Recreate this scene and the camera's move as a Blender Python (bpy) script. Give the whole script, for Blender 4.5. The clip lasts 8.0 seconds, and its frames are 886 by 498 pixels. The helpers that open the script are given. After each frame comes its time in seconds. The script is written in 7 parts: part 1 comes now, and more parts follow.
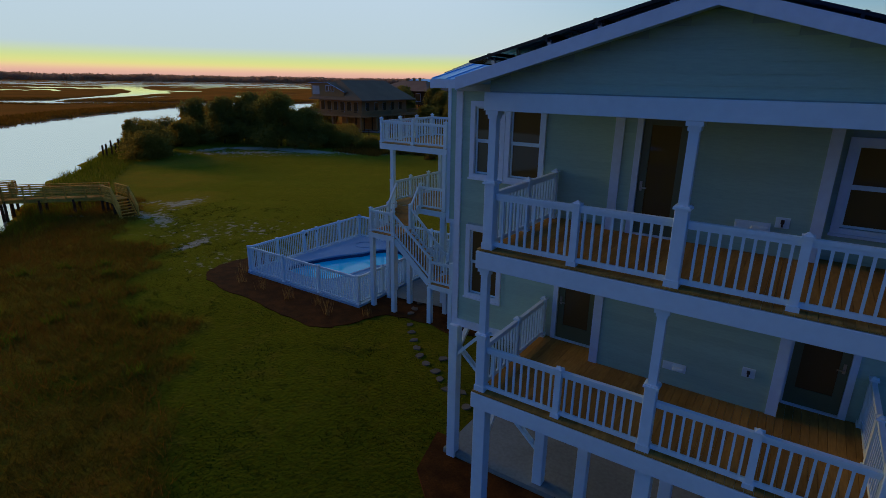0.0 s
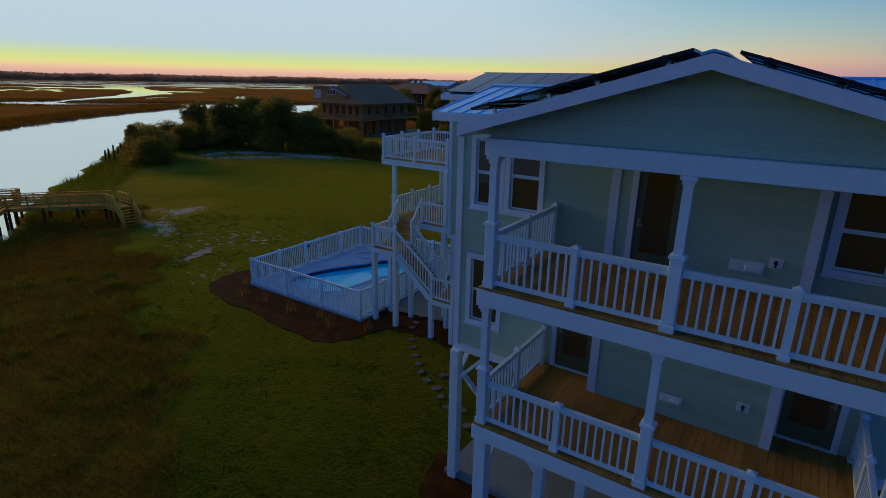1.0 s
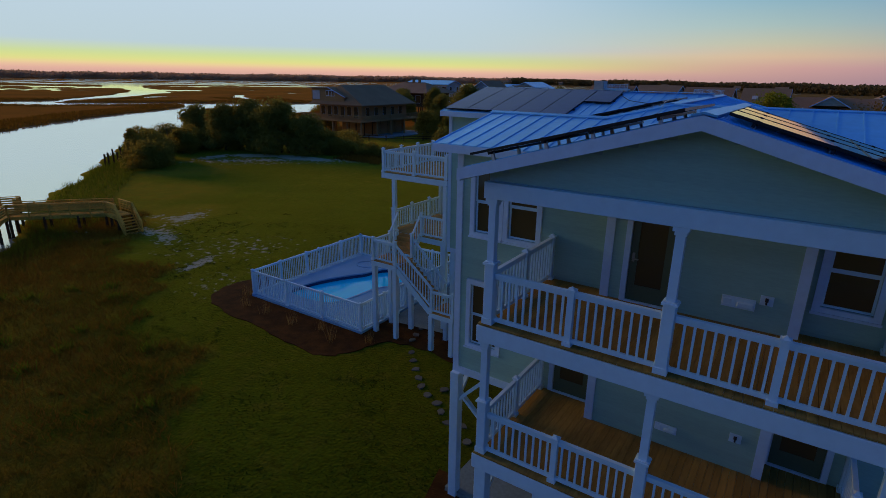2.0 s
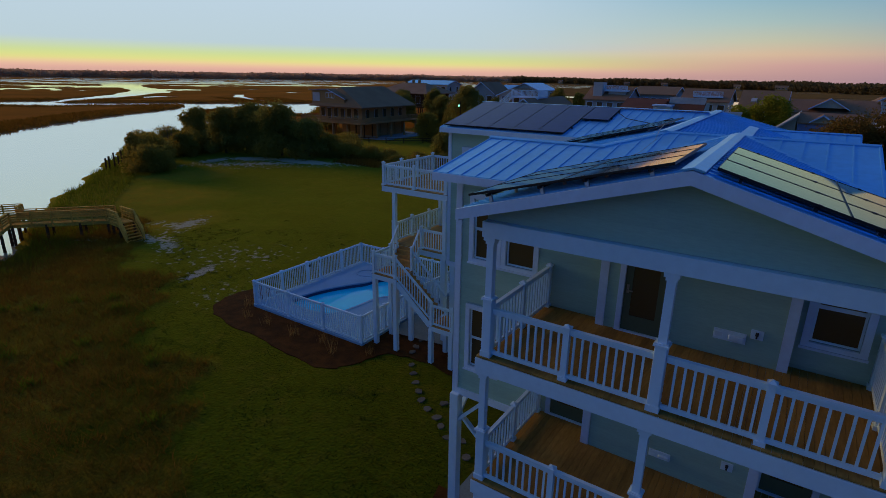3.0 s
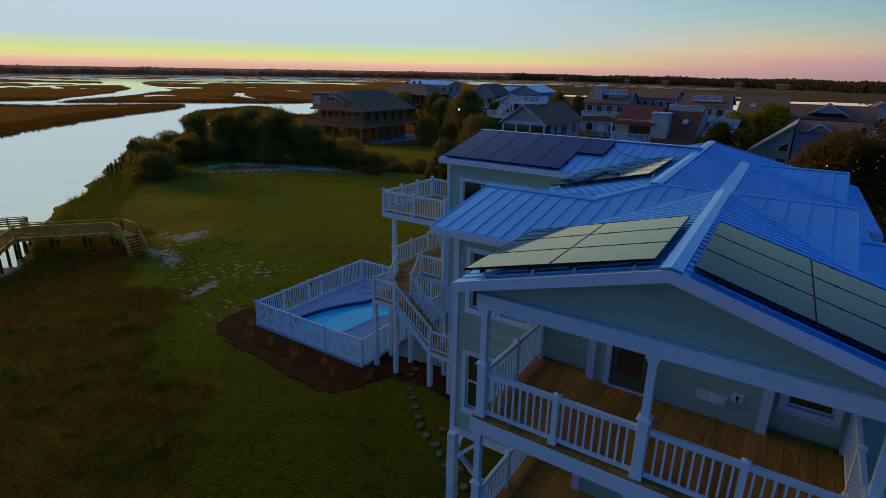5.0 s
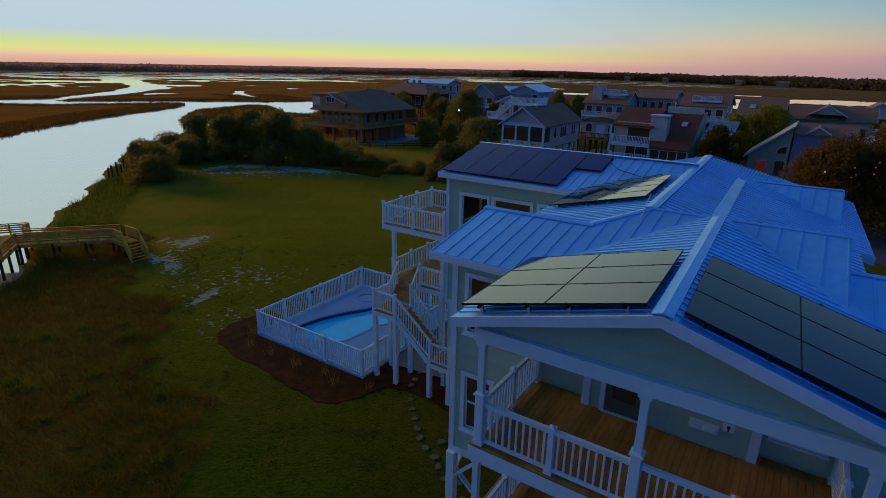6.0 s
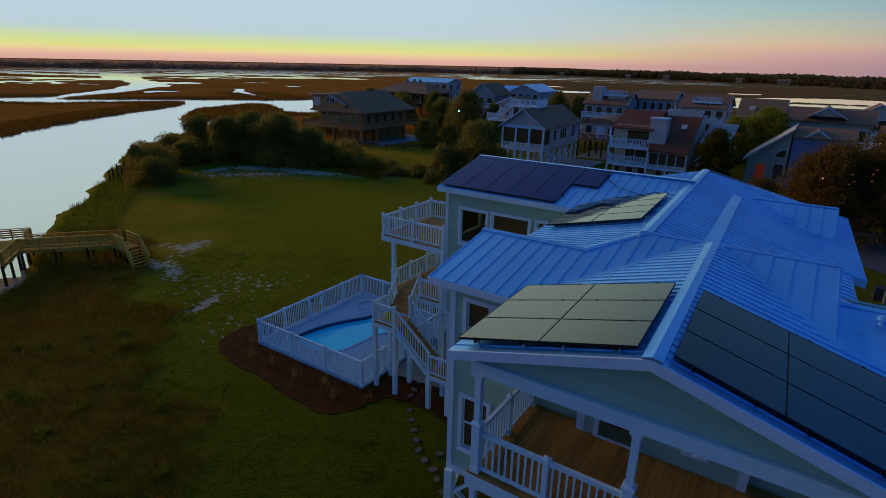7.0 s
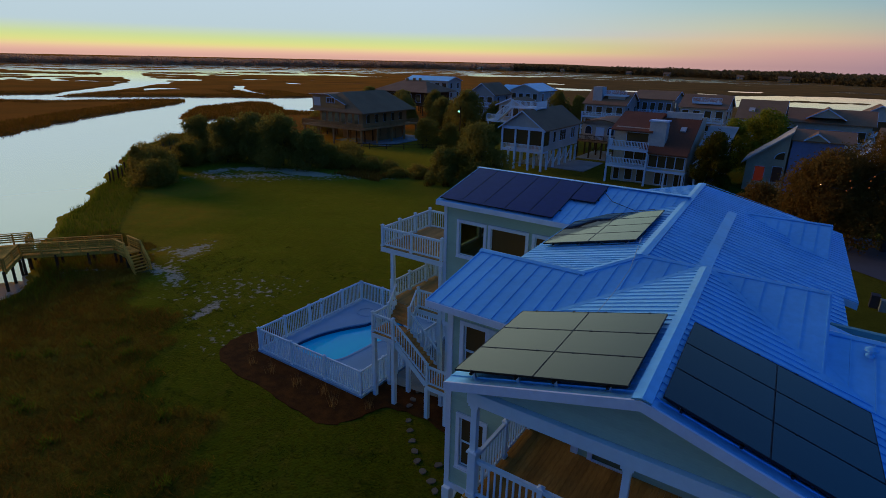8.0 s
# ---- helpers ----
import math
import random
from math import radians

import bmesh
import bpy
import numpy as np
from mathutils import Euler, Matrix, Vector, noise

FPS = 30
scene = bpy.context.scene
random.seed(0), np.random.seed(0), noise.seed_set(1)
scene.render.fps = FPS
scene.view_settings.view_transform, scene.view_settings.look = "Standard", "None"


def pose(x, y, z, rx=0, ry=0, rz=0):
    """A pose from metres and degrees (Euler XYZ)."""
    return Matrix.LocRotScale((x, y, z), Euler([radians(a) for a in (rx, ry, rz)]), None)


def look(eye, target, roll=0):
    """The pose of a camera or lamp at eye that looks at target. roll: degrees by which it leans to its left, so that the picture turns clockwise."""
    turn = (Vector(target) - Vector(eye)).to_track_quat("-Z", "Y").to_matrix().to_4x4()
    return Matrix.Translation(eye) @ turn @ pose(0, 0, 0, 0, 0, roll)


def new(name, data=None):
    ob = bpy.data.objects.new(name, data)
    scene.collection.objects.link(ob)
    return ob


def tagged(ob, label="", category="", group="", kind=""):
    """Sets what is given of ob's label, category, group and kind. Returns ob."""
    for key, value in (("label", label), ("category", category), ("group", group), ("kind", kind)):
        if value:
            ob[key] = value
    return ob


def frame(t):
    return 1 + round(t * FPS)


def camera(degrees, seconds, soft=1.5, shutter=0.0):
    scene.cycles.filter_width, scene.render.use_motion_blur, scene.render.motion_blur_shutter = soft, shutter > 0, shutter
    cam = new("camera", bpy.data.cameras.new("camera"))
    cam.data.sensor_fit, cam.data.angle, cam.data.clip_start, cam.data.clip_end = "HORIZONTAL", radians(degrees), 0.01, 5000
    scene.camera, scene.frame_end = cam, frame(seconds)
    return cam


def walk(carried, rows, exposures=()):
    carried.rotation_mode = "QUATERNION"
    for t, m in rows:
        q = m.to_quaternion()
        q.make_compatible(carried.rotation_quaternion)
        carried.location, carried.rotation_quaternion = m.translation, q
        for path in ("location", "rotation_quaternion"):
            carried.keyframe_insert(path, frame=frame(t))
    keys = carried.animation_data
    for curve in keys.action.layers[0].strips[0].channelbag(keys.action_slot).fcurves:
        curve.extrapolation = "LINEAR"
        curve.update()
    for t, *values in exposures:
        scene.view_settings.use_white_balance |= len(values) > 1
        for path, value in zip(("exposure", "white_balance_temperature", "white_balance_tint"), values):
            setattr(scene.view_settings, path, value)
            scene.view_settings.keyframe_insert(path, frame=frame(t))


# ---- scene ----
cam = camera(78.6, 8.0, 0.6)
PATH = [
    (0, (0.112, -0.107, 11.042), (-0.945, 1.482, 10.444), 1.0),
    (0.5, (0.105, -0.137, 11.421), (-0.953, 1.451, 10.823), 1.1),
    (1, (0.098, -0.147, 11.83), (-0.961, 1.44, 11.232), 1.1),
    (1.5, (0.08, -0.175, 12.269), (-0.976, 1.413, 11.666), 1.0),
    (3, (0.113, -0.239, 13.497), (-0.94, 1.346, 12.882), 0.9),
    (3.5, (0.159, -0.283, 13.906), (-0.894, 1.301, 13.288), 1.0),
    (4, (0.183, -0.3, 14.302), (-0.869, 1.283, 13.681), 1.0),
    (4.5, (0.195, -0.296, 14.698), (-0.857, 1.287, 14.074), 1.0),
    (6, (0.218, -0.274, 15.921), (-0.831, 1.304, 15.283), 1.0),
    (6.5, (0.213, -0.281, 16.36), (-0.832, 1.298, 15.715), 1.1),
    (7, (0.246, -0.244, 16.757), (-0.802, 1.332, 16.108), 1.1),
    (7.5, (0.252, -0.252, 17.162), (-0.792, 1.323, 16.508), 1.2),
    (8, (0.278, -0.194, 17.591), (-0.767, 1.378, 16.93), 1.2),
]
walk(cam, [(t, look(eye, target, roll)) for t, eye, target, roll in PATH])

# ---- light: the afterglow of a sunset over the marsh, deep blue dusk behind ----
world = bpy.data.worlds.new("dusk_sky")
scene.world = world
world.use_nodes = True
wn, wl = world.node_tree.nodes, world.node_tree.links
wn.clear()


def world_node(kind, **values):
    nd = wn.new(kind)
    for k, v in values.items():
        nd.inputs[k].default_value = v
    return nd


def ramp_of(node, stops):
    el = node.color_ramp.elements
    while len(el) < len(stops):
        el.new(0.5)
    for e, (p, c) in zip(el, stops):
        e.position, e.color = p, (*c, 1.0)


w_dir = wn.new("ShaderNodeTexCoord")
w_sep = wn.new("ShaderNodeSeparateXYZ")
wl.new(w_dir.outputs["Generated"], w_sep.inputs[0])
w_glow = wn.new("ShaderNodeValToRGB")
w_blue = wn.new("ShaderNodeValToRGB")
ramp_of(w_glow, [(0.0, (0.70, 0.40, 0.33)), (0.006, (0.80, 0.47, 0.36)), (0.011, (0.84, 0.62, 0.33)), (0.017, (0.74, 0.74, 0.26)), (0.026, (0.62, 0.72, 0.32)), (0.044, (0.50, 0.63, 0.69)),
                 (0.13, (0.51, 0.65, 0.77)), (0.22, (0.52, 0.66, 0.76)), (0.36, (0.34, 0.46, 0.53)), (0.6, (0.10, 0.18, 0.36)), (1.0, (0.05, 0.10, 0.32))])
ramp_of(w_blue, [(0.0, (0.014, 0.066, 0.27)), (0.10, (0.009, 0.074, 0.36)), (0.35, (0.012, 0.100, 0.45)), (0.7, (0.022, 0.10, 0.37)), (1.0, (0.05, 0.11, 0.32))])
w_pink = wn.new("ShaderNodeValToRGB")
ramp_of(w_pink, [(0.0, (0.48, 0.29, 0.29)), (0.02, (0.62, 0.36, 0.32)), (0.036, (0.69, 0.49, 0.33)), (0.054, (0.55, 0.54, 0.39)), (0.080, (0.39, 0.52, 0.50)), (0.12, (0.25, 0.45, 0.56)),
                 (0.25, (0.09, 0.20, 0.37)), (0.5, (0.03, 0.09, 0.27)), (1.0, (0.05, 0.10, 0.32))])
wl.new(w_sep.outputs["Z"], w_pink.inputs[0])
wl.new(w_sep.outputs["Z"], w_glow.inputs[0])
wl.new(w_sep.outputs["Z"], w_blue.inputs[0])
SUNSET = Vector((-0.94, 0.34, 0.0))
w_dot = wn.new("ShaderNodeVectorMath")
w_dot.operation = "DOT_PRODUCT"
w_dot.inputs[1].default_value = SUNSET
wl.new(w_dir.outputs["Generated"], w_dot.inputs[0])
w_side = wn.new("ShaderNodeMapRange")
w_side.interpolation_type = "SMOOTHSTEP"
for k, v in ((1, -0.25), (2, 0.47), (3, 0.0), (4, 1.0)):
    w_side.inputs[k].default_value = v
wl.new(w_dot.outputs["Value"], w_side.inputs[0])
w_near = wn.new("ShaderNodeMapRange")
w_near.interpolation_type = "SMOOTHSTEP"
for k, v in ((1, 0.35), (2, 0.85), (3, 0.0), (4, 1.0)):
    w_near.inputs[k].default_value = v
wl.new(w_dot.outputs["Value"], w_near.inputs[0])
w_west = wn.new("ShaderNodeMix")
w_west.data_type = "RGBA"
wl.new(w_near.outputs[0], w_west.inputs[0])
wl.new(w_pink.outputs[0], w_west.inputs[6])
wl.new(w_glow.outputs[0], w_west.inputs[7])
w_mix = wn.new("ShaderNodeMix")
w_mix.data_type = "RGBA"
wl.new(w_side.outputs[0], w_mix.inputs[0])
wl.new(w_blue.outputs[0], w_mix.inputs[6])
wl.new(w_west.outputs[2], w_mix.inputs[7])
w_bg = world_node("ShaderNodeBackground", Strength=1.0)
wl.new(w_mix.outputs[2], w_bg.inputs[0])
w_out = wn.new("ShaderNodeOutputWorld")
wl.new(w_bg.outputs[0], w_out.inputs[0])

# the last warm light, low over the marsh
glow = bpy.data.lights.new("afterglow_sun", "SUN")
glow.energy, glow.angle, glow.color = 0.95, radians(16), (1.0, 0.58, 0.22)
sun = new("afterglow_sun", glow)
sun.matrix_basis = look(Vector((-99, 0, 24)), (0, 0, 0))


# ---- materials ----
def material(name, col, rough=0.6, metal=0.0, var=0.25, scale=0.7, fine=14.0, bump=0.15, col2=None, spread=0.0, spec=0.5, stretch=(1, 1, 1)):
    """A surface with stains at one scale, grain at another, and an own tone for each piece."""
    m = bpy.data.materials.new(name)
    m.use_nodes = True
    nt = m.node_tree
    nd, ln = nt.nodes, nt.links
    b = nd["Principled BSDF"]
    b.inputs["Roughness"].default_value, b.inputs["Metallic"].default_value = rough, metal
    b.inputs["Specular IOR Level"].default_value = spec
    geo = nd.new("ShaderNodeNewGeometry")
    mp = nd.new("ShaderNodeMapping")
    mp.inputs["Scale"].default_value = stretch
    ln.new(geo.outputs["Position"], mp.inputs[0])
    big, small = nd.new("ShaderNodeTexNoise"), nd.new("ShaderNodeTexNoise")
    big.inputs["Scale"].default_value, small.inputs["Scale"].default_value = scale, fine
    big.inputs["Detail"].default_value, small.inputs["Detail"].default_value = 5, 4
    for t in (big, small):
        ln.new(mp.outputs[0], t.inputs["Vector"])
    a = Vector(col)
    c2 = Vector(col2) if col2 else a * (1 - var)
    mix = nd.new("ShaderNodeMix")
    mix.data_type = "RGBA"
    mix.inputs[6].default_value, mix.inputs[7].default_value = (*c2, 1), (*a, 1)
    wide = nd.new("ShaderNodeMapRange")
    wide.inputs[1].default_value, wide.inputs[2].default_value = 0.36, 0.64
    ln.new(big.outputs[0], wide.inputs[0])
    ln.new(wide.outputs[0], mix.inputs[0])
    hsv = nd.new("ShaderNodeHueSaturation")
    ln.new(mix.outputs[2], hsv.inputs["Color"])
    tone = nd.new("ShaderNodeMapRange")
    tone.inputs[1].default_value, tone.inputs[2].default_value = 0.3, 0.7
    tone.inputs[3].default_value, tone.inputs[4].default_value = 1 - 0.5 * var, 1 + 0.5 * var
    ln.new(small.outputs[0], tone.inputs[0])
    last = tone.outputs[0]
    if spread:
        info = nd.new("ShaderNodeObjectInfo")
        rnd = nd.new("ShaderNodeMapRange")
        rnd.inputs[3].default_value, rnd.inputs[4].default_value = 1 - spread, 1 + spread
        ln.new(info.outputs["Random"], rnd.inputs[0])
        mul = nd.new("ShaderNodeMath")
        mul.operation = "MULTIPLY"
        ln.new(last, mul.inputs[0])
        ln.new(rnd.outputs[0], mul.inputs[1])
        last = mul.outputs[0]
    ln.new(last, hsv.inputs["Value"])
    ln.new(hsv.outputs[0], b.inputs["Base Color"])
    if bump:
        bp = nd.new("ShaderNodeBump")
        bp.inputs["Strength"].default_value, bp.inputs["Distance"].default_value = bump, 0.02
        ln.new(small.outputs[0], bp.inputs["Height"])
        ln.new(bp.outputs[0], b.inputs["Normal"])
    return m


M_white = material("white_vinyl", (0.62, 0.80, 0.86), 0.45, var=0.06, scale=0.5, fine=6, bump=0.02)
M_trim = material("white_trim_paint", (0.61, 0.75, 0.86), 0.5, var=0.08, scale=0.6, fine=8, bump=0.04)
M_siding = material("sea_green_siding", (0.345, 0.525, 0.405), 0.6, var=0.12, scale=0.4, fine=20, bump=0.1, spread=0.05, stretch=(0.3, 0.3, 2))
M_wallcore = material("sheathing", (0.28, 0.42, 0.40), 0.7, var=0.1)
M_metal = material("standing_seam_metal", (0.20, 0.60, 0.92), 0.34, metal=0.5, var=0.12, scale=0.5, fine=5, bump=0.03, spread=0.03)
M_panel = material("solar_glass", (0.011, 0.010, 0.026), 0.5, var=0.15, scale=1.5, fine=40, bump=0.0, spec=0.0)


def coated_gloss(m, tint, ior, rough):
    """An anti-reflection coating: a tinted gloss that grows towards grazing angles."""
    nd, ln = m.node_tree.nodes, m.node_tree.links
    gl, fr, mx = nd.new("ShaderNodeBsdfGlossy"), nd.new("ShaderNodeFresnel"), nd.new("ShaderNodeMixShader")
    gl.inputs["Color"].default_value, gl.inputs["Roughness"].default_value = (*tint, 1), rough
    fr.inputs["IOR"].default_value = ior
    ln.new(fr.outputs[0], mx.inputs[0])
    ln.new(nd["Principled BSDF"].outputs[0], mx.inputs[1])
    ln.new(gl.outputs[0], mx.inputs[2])
    ln.new(mx.outputs[0], nd["Material Output"].inputs["Surface"])


coated_gloss(M_panel, (1.0, 0.97, 0.72), 1.90, 0.05)
# navy copy of the panel glass: blue put into the colour, mirrored sky weakened
M_bluepanel = material("navy_solar_glass", (0.016, 0.024, 0.115), 0.45, var=0.2, scale=3.0, fine=60, bump=0.0, spec=0.1)
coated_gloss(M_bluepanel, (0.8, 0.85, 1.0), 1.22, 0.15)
M_panelframe = material("black_aluminium", (0.02, 0.02, 0.022), 0.4, metal=0.6, var=0.1, bump=0.0)
M_steel = material("galvanised_steel", (0.55, 0.56, 0.58), 0.4, metal=0.9, var=0.1, bump=0.0)
M_deck = material("treated_pine_deck", (0.38, 0.215, 0.048), 0.7, var=0.30, scale=1.2, fine=9, bump=0.15, spread=0.16, stretch=(3, 0.5, 3), spec=0.15)
M_boards = material("weathered_pine_boards", (0.46, 0.28, 0.09), 0.75, var=0.25, scale=1.2, fine=9, bump=0.15, spread=0.10, stretch=(3, 0.5, 3), spec=0.15)
M_tread = material("orange_treated_treads", (0.60, 0.29, 0.075), 0.7, var=0.25, scale=1.5, fine=9, bump=0.12, spread=0.08, spec=0.15)
M_dock = material("weathered_dock_timber", (0.82, 0.42, 0.055), 0.8, var=0.3, scale=1.0, fine=8, bump=0.2, spread=0.14, spec=0.1)
M_piling = material("dark_piling", (0.12, 0.065, 0.025), 0.9, var=0.4, scale=1.5, fine=12, bump=0.3, spec=0.1)
M_door = material("sage_green_door_paint", (0.11, 0.135, 0.07), 0.4, var=0.08, bump=0.02)
M_concrete = material("concrete", (0.21, 0.26, 0.24), 0.85, var=0.25, scale=0.35, fine=10, bump=0.15)
M_pooldeck = material("pool_deck_concrete", (0.22, 0.42, 0.57), 0.75, var=0.15, scale=0.4, fine=12, bump=0.1)
M_stone = material("stepping_stone", (0.135, 0.120, 0.085), 0.85, var=0.25, scale=1.5, fine=14, bump=0.3, spread=0.12)
M_mulch = material("bark_mulch", (0.088, 0.030, 0.004), 0.95, var=0.5, scale=1.5, fine=18, bump=0.8, spec=0.1)
M_tile = material("pool_plaster", (0.04, 0.50, 0.76), 0.5, var=0.08, scale=1.2, fine=20, bump=0.0)
M_band = material("shaded_waterline_tile", (0.028, 0.065, 0.15), 0.6, var=0.2, fine=30, bump=0.0, spec=0.1)
M_dark = material("dark_recess", (0.03, 0.03, 0.03), 0.7, bump=0.0)
M_brass = material("brushed_nickel", (0.55, 0.53, 0.5), 0.3, metal=1.0, bump=0.0)


def glass(name, tint, rough=0.03):
    m = bpy.data.materials.new(name)
    m.use_nodes = True
    b = m.node_tree.nodes["Principled BSDF"]
    b.inputs["Base Color"].default_value = (*tint, 1)
    b.inputs["Roughness"].default_value = rough
    b.inputs["IOR"].default_value = 1.5
    b.inputs["Specular IOR Level"].default_value = 0.38
    return m


M_glass = glass("dark_window_glass", (0.11, 0.065, 0.025))


def clear_glass(name):
    """A thin clear pane: see-through, with a gloss that grows towards grazing angles."""
    m = bpy.data.materials.new(name)
    m.use_nodes = True
    nd, ln = m.node_tree.nodes, m.node_tree.links
    tr, gl, fr, mx = nd.new("ShaderNodeBsdfTransparent"), nd.new("ShaderNodeBsdfGlossy"), nd.new("ShaderNodeFresnel"), nd.new("ShaderNodeMixShader")
    tr.inputs["Color"].default_value = (0.84, 0.90, 0.86, 1)
    gl.inputs["Roughness"].default_value = 0.02
    fr.inputs["IOR"].default_value = 1.4
    ln.new(fr.outputs[0], mx.inputs[0])
    ln.new(tr.outputs[0], mx.inputs[1])
    ln.new(gl.outputs[0], mx.inputs[2])
    ln.new(mx.outputs[0], nd["Material Output"].inputs["Surface"])
    return m


M_clear = clear_glass("clear_window_glass")


# ---- mesh helpers ----
ORIGIN = {}


def thing(name, loc, label, category, group="", kind="", rz=0.0):
    ob = new(name)
    ob.empty_display_size = 0.3
    ob.matrix_basis = pose(*loc, 0, 0, rz)
    ORIGIN[ob.name] = Vector((0, 0, 0)) if rz else Vector(loc)
    return tagged(ob, label, category, group, kind)


def finish(name, bm, mat):
    bmesh.ops.recalc_face_normals(bm, faces=bm.faces)
    me = bpy.data.meshes.new(name)
    bm.to_mesh(me)
    bm.free()
    for m in (mat if isinstance(mat, (list, tuple)) else [mat]):
        me.materials.append(m)
    return me


def part(name, bm, mat, parent=None, label=""):
    """Links a bmesh as one mesh object under a thing or under a part."""
    o = ORIGIN.get(parent.name, Vector((0, 0, 0))) if parent else Vector((0, 0, 0))
    if o.length:
        bmesh.ops.translate(bm, verts=bm.verts, vec=-o)
    ob = new(name, finish(name, bm, mat))
    ob.parent = parent
    if parent:
        ORIGIN[ob.name] = o
    return tagged(ob, label)


SHARED = {}


def piece(name, key, make, mat, parent, m):
    """One of many alike pieces: an object of its own on a shared mesh, at the pose m."""
    if key not in SHARED:
        SHARED[key] = finish(name, make(), mat)
    ob = new(name, SHARED[key])
    ob.parent = parent
    ob.matrix_basis = Matrix.Translation(-ORIGIN.get(parent.name, Vector((0, 0, 0)))) @ m
    return ob


def box(bm, x0, x1, y0, y1, z0, z1, bev=0.0):
    r = bmesh.ops.create_cube(bm, size=1.0)
    vs = r["verts"]
    bmesh.ops.scale(bm, vec=(x1 - x0, y1 - y0, z1 - z0), verts=vs)
    bmesh.ops.translate(bm, vec=((x0 + x1) / 2, (y0 + y1) / 2, (z0 + z1) / 2), verts=vs)
    if bev:
        es = list({e for v in vs for e in v.link_edges})
        bmesh.ops.bevel(bm, geom=es, offset=bev, segments=1, affect="EDGES")
    return bm


def new_box(*a, bev=0.0):
    return box(bmesh.new(), *a, bev=bev)


def beam(bm, p, q, w, h, up=(0, 0, 1)):
    """A squared bar from p to q, w wide and h high."""
    p, q = Vector(p), Vector(q)
    d = q - p
    u = Vector(up)
    s = d.cross(u).normalized() * (w / 2)
    t = s.cross(d).normalized() * (h / 2)
    vs = [bm.verts.new(e + a * s + b * t) for e in (p, q) for a, b in ((-1, -1), (1, -1), (1, 1), (-1, 1))]
    for f in ((0, 1, 2, 3), (7, 6, 5, 4), (0, 4, 5, 1), (1, 5, 6, 2), (2, 6, 7, 3), (3, 7, 4, 0)):
        bm.faces.new([vs[i] for i in f])
    return bm


def new_beam(p, q, w, h, up=(0, 0, 1)):
    return beam(bmesh.new(), p, q, w, h, up)


def slab(pts, thick, down=(0, 0, -1)):
    """A flat polygon in space given a thickness."""
    bm = bmesh.new()
    n = len(pts)
    d = Vector(down) * thick
    a = [bm.verts.new(p) for p in pts]
    b = [bm.verts.new(Vector(p) + d) for p in pts]
    bm.faces.new(a)
    bm.faces.new(b[::-1])
    for i in range(n):
        bm.faces.new((a[i], b[i], b[(i + 1) % n], a[(i + 1) % n]))
    return bm


def cyl(bm, p, q, r0, r1=None, seg=8):
    p, q = Vector(p), Vector(q)
    r1 = r0 if r1 is None else r1
    d = (q - p).normalized()
    u = d.orthogonal().normalized()
    v = d.cross(u)
    ring = [[bm.verts.new(c + (u * math.cos(k * 2 * math.pi / seg) + v * math.sin(k * 2 * math.pi / seg)) * r) for k in range(seg)]
            for c, r in ((p, r0), (q, r1))]
    bm.faces.new(ring[0][::-1])
    bm.faces.new(ring[1])
    for k in range(seg):
        bm.faces.new((ring[0][k], ring[0][(k + 1) % seg], ring[1][(k + 1) % seg], ring[1][k]))
    return bm


def newel(parent, x, y, z, h=1.18, w=0.125, name="newel_post", mat=None):
    """A square railing post with a base skirt and a pyramid cap."""
    def make():
        bm = new_box(-w / 2, w / 2, -w / 2, w / 2, 0, h)
        box(bm, -w / 2 - 0.025, w / 2 + 0.025, -w / 2 - 0.025, w / 2 + 0.025, -0.02, 0.08)
        box(bm, -w / 2 - 0.02, w / 2 + 0.02, -w / 2 - 0.02, w / 2 + 0.02, h, h + 0.035)
        c = w / 2
        vs = [bm.verts.new(p) for p in ((-c, -c, h + 0.035), (c, -c, h + 0.035), (c, c, h + 0.035), (-c, c, h + 0.035), (0, 0, h + 0.09))]
        for i in range(4):
            bm.faces.new((vs[i], vs[(i + 1) % 4], vs[4]))
        return bm
    return piece(name, ("newel", h, w), make, mat or M_white, parent, pose(x, y, z))


def railing(parent, p, q, height=1.07, gap=0.135, posts=(), name="railing", low=0.10, pw=0.125, ph=None):
    """A run of vinyl railing between two floor points: top rail, bottom rail, balusters and posts (as shares of the run)."""
    p, q = Vector(p), Vector(q)
    d = q - p
    flat = Vector((d.x, d.y, 0)).length
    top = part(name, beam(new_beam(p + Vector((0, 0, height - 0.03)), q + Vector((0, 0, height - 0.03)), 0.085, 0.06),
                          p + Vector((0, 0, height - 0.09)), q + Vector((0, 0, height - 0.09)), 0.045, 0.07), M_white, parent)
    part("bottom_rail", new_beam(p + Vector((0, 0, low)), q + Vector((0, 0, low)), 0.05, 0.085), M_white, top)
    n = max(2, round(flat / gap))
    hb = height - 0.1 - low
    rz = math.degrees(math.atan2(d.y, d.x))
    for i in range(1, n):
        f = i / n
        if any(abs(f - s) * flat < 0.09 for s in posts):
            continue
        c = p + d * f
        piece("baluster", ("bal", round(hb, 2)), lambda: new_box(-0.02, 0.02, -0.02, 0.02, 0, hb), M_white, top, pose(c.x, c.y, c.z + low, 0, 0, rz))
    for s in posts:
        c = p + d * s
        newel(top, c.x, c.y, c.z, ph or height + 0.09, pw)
    return top


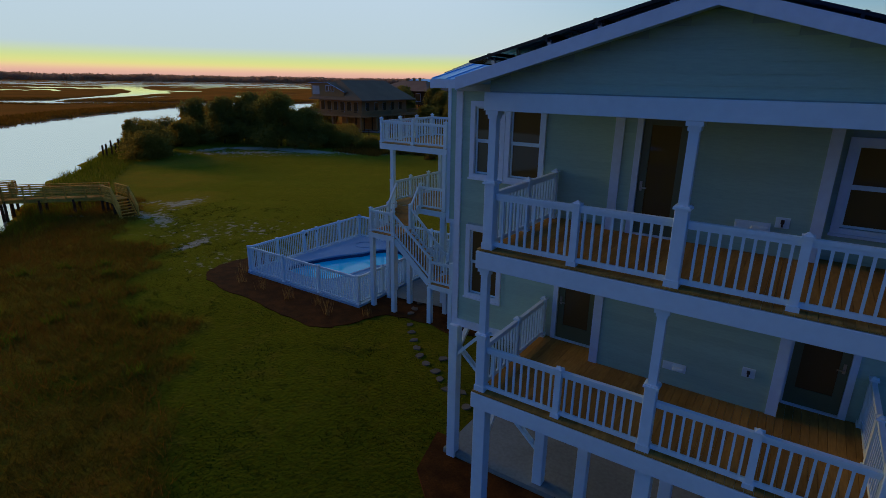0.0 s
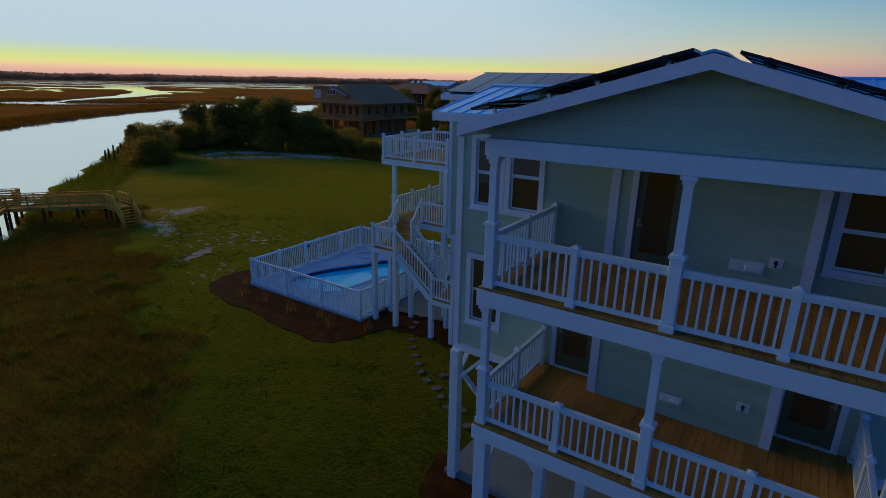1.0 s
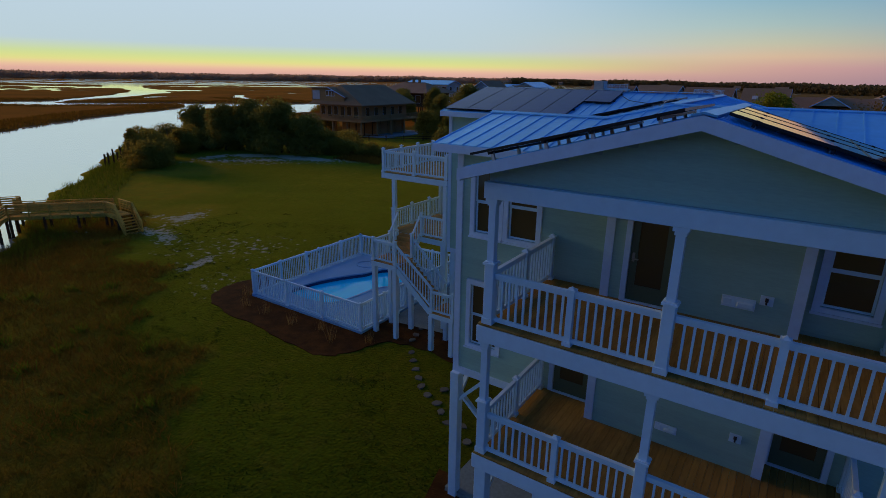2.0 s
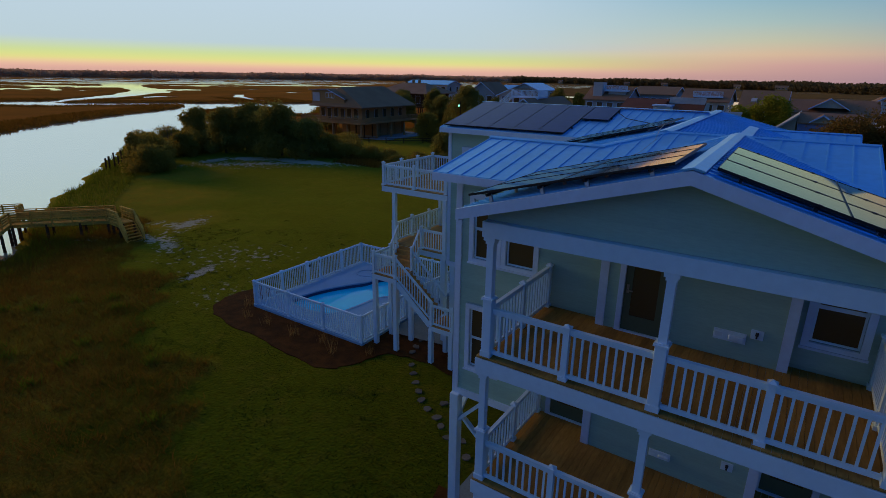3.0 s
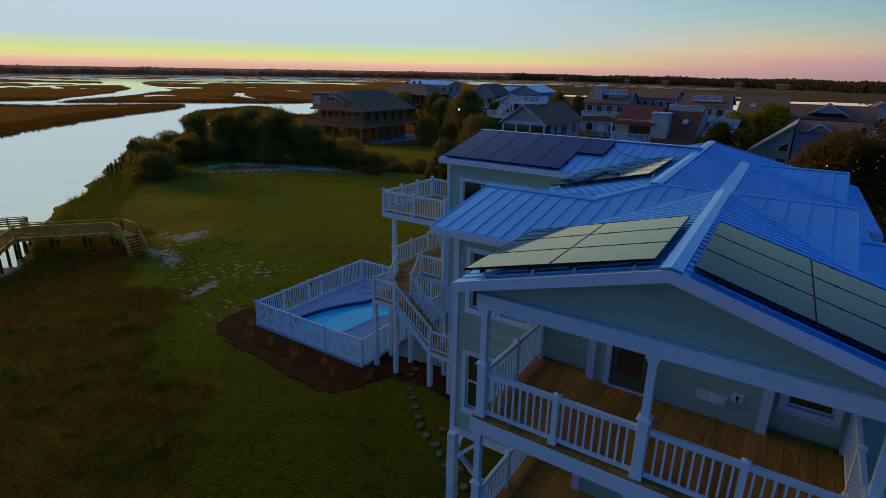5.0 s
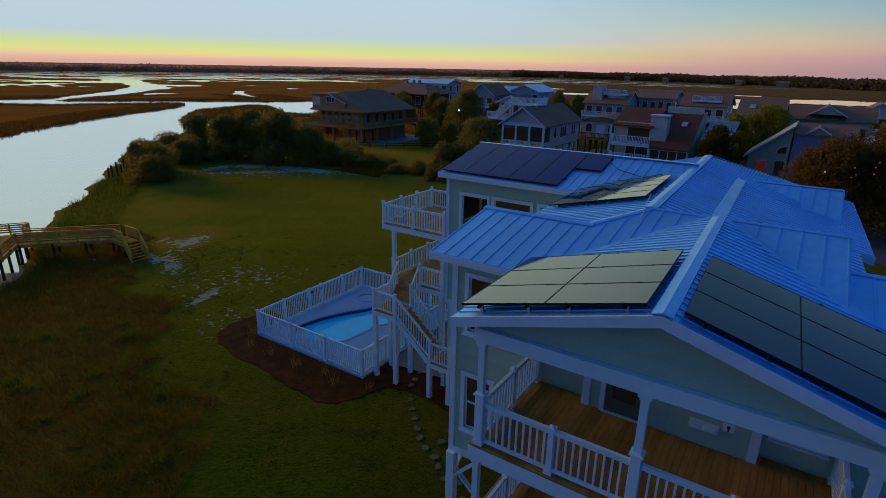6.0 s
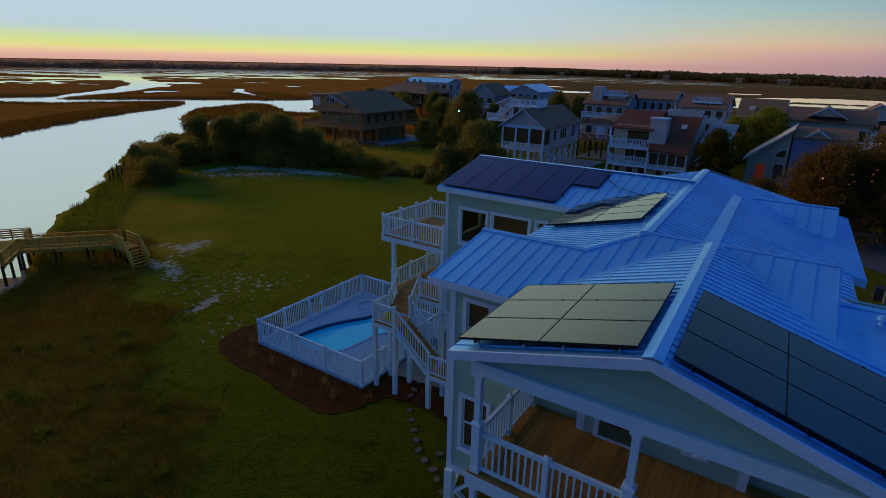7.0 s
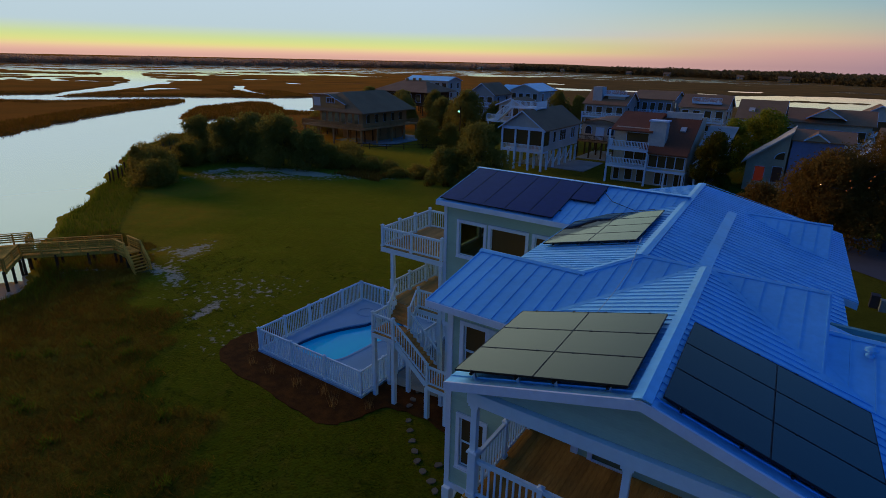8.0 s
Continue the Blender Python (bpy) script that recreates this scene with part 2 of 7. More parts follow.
# ---- the beach house ----
HX, HY = -1.3, 16.0
house = thing("beach_house", (HX, HY, 0), "three-storey sea-green beach house on white stilts with blue-white metal roof", "house")
LOW, UP = 4.88, 7.97          # deck levels
FRONT, BACK = 8.63, 11.80     # line of the porch posts, face of the wall behind


def wall_box(name, x0, x1, y0, y1, z0, z1, openings=(), label=""):
    """A wall across x with openings (x0, x1, z0, z1) cut right through it."""
    bm = bmesh.new()
    xs = sorted({x0, x1, *(v for o in openings for v in o[:2])})
    zs = sorted({z0, z1, *(v for o in openings for v in o[2:])})
    for a, b in zip(xs, xs[1:]):
        for c, d in zip(zs, zs[1:]):
            mx, mz = (a + b) / 2, (c + d) / 2
            if not any(o[0] < mx < o[1] and o[2] < mz < o[3] for o in openings):
                box(bm, a, b, y0, y1, c, d)
    bmesh.ops.remove_doubles(bm, verts=bm.verts, dist=0.0005)
    return part(name, bm, M_wallcore, house, label)


def clapboards(wall, x0, x1, y, z0, z1, openings=(), step=0.19, top=None):
    """Lapped siding boards on a wall that faces the front; top(z) gives the span under a gable."""
    z = z0
    while z < z1 - 0.02:
        zt = min(z + step, z1)
        a0, b0 = (x0, x1) if top is None else top(zt)
        cuts = sorted((o[0], o[1]) for o in openings if o[2] < zt - 0.02 and o[3] > z + 0.02)
        runs, c = [], a0
        for s, e in cuts:
            if s > c:
                runs.append((c, s))
            c = max(c, e)
        if c < b0:
            runs.append((c, b0))
        for a, b in runs:
            if b - a < 0.03:
                continue
            w, h = round(b - a, 3), round(zt - z, 3)

            def make():
                bm = bmesh.new()
                vs = [bm.verts.new(p) for p in ((0, -0.020, 0), (w, -0.020, 0), (w, -0.008, h), (0, -0.008, h), (0, 0, 0), (w, 0, 0), (w, 0, h), (0, 0, h))]
                for f in ((0, 1, 2, 3), (5, 4, 7, 6), (4, 5, 1, 0), (3, 2, 6, 7), (4, 0, 3, 7), (1, 5, 6, 2)):
                    bm.faces.new([vs[i] for i in f])
                return bm
            piece("siding_board", ("clap", w, h), make, M_siding, wall, pose(a, y, z))
        z += step


def window(x0, x1, y, z0, z1, parent=None, sash=True, trim=0.12, pane=None):
    """A double-hung window in a front wall: trim boards, sill, sashes and panes."""
    parent = parent or house
    bm = bmesh.new()
    t = trim
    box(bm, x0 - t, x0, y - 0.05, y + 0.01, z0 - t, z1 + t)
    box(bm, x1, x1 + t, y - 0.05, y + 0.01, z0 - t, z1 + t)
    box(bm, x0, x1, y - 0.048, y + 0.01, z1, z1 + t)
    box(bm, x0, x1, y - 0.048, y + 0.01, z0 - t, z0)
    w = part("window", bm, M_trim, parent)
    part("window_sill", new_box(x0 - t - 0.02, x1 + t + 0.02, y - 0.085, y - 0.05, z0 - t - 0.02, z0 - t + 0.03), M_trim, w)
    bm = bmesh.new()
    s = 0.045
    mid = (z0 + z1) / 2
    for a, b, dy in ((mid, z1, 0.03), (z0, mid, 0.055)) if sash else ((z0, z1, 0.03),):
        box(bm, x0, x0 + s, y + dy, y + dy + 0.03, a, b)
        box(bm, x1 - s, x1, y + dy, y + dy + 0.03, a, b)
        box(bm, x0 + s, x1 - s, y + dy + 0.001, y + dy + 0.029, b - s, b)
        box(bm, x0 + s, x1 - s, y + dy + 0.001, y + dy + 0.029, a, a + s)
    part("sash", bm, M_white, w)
    for a, b, dy in ((mid, z1, 0.045), (z0, mid, 0.07)) if sash else ((z0, z1, 0.045),):
        part("pane", new_box(x0 + s, x1 - s, y + dy, y + dy + 0.006, a + s, b - s), pane or M_glass, w)
    return w


def door(x0, x1, y, z0, z1, hinge_left=True):
    """A painted door with a large pane, in a white frame with a lever handle."""
    bm = bmesh.new()
    t = 0.12
    box(bm, x0 - t, x0, y - 0.05, y + 0.06, z0, z1 + t)
    box(bm, x1, x1 + t, y - 0.05, y + 0.06, z0, z1 + t)
    box(bm, x0, x1, y - 0.048, y + 0.06, z1, z1 + t)
    box(bm, x0, x1, y - 0.06, y + 0.06, z0 - 0.02, z0 + 0.035)
    d = part("door", bm, M_trim, house, "sage green glazed porch door in a white frame")
    bm = bmesh.new()
    s = 0.16
    za, zb = z0 + 0.035, z1
    box(bm, x0 + 0.005, x0 + s, y + 0.01, y + 0.055, za, zb)
    box(bm, x1 - s, x1 - 0.005, y + 0.01, y + 0.055, za, zb)
    box(bm, x0 + s, x1 - s, y + 0.011, y + 0.054, zb - s, zb)
    box(bm, x0 + s, x1 - s, y + 0.011, y + 0.054, za, za + 0.36)
    part("door_leaf", bm, M_door, d)
    part("pane", new_box(x0 + s, x1 - s, y + 0.03, y + 0.036, za + 0.36, zb - s), M_glass, d)
    hx = x0 + 0.08 if hinge_left else x1 - 0.08
    bm = new_box(hx - 0.025, hx + 0.025, y - 0.005, y + 0.01, z0 + 0.93, z0 + 1.13)
    box(bm, hx - 0.015, hx + (0.12 if hinge_left else -0.12), y - 0.06, y - 0.04, z0 + 0.99, z0 + 1.015)
    box(bm, hx - 0.012, hx + 0.012, y - 0.06, y - 0.004, z0 + 0.99, z0 + 1.015)
    part("door_handle", bm, M_brass, d, "brushed metal lever handle")
    return d


def column(x, y, z, top, h=1.25):
    """A porch column: a boxed lower part, a collar, a slimmer shaft and a capital."""
    def ring(r, a, b, bev=0.0):
        box(bm, x - r, x + r, y - r, y + r, a, b, bev)
    bm = bmesh.new()
    ring(0.10, z - 0.02, z + h, 0.008)
    ring(0.115, z - 0.02, z + 0.12)
    ring(0.13, z + h, z + h + 0.035)
    ring(0.112, z + h + 0.035, z + h + 0.06)
    ring(0.072, z + h + 0.06, top - 0.14)
    ring(0.092, top - 0.14, top - 0.07)
    ring(0.122, top - 0.07, top)
    return part("porch_column", bm, M_white, house)


def deck_boards(x0, x1, y0, y1, z, parent, mat=None, along_y=True, w=0.14, name="deck_board"):
    length = (y1 - y0) if along_y else (x1 - x0)
    n = int(((x1 - x0) if along_y else (y1 - y0)) / w)

    def make():
        return new_box(-w / 2 + 0.003, w / 2 - 0.003, 0, length, -0.035, 0)
    for i in range(n):
        m = pose(x0 + (i + 0.5) * w, y0, z) if along_y else pose(x1, y0 + (i + 0.5) * w, z, 0, 0, 90)
        piece(name, ("deck", round(length, 3), w, (mat or M_deck).name), make, mat or M_deck, parent, m)


# main wall behind the porches
PX0, PX1 = -4.66, 2.0
OPEN_UP = [(-6.88, -6.17, 8.77, 10.42), (-5.90, -5.12, 8.77, 10.42), (0.81, 1.63, 8.60, 10.08)]
OPEN_LOW = [(-6.92, -6.09, 5.50, 7.28), (-4.36, -3.42, LOW, 7.22), (0.56, 1.50, LOW, 7.22)]
UP_DOOR = (-2.74, -1.86, UP, 10.40)
front_wall = wall_box("wall", -7.40, 8.0, BACK, BACK + 0.16, 4.45, 11.02, OPEN_UP + OPEN_LOW)
pad = 0.11
clapboards(front_wall, -7.28, 8.0, BACK, 4.62, 11.0, [(a - pad, b + pad, c - pad, d + pad) for a, b, c, d in OPEN_UP + OPEN_LOW])
for a, b, c, d in OPEN_UP + OPEN_LOW[:1]:
    window(a, b, BACK - 0.02, c, d, None, True, 0.13)
for a, b, c, d in OPEN_LOW[1:]:
    door(a, b, BACK - 0.02, c, d, hinge_left=a < 0)
# the middle of each porch wall stands forward of its ends
MID, MID_UP = 11.14, 11.45
mid_wall = wall_box("wall", -3.24, 0.48, MID, BACK - 0.035, LOW - 0.05, 7.62)
clapboards(mid_wall, -3.10, 0.34, MID, LOW, 7.60)
mid_wall = wall_box("wall", -3.29, 0.55, MID_UP, BACK - 0.035, UP - 0.04, 10.86, [UP_DOOR])
a, b, c, d = UP_DOOR
clapboards(mid_wall, -3.13, 0.39, MID_UP, UP, 10.80, [(a - pad, b + pad, c - pad, d + pad)])
door(a, b, MID_UP - 0.02, c, d)
for x0, x1, y0, z0, z1 in ((-3.26, -3.07, MID - 0.045, LOW, 7.6), (0.31, 0.50, MID - 0.045, LOW, 7.6),
                           (-3.31, -3.12, MID_UP - 0.045, UP, 10.8), (0.38, 0.57, MID_UP - 0.045, UP, 10.8),
                           (-7.44, -7.26, BACK - 0.055, 4.45, 11.0)):
    part("corner_board", new_box(x0, x1, y0, y0 + 0.055, z0, z1), M_trim, house)
part("skirt_board", new_box(-7.44, 8.0, BACK - 0.06, BACK - 0.002, 4.42, 4.64), M_trim, house)
# interior behind the panes: floors and partitions close the rooms
part("floor_slab", new_box(-7.2, 2.3, BACK + 0.16, 28.0, 4.45, 4.80), M_wallcore, house)
part("floor_slab", new_box(-7.2, 2.3, BACK + 0.16, 28.0, 7.62, 7.92), M_wallcore, house)

# porch decks, beams, columns and railings
RAIL = {LOW: 1.0, UP: 1.08}
COLUMNS = {LOW: (-4.68, -1.38, 1.90), UP: (-4.64, -1.32, 1.96)}
for z, roof_z in ((LOW, UP - 0.40), (UP, 10.53)):
    d = part("porch_deck", new_box(PX0 - 0.10, PX1 + 0.2, FRONT - 0.02, BACK - 0.06, z - 0.36, z - 0.045), M_trim, house)
    bm = new_box(PX0 - 0.18, PX1 + 0.3, FRONT - 0.16, FRONT - 0.02, z - 0.39, z - 0.05, bev=0.006)
    box(bm, PX0 - 0.18, PX0 - 0.10, FRONT - 0.02, BACK - 0.06, z - 0.39, z - 0.05)
    part("fascia_board", bm, M_white, d)
    deck_boards(PX0 - 0.16, PX1 + 0.28, FRONT - 0.15, BACK - 0.04, z, d)
    cols = COLUMNS[z]
    for x in cols:
        column(x, FRONT, z, roof_z)
    for a, b in zip(cols, cols[1:]):
        railing(house, (a + 0.11, FRONT, z), (b - 0.11, FRONT, z), RAIL[z], 0.154, (0.5,), pw=0.12, ph=RAIL[z])
    for x in (cols[0], cols[2] - 0.03):
        railing(house, (x, FRONT + 0.13, z), (x, BACK - 0.08, z), RAIL[z], 0.150, (0.49, 0.985), pw=0.115, ph=RAIL[z])
part("porch_beam", new_box(PX0 - 0.14, PX1 + 0.3, FRONT - 0.13, FRONT + 0.13, 10.53, 10.84, bev=0.006), M_white, house)
part("porch_ceiling", new_box(PX0 - 0.1, PX1 + 0.25, FRONT + 0.13, BACK - 0.04, 10.78, 10.86), M_trim, house)
# fixtures on the porch walls
for x, z, y, w, h in ((-1.43, 5.335, MID, 0.23, 0.09), (-0.53, 8.47, MID_UP, 0.30, 0.115)):
    bm = new_box(x - w, x + w, y - 0.06, y - 0.026, z - h, z + h, bev=0.005)
    box(bm, x - 0.02, x + w - 0.03, y - 0.13, y - 0.06, z - h * 0.6, z + h * 0.4, bev=0.02)
    box(bm, x - w + 0.02, x - w * 0.4, y - 0.075, y - 0.06, z - h * 0.5, z + h * 0.6, bev=0.01)
    part("wall_box", bm, M_white, house, "white outlet and hose box on the siding")
for x, z, y in ((-0.09, 5.645, MID), (-0.055, 8.625, MID_UP)):
    w = part("wall_plate", new_box(x - 0.115, x + 0.115, y - 0.055, y - 0.026, z - 0.10, z + 0.10, bev=0.006), M_white, house)
    bm = new_box(x - 0.03, x + 0.03, y - 0.085, y - 0.055, z - 0.02, z + 0.06, bev=0.01)
    box(bm, x - 0.016, x + 0.016, y - 0.075, y - 0.055, z - 0.08, z - 0.02)
    part("tap", bm, M_dark, w, "dark tap")

# roof planes: name, corners
RZ = 12.22
AX, AE, AEZ = -1.20, 4.0, 11.07


def roof_plane(corners, thick=0.10):
    """A metal roof slope."""
    return part("roof", slab(corners, thick), M_metal, house)


def seams(r, starts, ends, hgt=0.022):
    for p, q in zip(starts, ends):
        bm = new_beam(Vector(p) + Vector((0, 0, hgt / 2)), Vector(q) + Vector((0, 0, hgt / 2)), 0.026, hgt)
        part("standing_seam", bm, M_metal, r)


def seam_run(r, p0, p1, q0, q1, step, under=()):
    """Seams from the line p0-p1 to the line q0-q1, evenly spaced, each ending where another roof plane covers it."""
    p0, p1, q0, q1 = (Vector(v) for v in (p0, p1, q0, q1))
    n = max(1, round((p1 - p0).length / step))
    starts, ends = [], []
    for i in range(n + 1):
        a, b = p0.lerp(p1, i / n), q0.lerp(q1, i / n)
        f = 0.0
        while f < 1.0 and not any(s(a.lerp(b, f)) > a.lerp(b, f).z + 0.005 for s in under):
            f += 0.01
        if f > 0.03:
            starts.append(a)
            ends.append(a.lerp(b, min(f, 1.0)))
    seams(r, starts, ends)


AS = (RZ - AEZ) / AE
AT, AF = 0.034, 0.014           # the roofs stand a little askew: sideways drift and fall of the porch ridge per metre
BE, BEZ, BS = 11.42, 11.06, 0.20
CZ, CL, CT = 12.03, -3.33, 0.031
FZ, FY = 11.48, 26.4            # far cross gable
SY, SZ = 14.78, 11.56           # lower roof beside the porch gable
DY, DE, DEZ, DRY, DRZ = 21.2, 20.82, 11.2, 24.8, 12.15


def ap(d, y, lift=0.0):
    """A point of the porch gable, d metres to the side of its ridge."""
    return Vector((AX - AT * (y - 8.2) + d, y, RZ - AF * (y - 8.2) - AS * abs(d) + lift))


def bp(x, y, lift=0.0):
    return Vector((x, y, BEZ + BS * (y - BE) + lift))


def cp(d, y, lift=0.0):
    """A point of the middle roof, d metres to the side of its ridge."""
    return Vector((CL - CT * (y - 16.2) + d, y, CZ - (0.249 if d > 0 else 0.245) * abs(d) + lift))


def fp(x, y, lift=0.0):
    return Vector((x, y, FZ - 0.30 * abs(y - FY) + lift))


def sp(x, y, lift=0.0):
    return Vector((x, y, SZ - (0.21 if y < SY else 0.58) * abs(y - SY) + lift))


def over_a(p):
    d = p.x - AX + AT * (p.y - 8.2)
    return ap(d, p.y).z if p.y < 16.2 and abs(d) < AE else 0.0


def over_b(p):
    return bp(p.x, p.y).z if BE < p.y < (16.25 if p.x > -3.4 else 14.55) and -7.85 < p.x < 1.55 else 0.0


def over_side(p):
    return sp(p.x, p.y).z if 1.5 < p.x < 7.6 and 11.4 < p.y < 17.0 else 0.0


def over_c(p):
    d = p.x - CL + CT * (p.y - 16.2)
    return cp(d, p.y).z if p.y > 15.9 and -4.1 < d < 5.9 else 0.0


def over_far(p):
    return fp(p.x, p.y).z if p.x < 1.72 and abs(p.y - FY) < 3.2 else 0.0


def over_d(p):
    return DEZ + (DRZ - DEZ) * (p.y - DE) / (DRY - DE) if DE < p.y < DRY and -14.15 < p.x < -3.5 else 0.0


# gable over the porches
for s in (-1, 1):
    e = AX + s * AE
    r = roof_plane([ap(0, 8.2), ap(0, 16.2), ap(s * AE, 16.2), ap(s * AE, 8.2)])
    seam_run(r, ap(0, 8.5), ap(0, 16.0), ap(s * AE, 8.5), ap(s * AE, 16.0), 0.29, (over_b, over_side))
    vs = [(AX, 8.16, RZ + 0.012), (e, 8.16, AEZ + 0.012), (e, 8.16, AEZ - 0.20), (AX, 8.16, RZ - 0.20)]
    part("barge_board", slab(vs, 0.05, (0, 1, 0)), M_trim, house)
    vs = [(AX, 8.21, RZ - 0.14), (e, 8.21, AEZ - 0.14), (e, FRONT, AEZ - 0.14), (AX, FRONT, RZ - 0.14)]
    part("soffit", slab(vs, 0.02), M_trim, house)
    vs = [ap(s * AE, 8.21, -0.02), ap(s * AE, 11.7, -0.02), ap(s * AE, 11.7, -0.22), ap(s * AE, 8.21, -0.22)]
    part("eave_board", slab(vs, 0.04, (-s, 0, 0)), M_trim, house)


def ridge_cap(p, q, w=0.15, drop=0.04, lift=0.05):
    """A folded metal cap along a ridge: two leaves with turned-down edges."""
    p, q = Vector(p), Vector(q)
    side = (q - p).cross(Vector((0, 0, 1))).normalized()
    bm = bmesh.new()
    prof = [(-w, -drop - 0.03), (-w, -drop), (0, 0), (w, -drop), (w, -drop - 0.03), (0, -0.035)]
    rings = [[bm.verts.new(e + side * a + Vector((0, 0, lift + b))) for a, b in prof] for e in (p, q)]
    for i in range(6):
        bm.faces.new((rings[0][i], rings[0][(i + 1) % 6], rings[1][(i + 1) % 6], rings[1][i]))
    bm.faces.new(rings[0])
    bm.faces.new(rings[1][::-1])
    return part("ridge_cap", bm, M_metal, house)


ridge_cap(ap(0, 8.16), ap(0, 12.0), 0.17, 0.045, 0.062)
ridge_cap(ap(0, 11.95), ap(0, 15.95), 0.165, 0.045, 0.052)
gx = PX1 + 0.25
gable = part("gable_wall", slab([(PX0 - 0.1, FRONT + 0.02, 10.84), (gx, FRONT + 0.02, 10.84), (gx, FRONT + 0.02, RZ - AS * (gx - AX) - 0.12), (AX, FRONT + 0.02, RZ - 0.12), (PX0 - 0.1, FRONT + 0.02, RZ - AS * (AX - PX0 + 0.1) - 0.12)], 0.1, (0, 1, 0)), M_wallcore, house)
clapboards(gable, 0, 0, FRONT + 0.02, 10.86, RZ - 0.2, (), 0.16, lambda z: (max(PX0 - 0.1, AX - (RZ - 0.13 - z) / AS), min(gx, AX + (RZ - 0.13 - z) / AS)))

# cross gable: one long front slope, a low ridge on the pool side, a high one towards the street
BL, BR = -8.0, 1.52
r = roof_plane([bp(BL, BE), bp(BR, BE), bp(BR, 16.25), bp(CL, 16.25), bp(-4.57, 14.6), bp(BL, 14.55)])
seam_run(r, bp(BL + 0.05, 14.55), bp(-4.60, 14.6), bp(BL + 0.05, BE), bp(-4.60, BE), 0.42, (over_a,))
seam_run(r, bp(-4.18, 15.13), bp(CL, 16.17), bp(-4.18, BE), bp(CL, BE), 0.62, (over_a,))
seam_run(r, bp(-2.95, 16.2), bp(BR - 0.02, 16.2), bp(-2.95, BE), bp(BR - 0.02, BE), 0.47, (over_a,))
roof_plane([bp(BL, 14.55), bp(-4.2, 14.55), (-4.2, 15.5, 10.9), (BL, 15.5, 10.9)])
roof_plane([bp(CL, 16.25), bp(BR, 16.25), (BR, 18.4, 11.05), (CL, 18.4, 11.05)])
part("rake_board", slab([bp(BR, BE, -0.02), bp(BR, 16.25, -0.02), bp(BR, 16.25, -0.5), bp(BR, BE, -0.5)], 0.04, (1, 0, 0)), M_metal, house)
ridge_cap(bp(BL - 0.02, 14.56), bp(-4.45, 14.56), 0.14)
ridge_cap(bp(CL, 16.25), bp(BR + 0.02, 16.25), 0.11, 0.03, 0.04)
ridge_cap(bp(-4.57, 14.6), bp(CL, 16.2), 0.12, 0.02, 0.035)
part("eave_board", new_box(BL, -4.6, BE - 0.035, BE + 0.005, BEZ - 0.22, BEZ - 0.02), M_trim, house)
part("barge_board", slab([bp(BL - 0.01, BE, -0.02), bp(BL - 0.01, 14.55, -0.02), bp(BL - 0.01, 14.55, -0.24), bp(BL - 0.01, BE, -0.24)], 0.04, (1, 0, 0)), M_trim, house)
part("soffit", new_box(BL + 0.04, -4.6, BE + 0.006, BACK + 0.1, BEZ - 0.2, BEZ - 0.17), M_trim, house)
# middle roof: a plain gable along the house
END = 29.25
r = roof_plane([cp(0, 16.15), cp(0, 28.85), cp(-4.07, 28.85), cp(-4.07, 14.65), cp(-1.24, 14.65)])
seam_run(r, cp(-1.05, 14.85), cp(-0.1, 16.05), cp(-4.07, 14.85), cp(-4.07, 16.05), 0.30)
seam_run(r, cp(0, 16.3), cp(0, 28.7), cp(-4.07, 16.3), cp(-4.07, 28.7), 0.30, (over_d, over_b))
r = roof_plane([cp(0, 16.15), cp(5.62, 16.15), cp(5.62, 20.3), cp(6.05, 20.3), cp(6.05, END), cp(0, 28.85)])
seam_run(r, cp(0, 16.4), cp(0, 20.15), cp(5.62, 16.4), cp(5.62, 20.15), 0.33)
seam_run(r, cp(0, 20.45), cp(0, FY - 2.5), cp(6.05, 20.45), cp(6.05, FY - 2.5), 0.33)
seam_run(r, cp(0, FY - 2.3), cp(0, 28.7), cp(4.0, FY - 2.3), cp(4.0, 28.7), 0.33, (over_far,))
seam_run(r, cp(6.05, FY - 2.45), cp(6.05, END - 0.1), cp(0, FY - 2.45), cp(0, END - 0.1), 0.33, (over_far,))
ridge_cap(cp(0, 16.2), cp(0, 28.87), 0.18, 0.04, 0.06)
part("roof_flashing", slab([cp(1.50, 17.2, 0.05), cp(1.90, 17.2, 0.05), cp(1.92, 25.5, 0.05), cp(1.58, 25.5, 0.05)], 0.03), M_metal, house)
part("eave_board", slab([cp(6.03, 20.35, -0.03), cp(6.03, END, -0.03), cp(6.03, END, -0.25), cp(6.03, 20.35, -0.25)], 0.04, (-1, 0, 0)), M_trim, house)
part("eave_board", slab([cp(5.6, 20.28, -0.03), cp(6.05, 20.28, -0.03), cp(6.05, 20.28, -0.25), cp(5.6, 20.28, -0.25)], 0.04, (0, 1, 0)), M_trim, house)
part("eave_board", slab([cp(5.6, 16.15, -0.03), cp(5.6, 20.26, -0.03), cp(5.6, 20.26, -0.25), cp(5.6, 16.15, -0.25)], 0.04, (-1, 0, 0)), M_trim, house)
part("barge_board", slab([cp(0, 28.85, -0.01), cp(6.05, END, -0.01), cp(6.05, END, -0.24), cp(0, 28.85, -0.24)], 0.04, (0, 1, 0)), M_trim, house)
r = roof_plane([fp(-1.75, FY), fp(1.72, FY), fp(1.72, FY - 2.9), fp(-1.75, FY - 2.9)])
seam_run(r, fp(-1.6, FY), fp(1.70, FY), fp(-1.6, FY - 2.9), fp(1.70, FY - 2.9), 0.47, (over_c,))
roof_plane([fp(-1.75, FY), fp(1.72, FY), fp(1.72, FY + 2.9), fp(-1.75, FY + 2.9)])
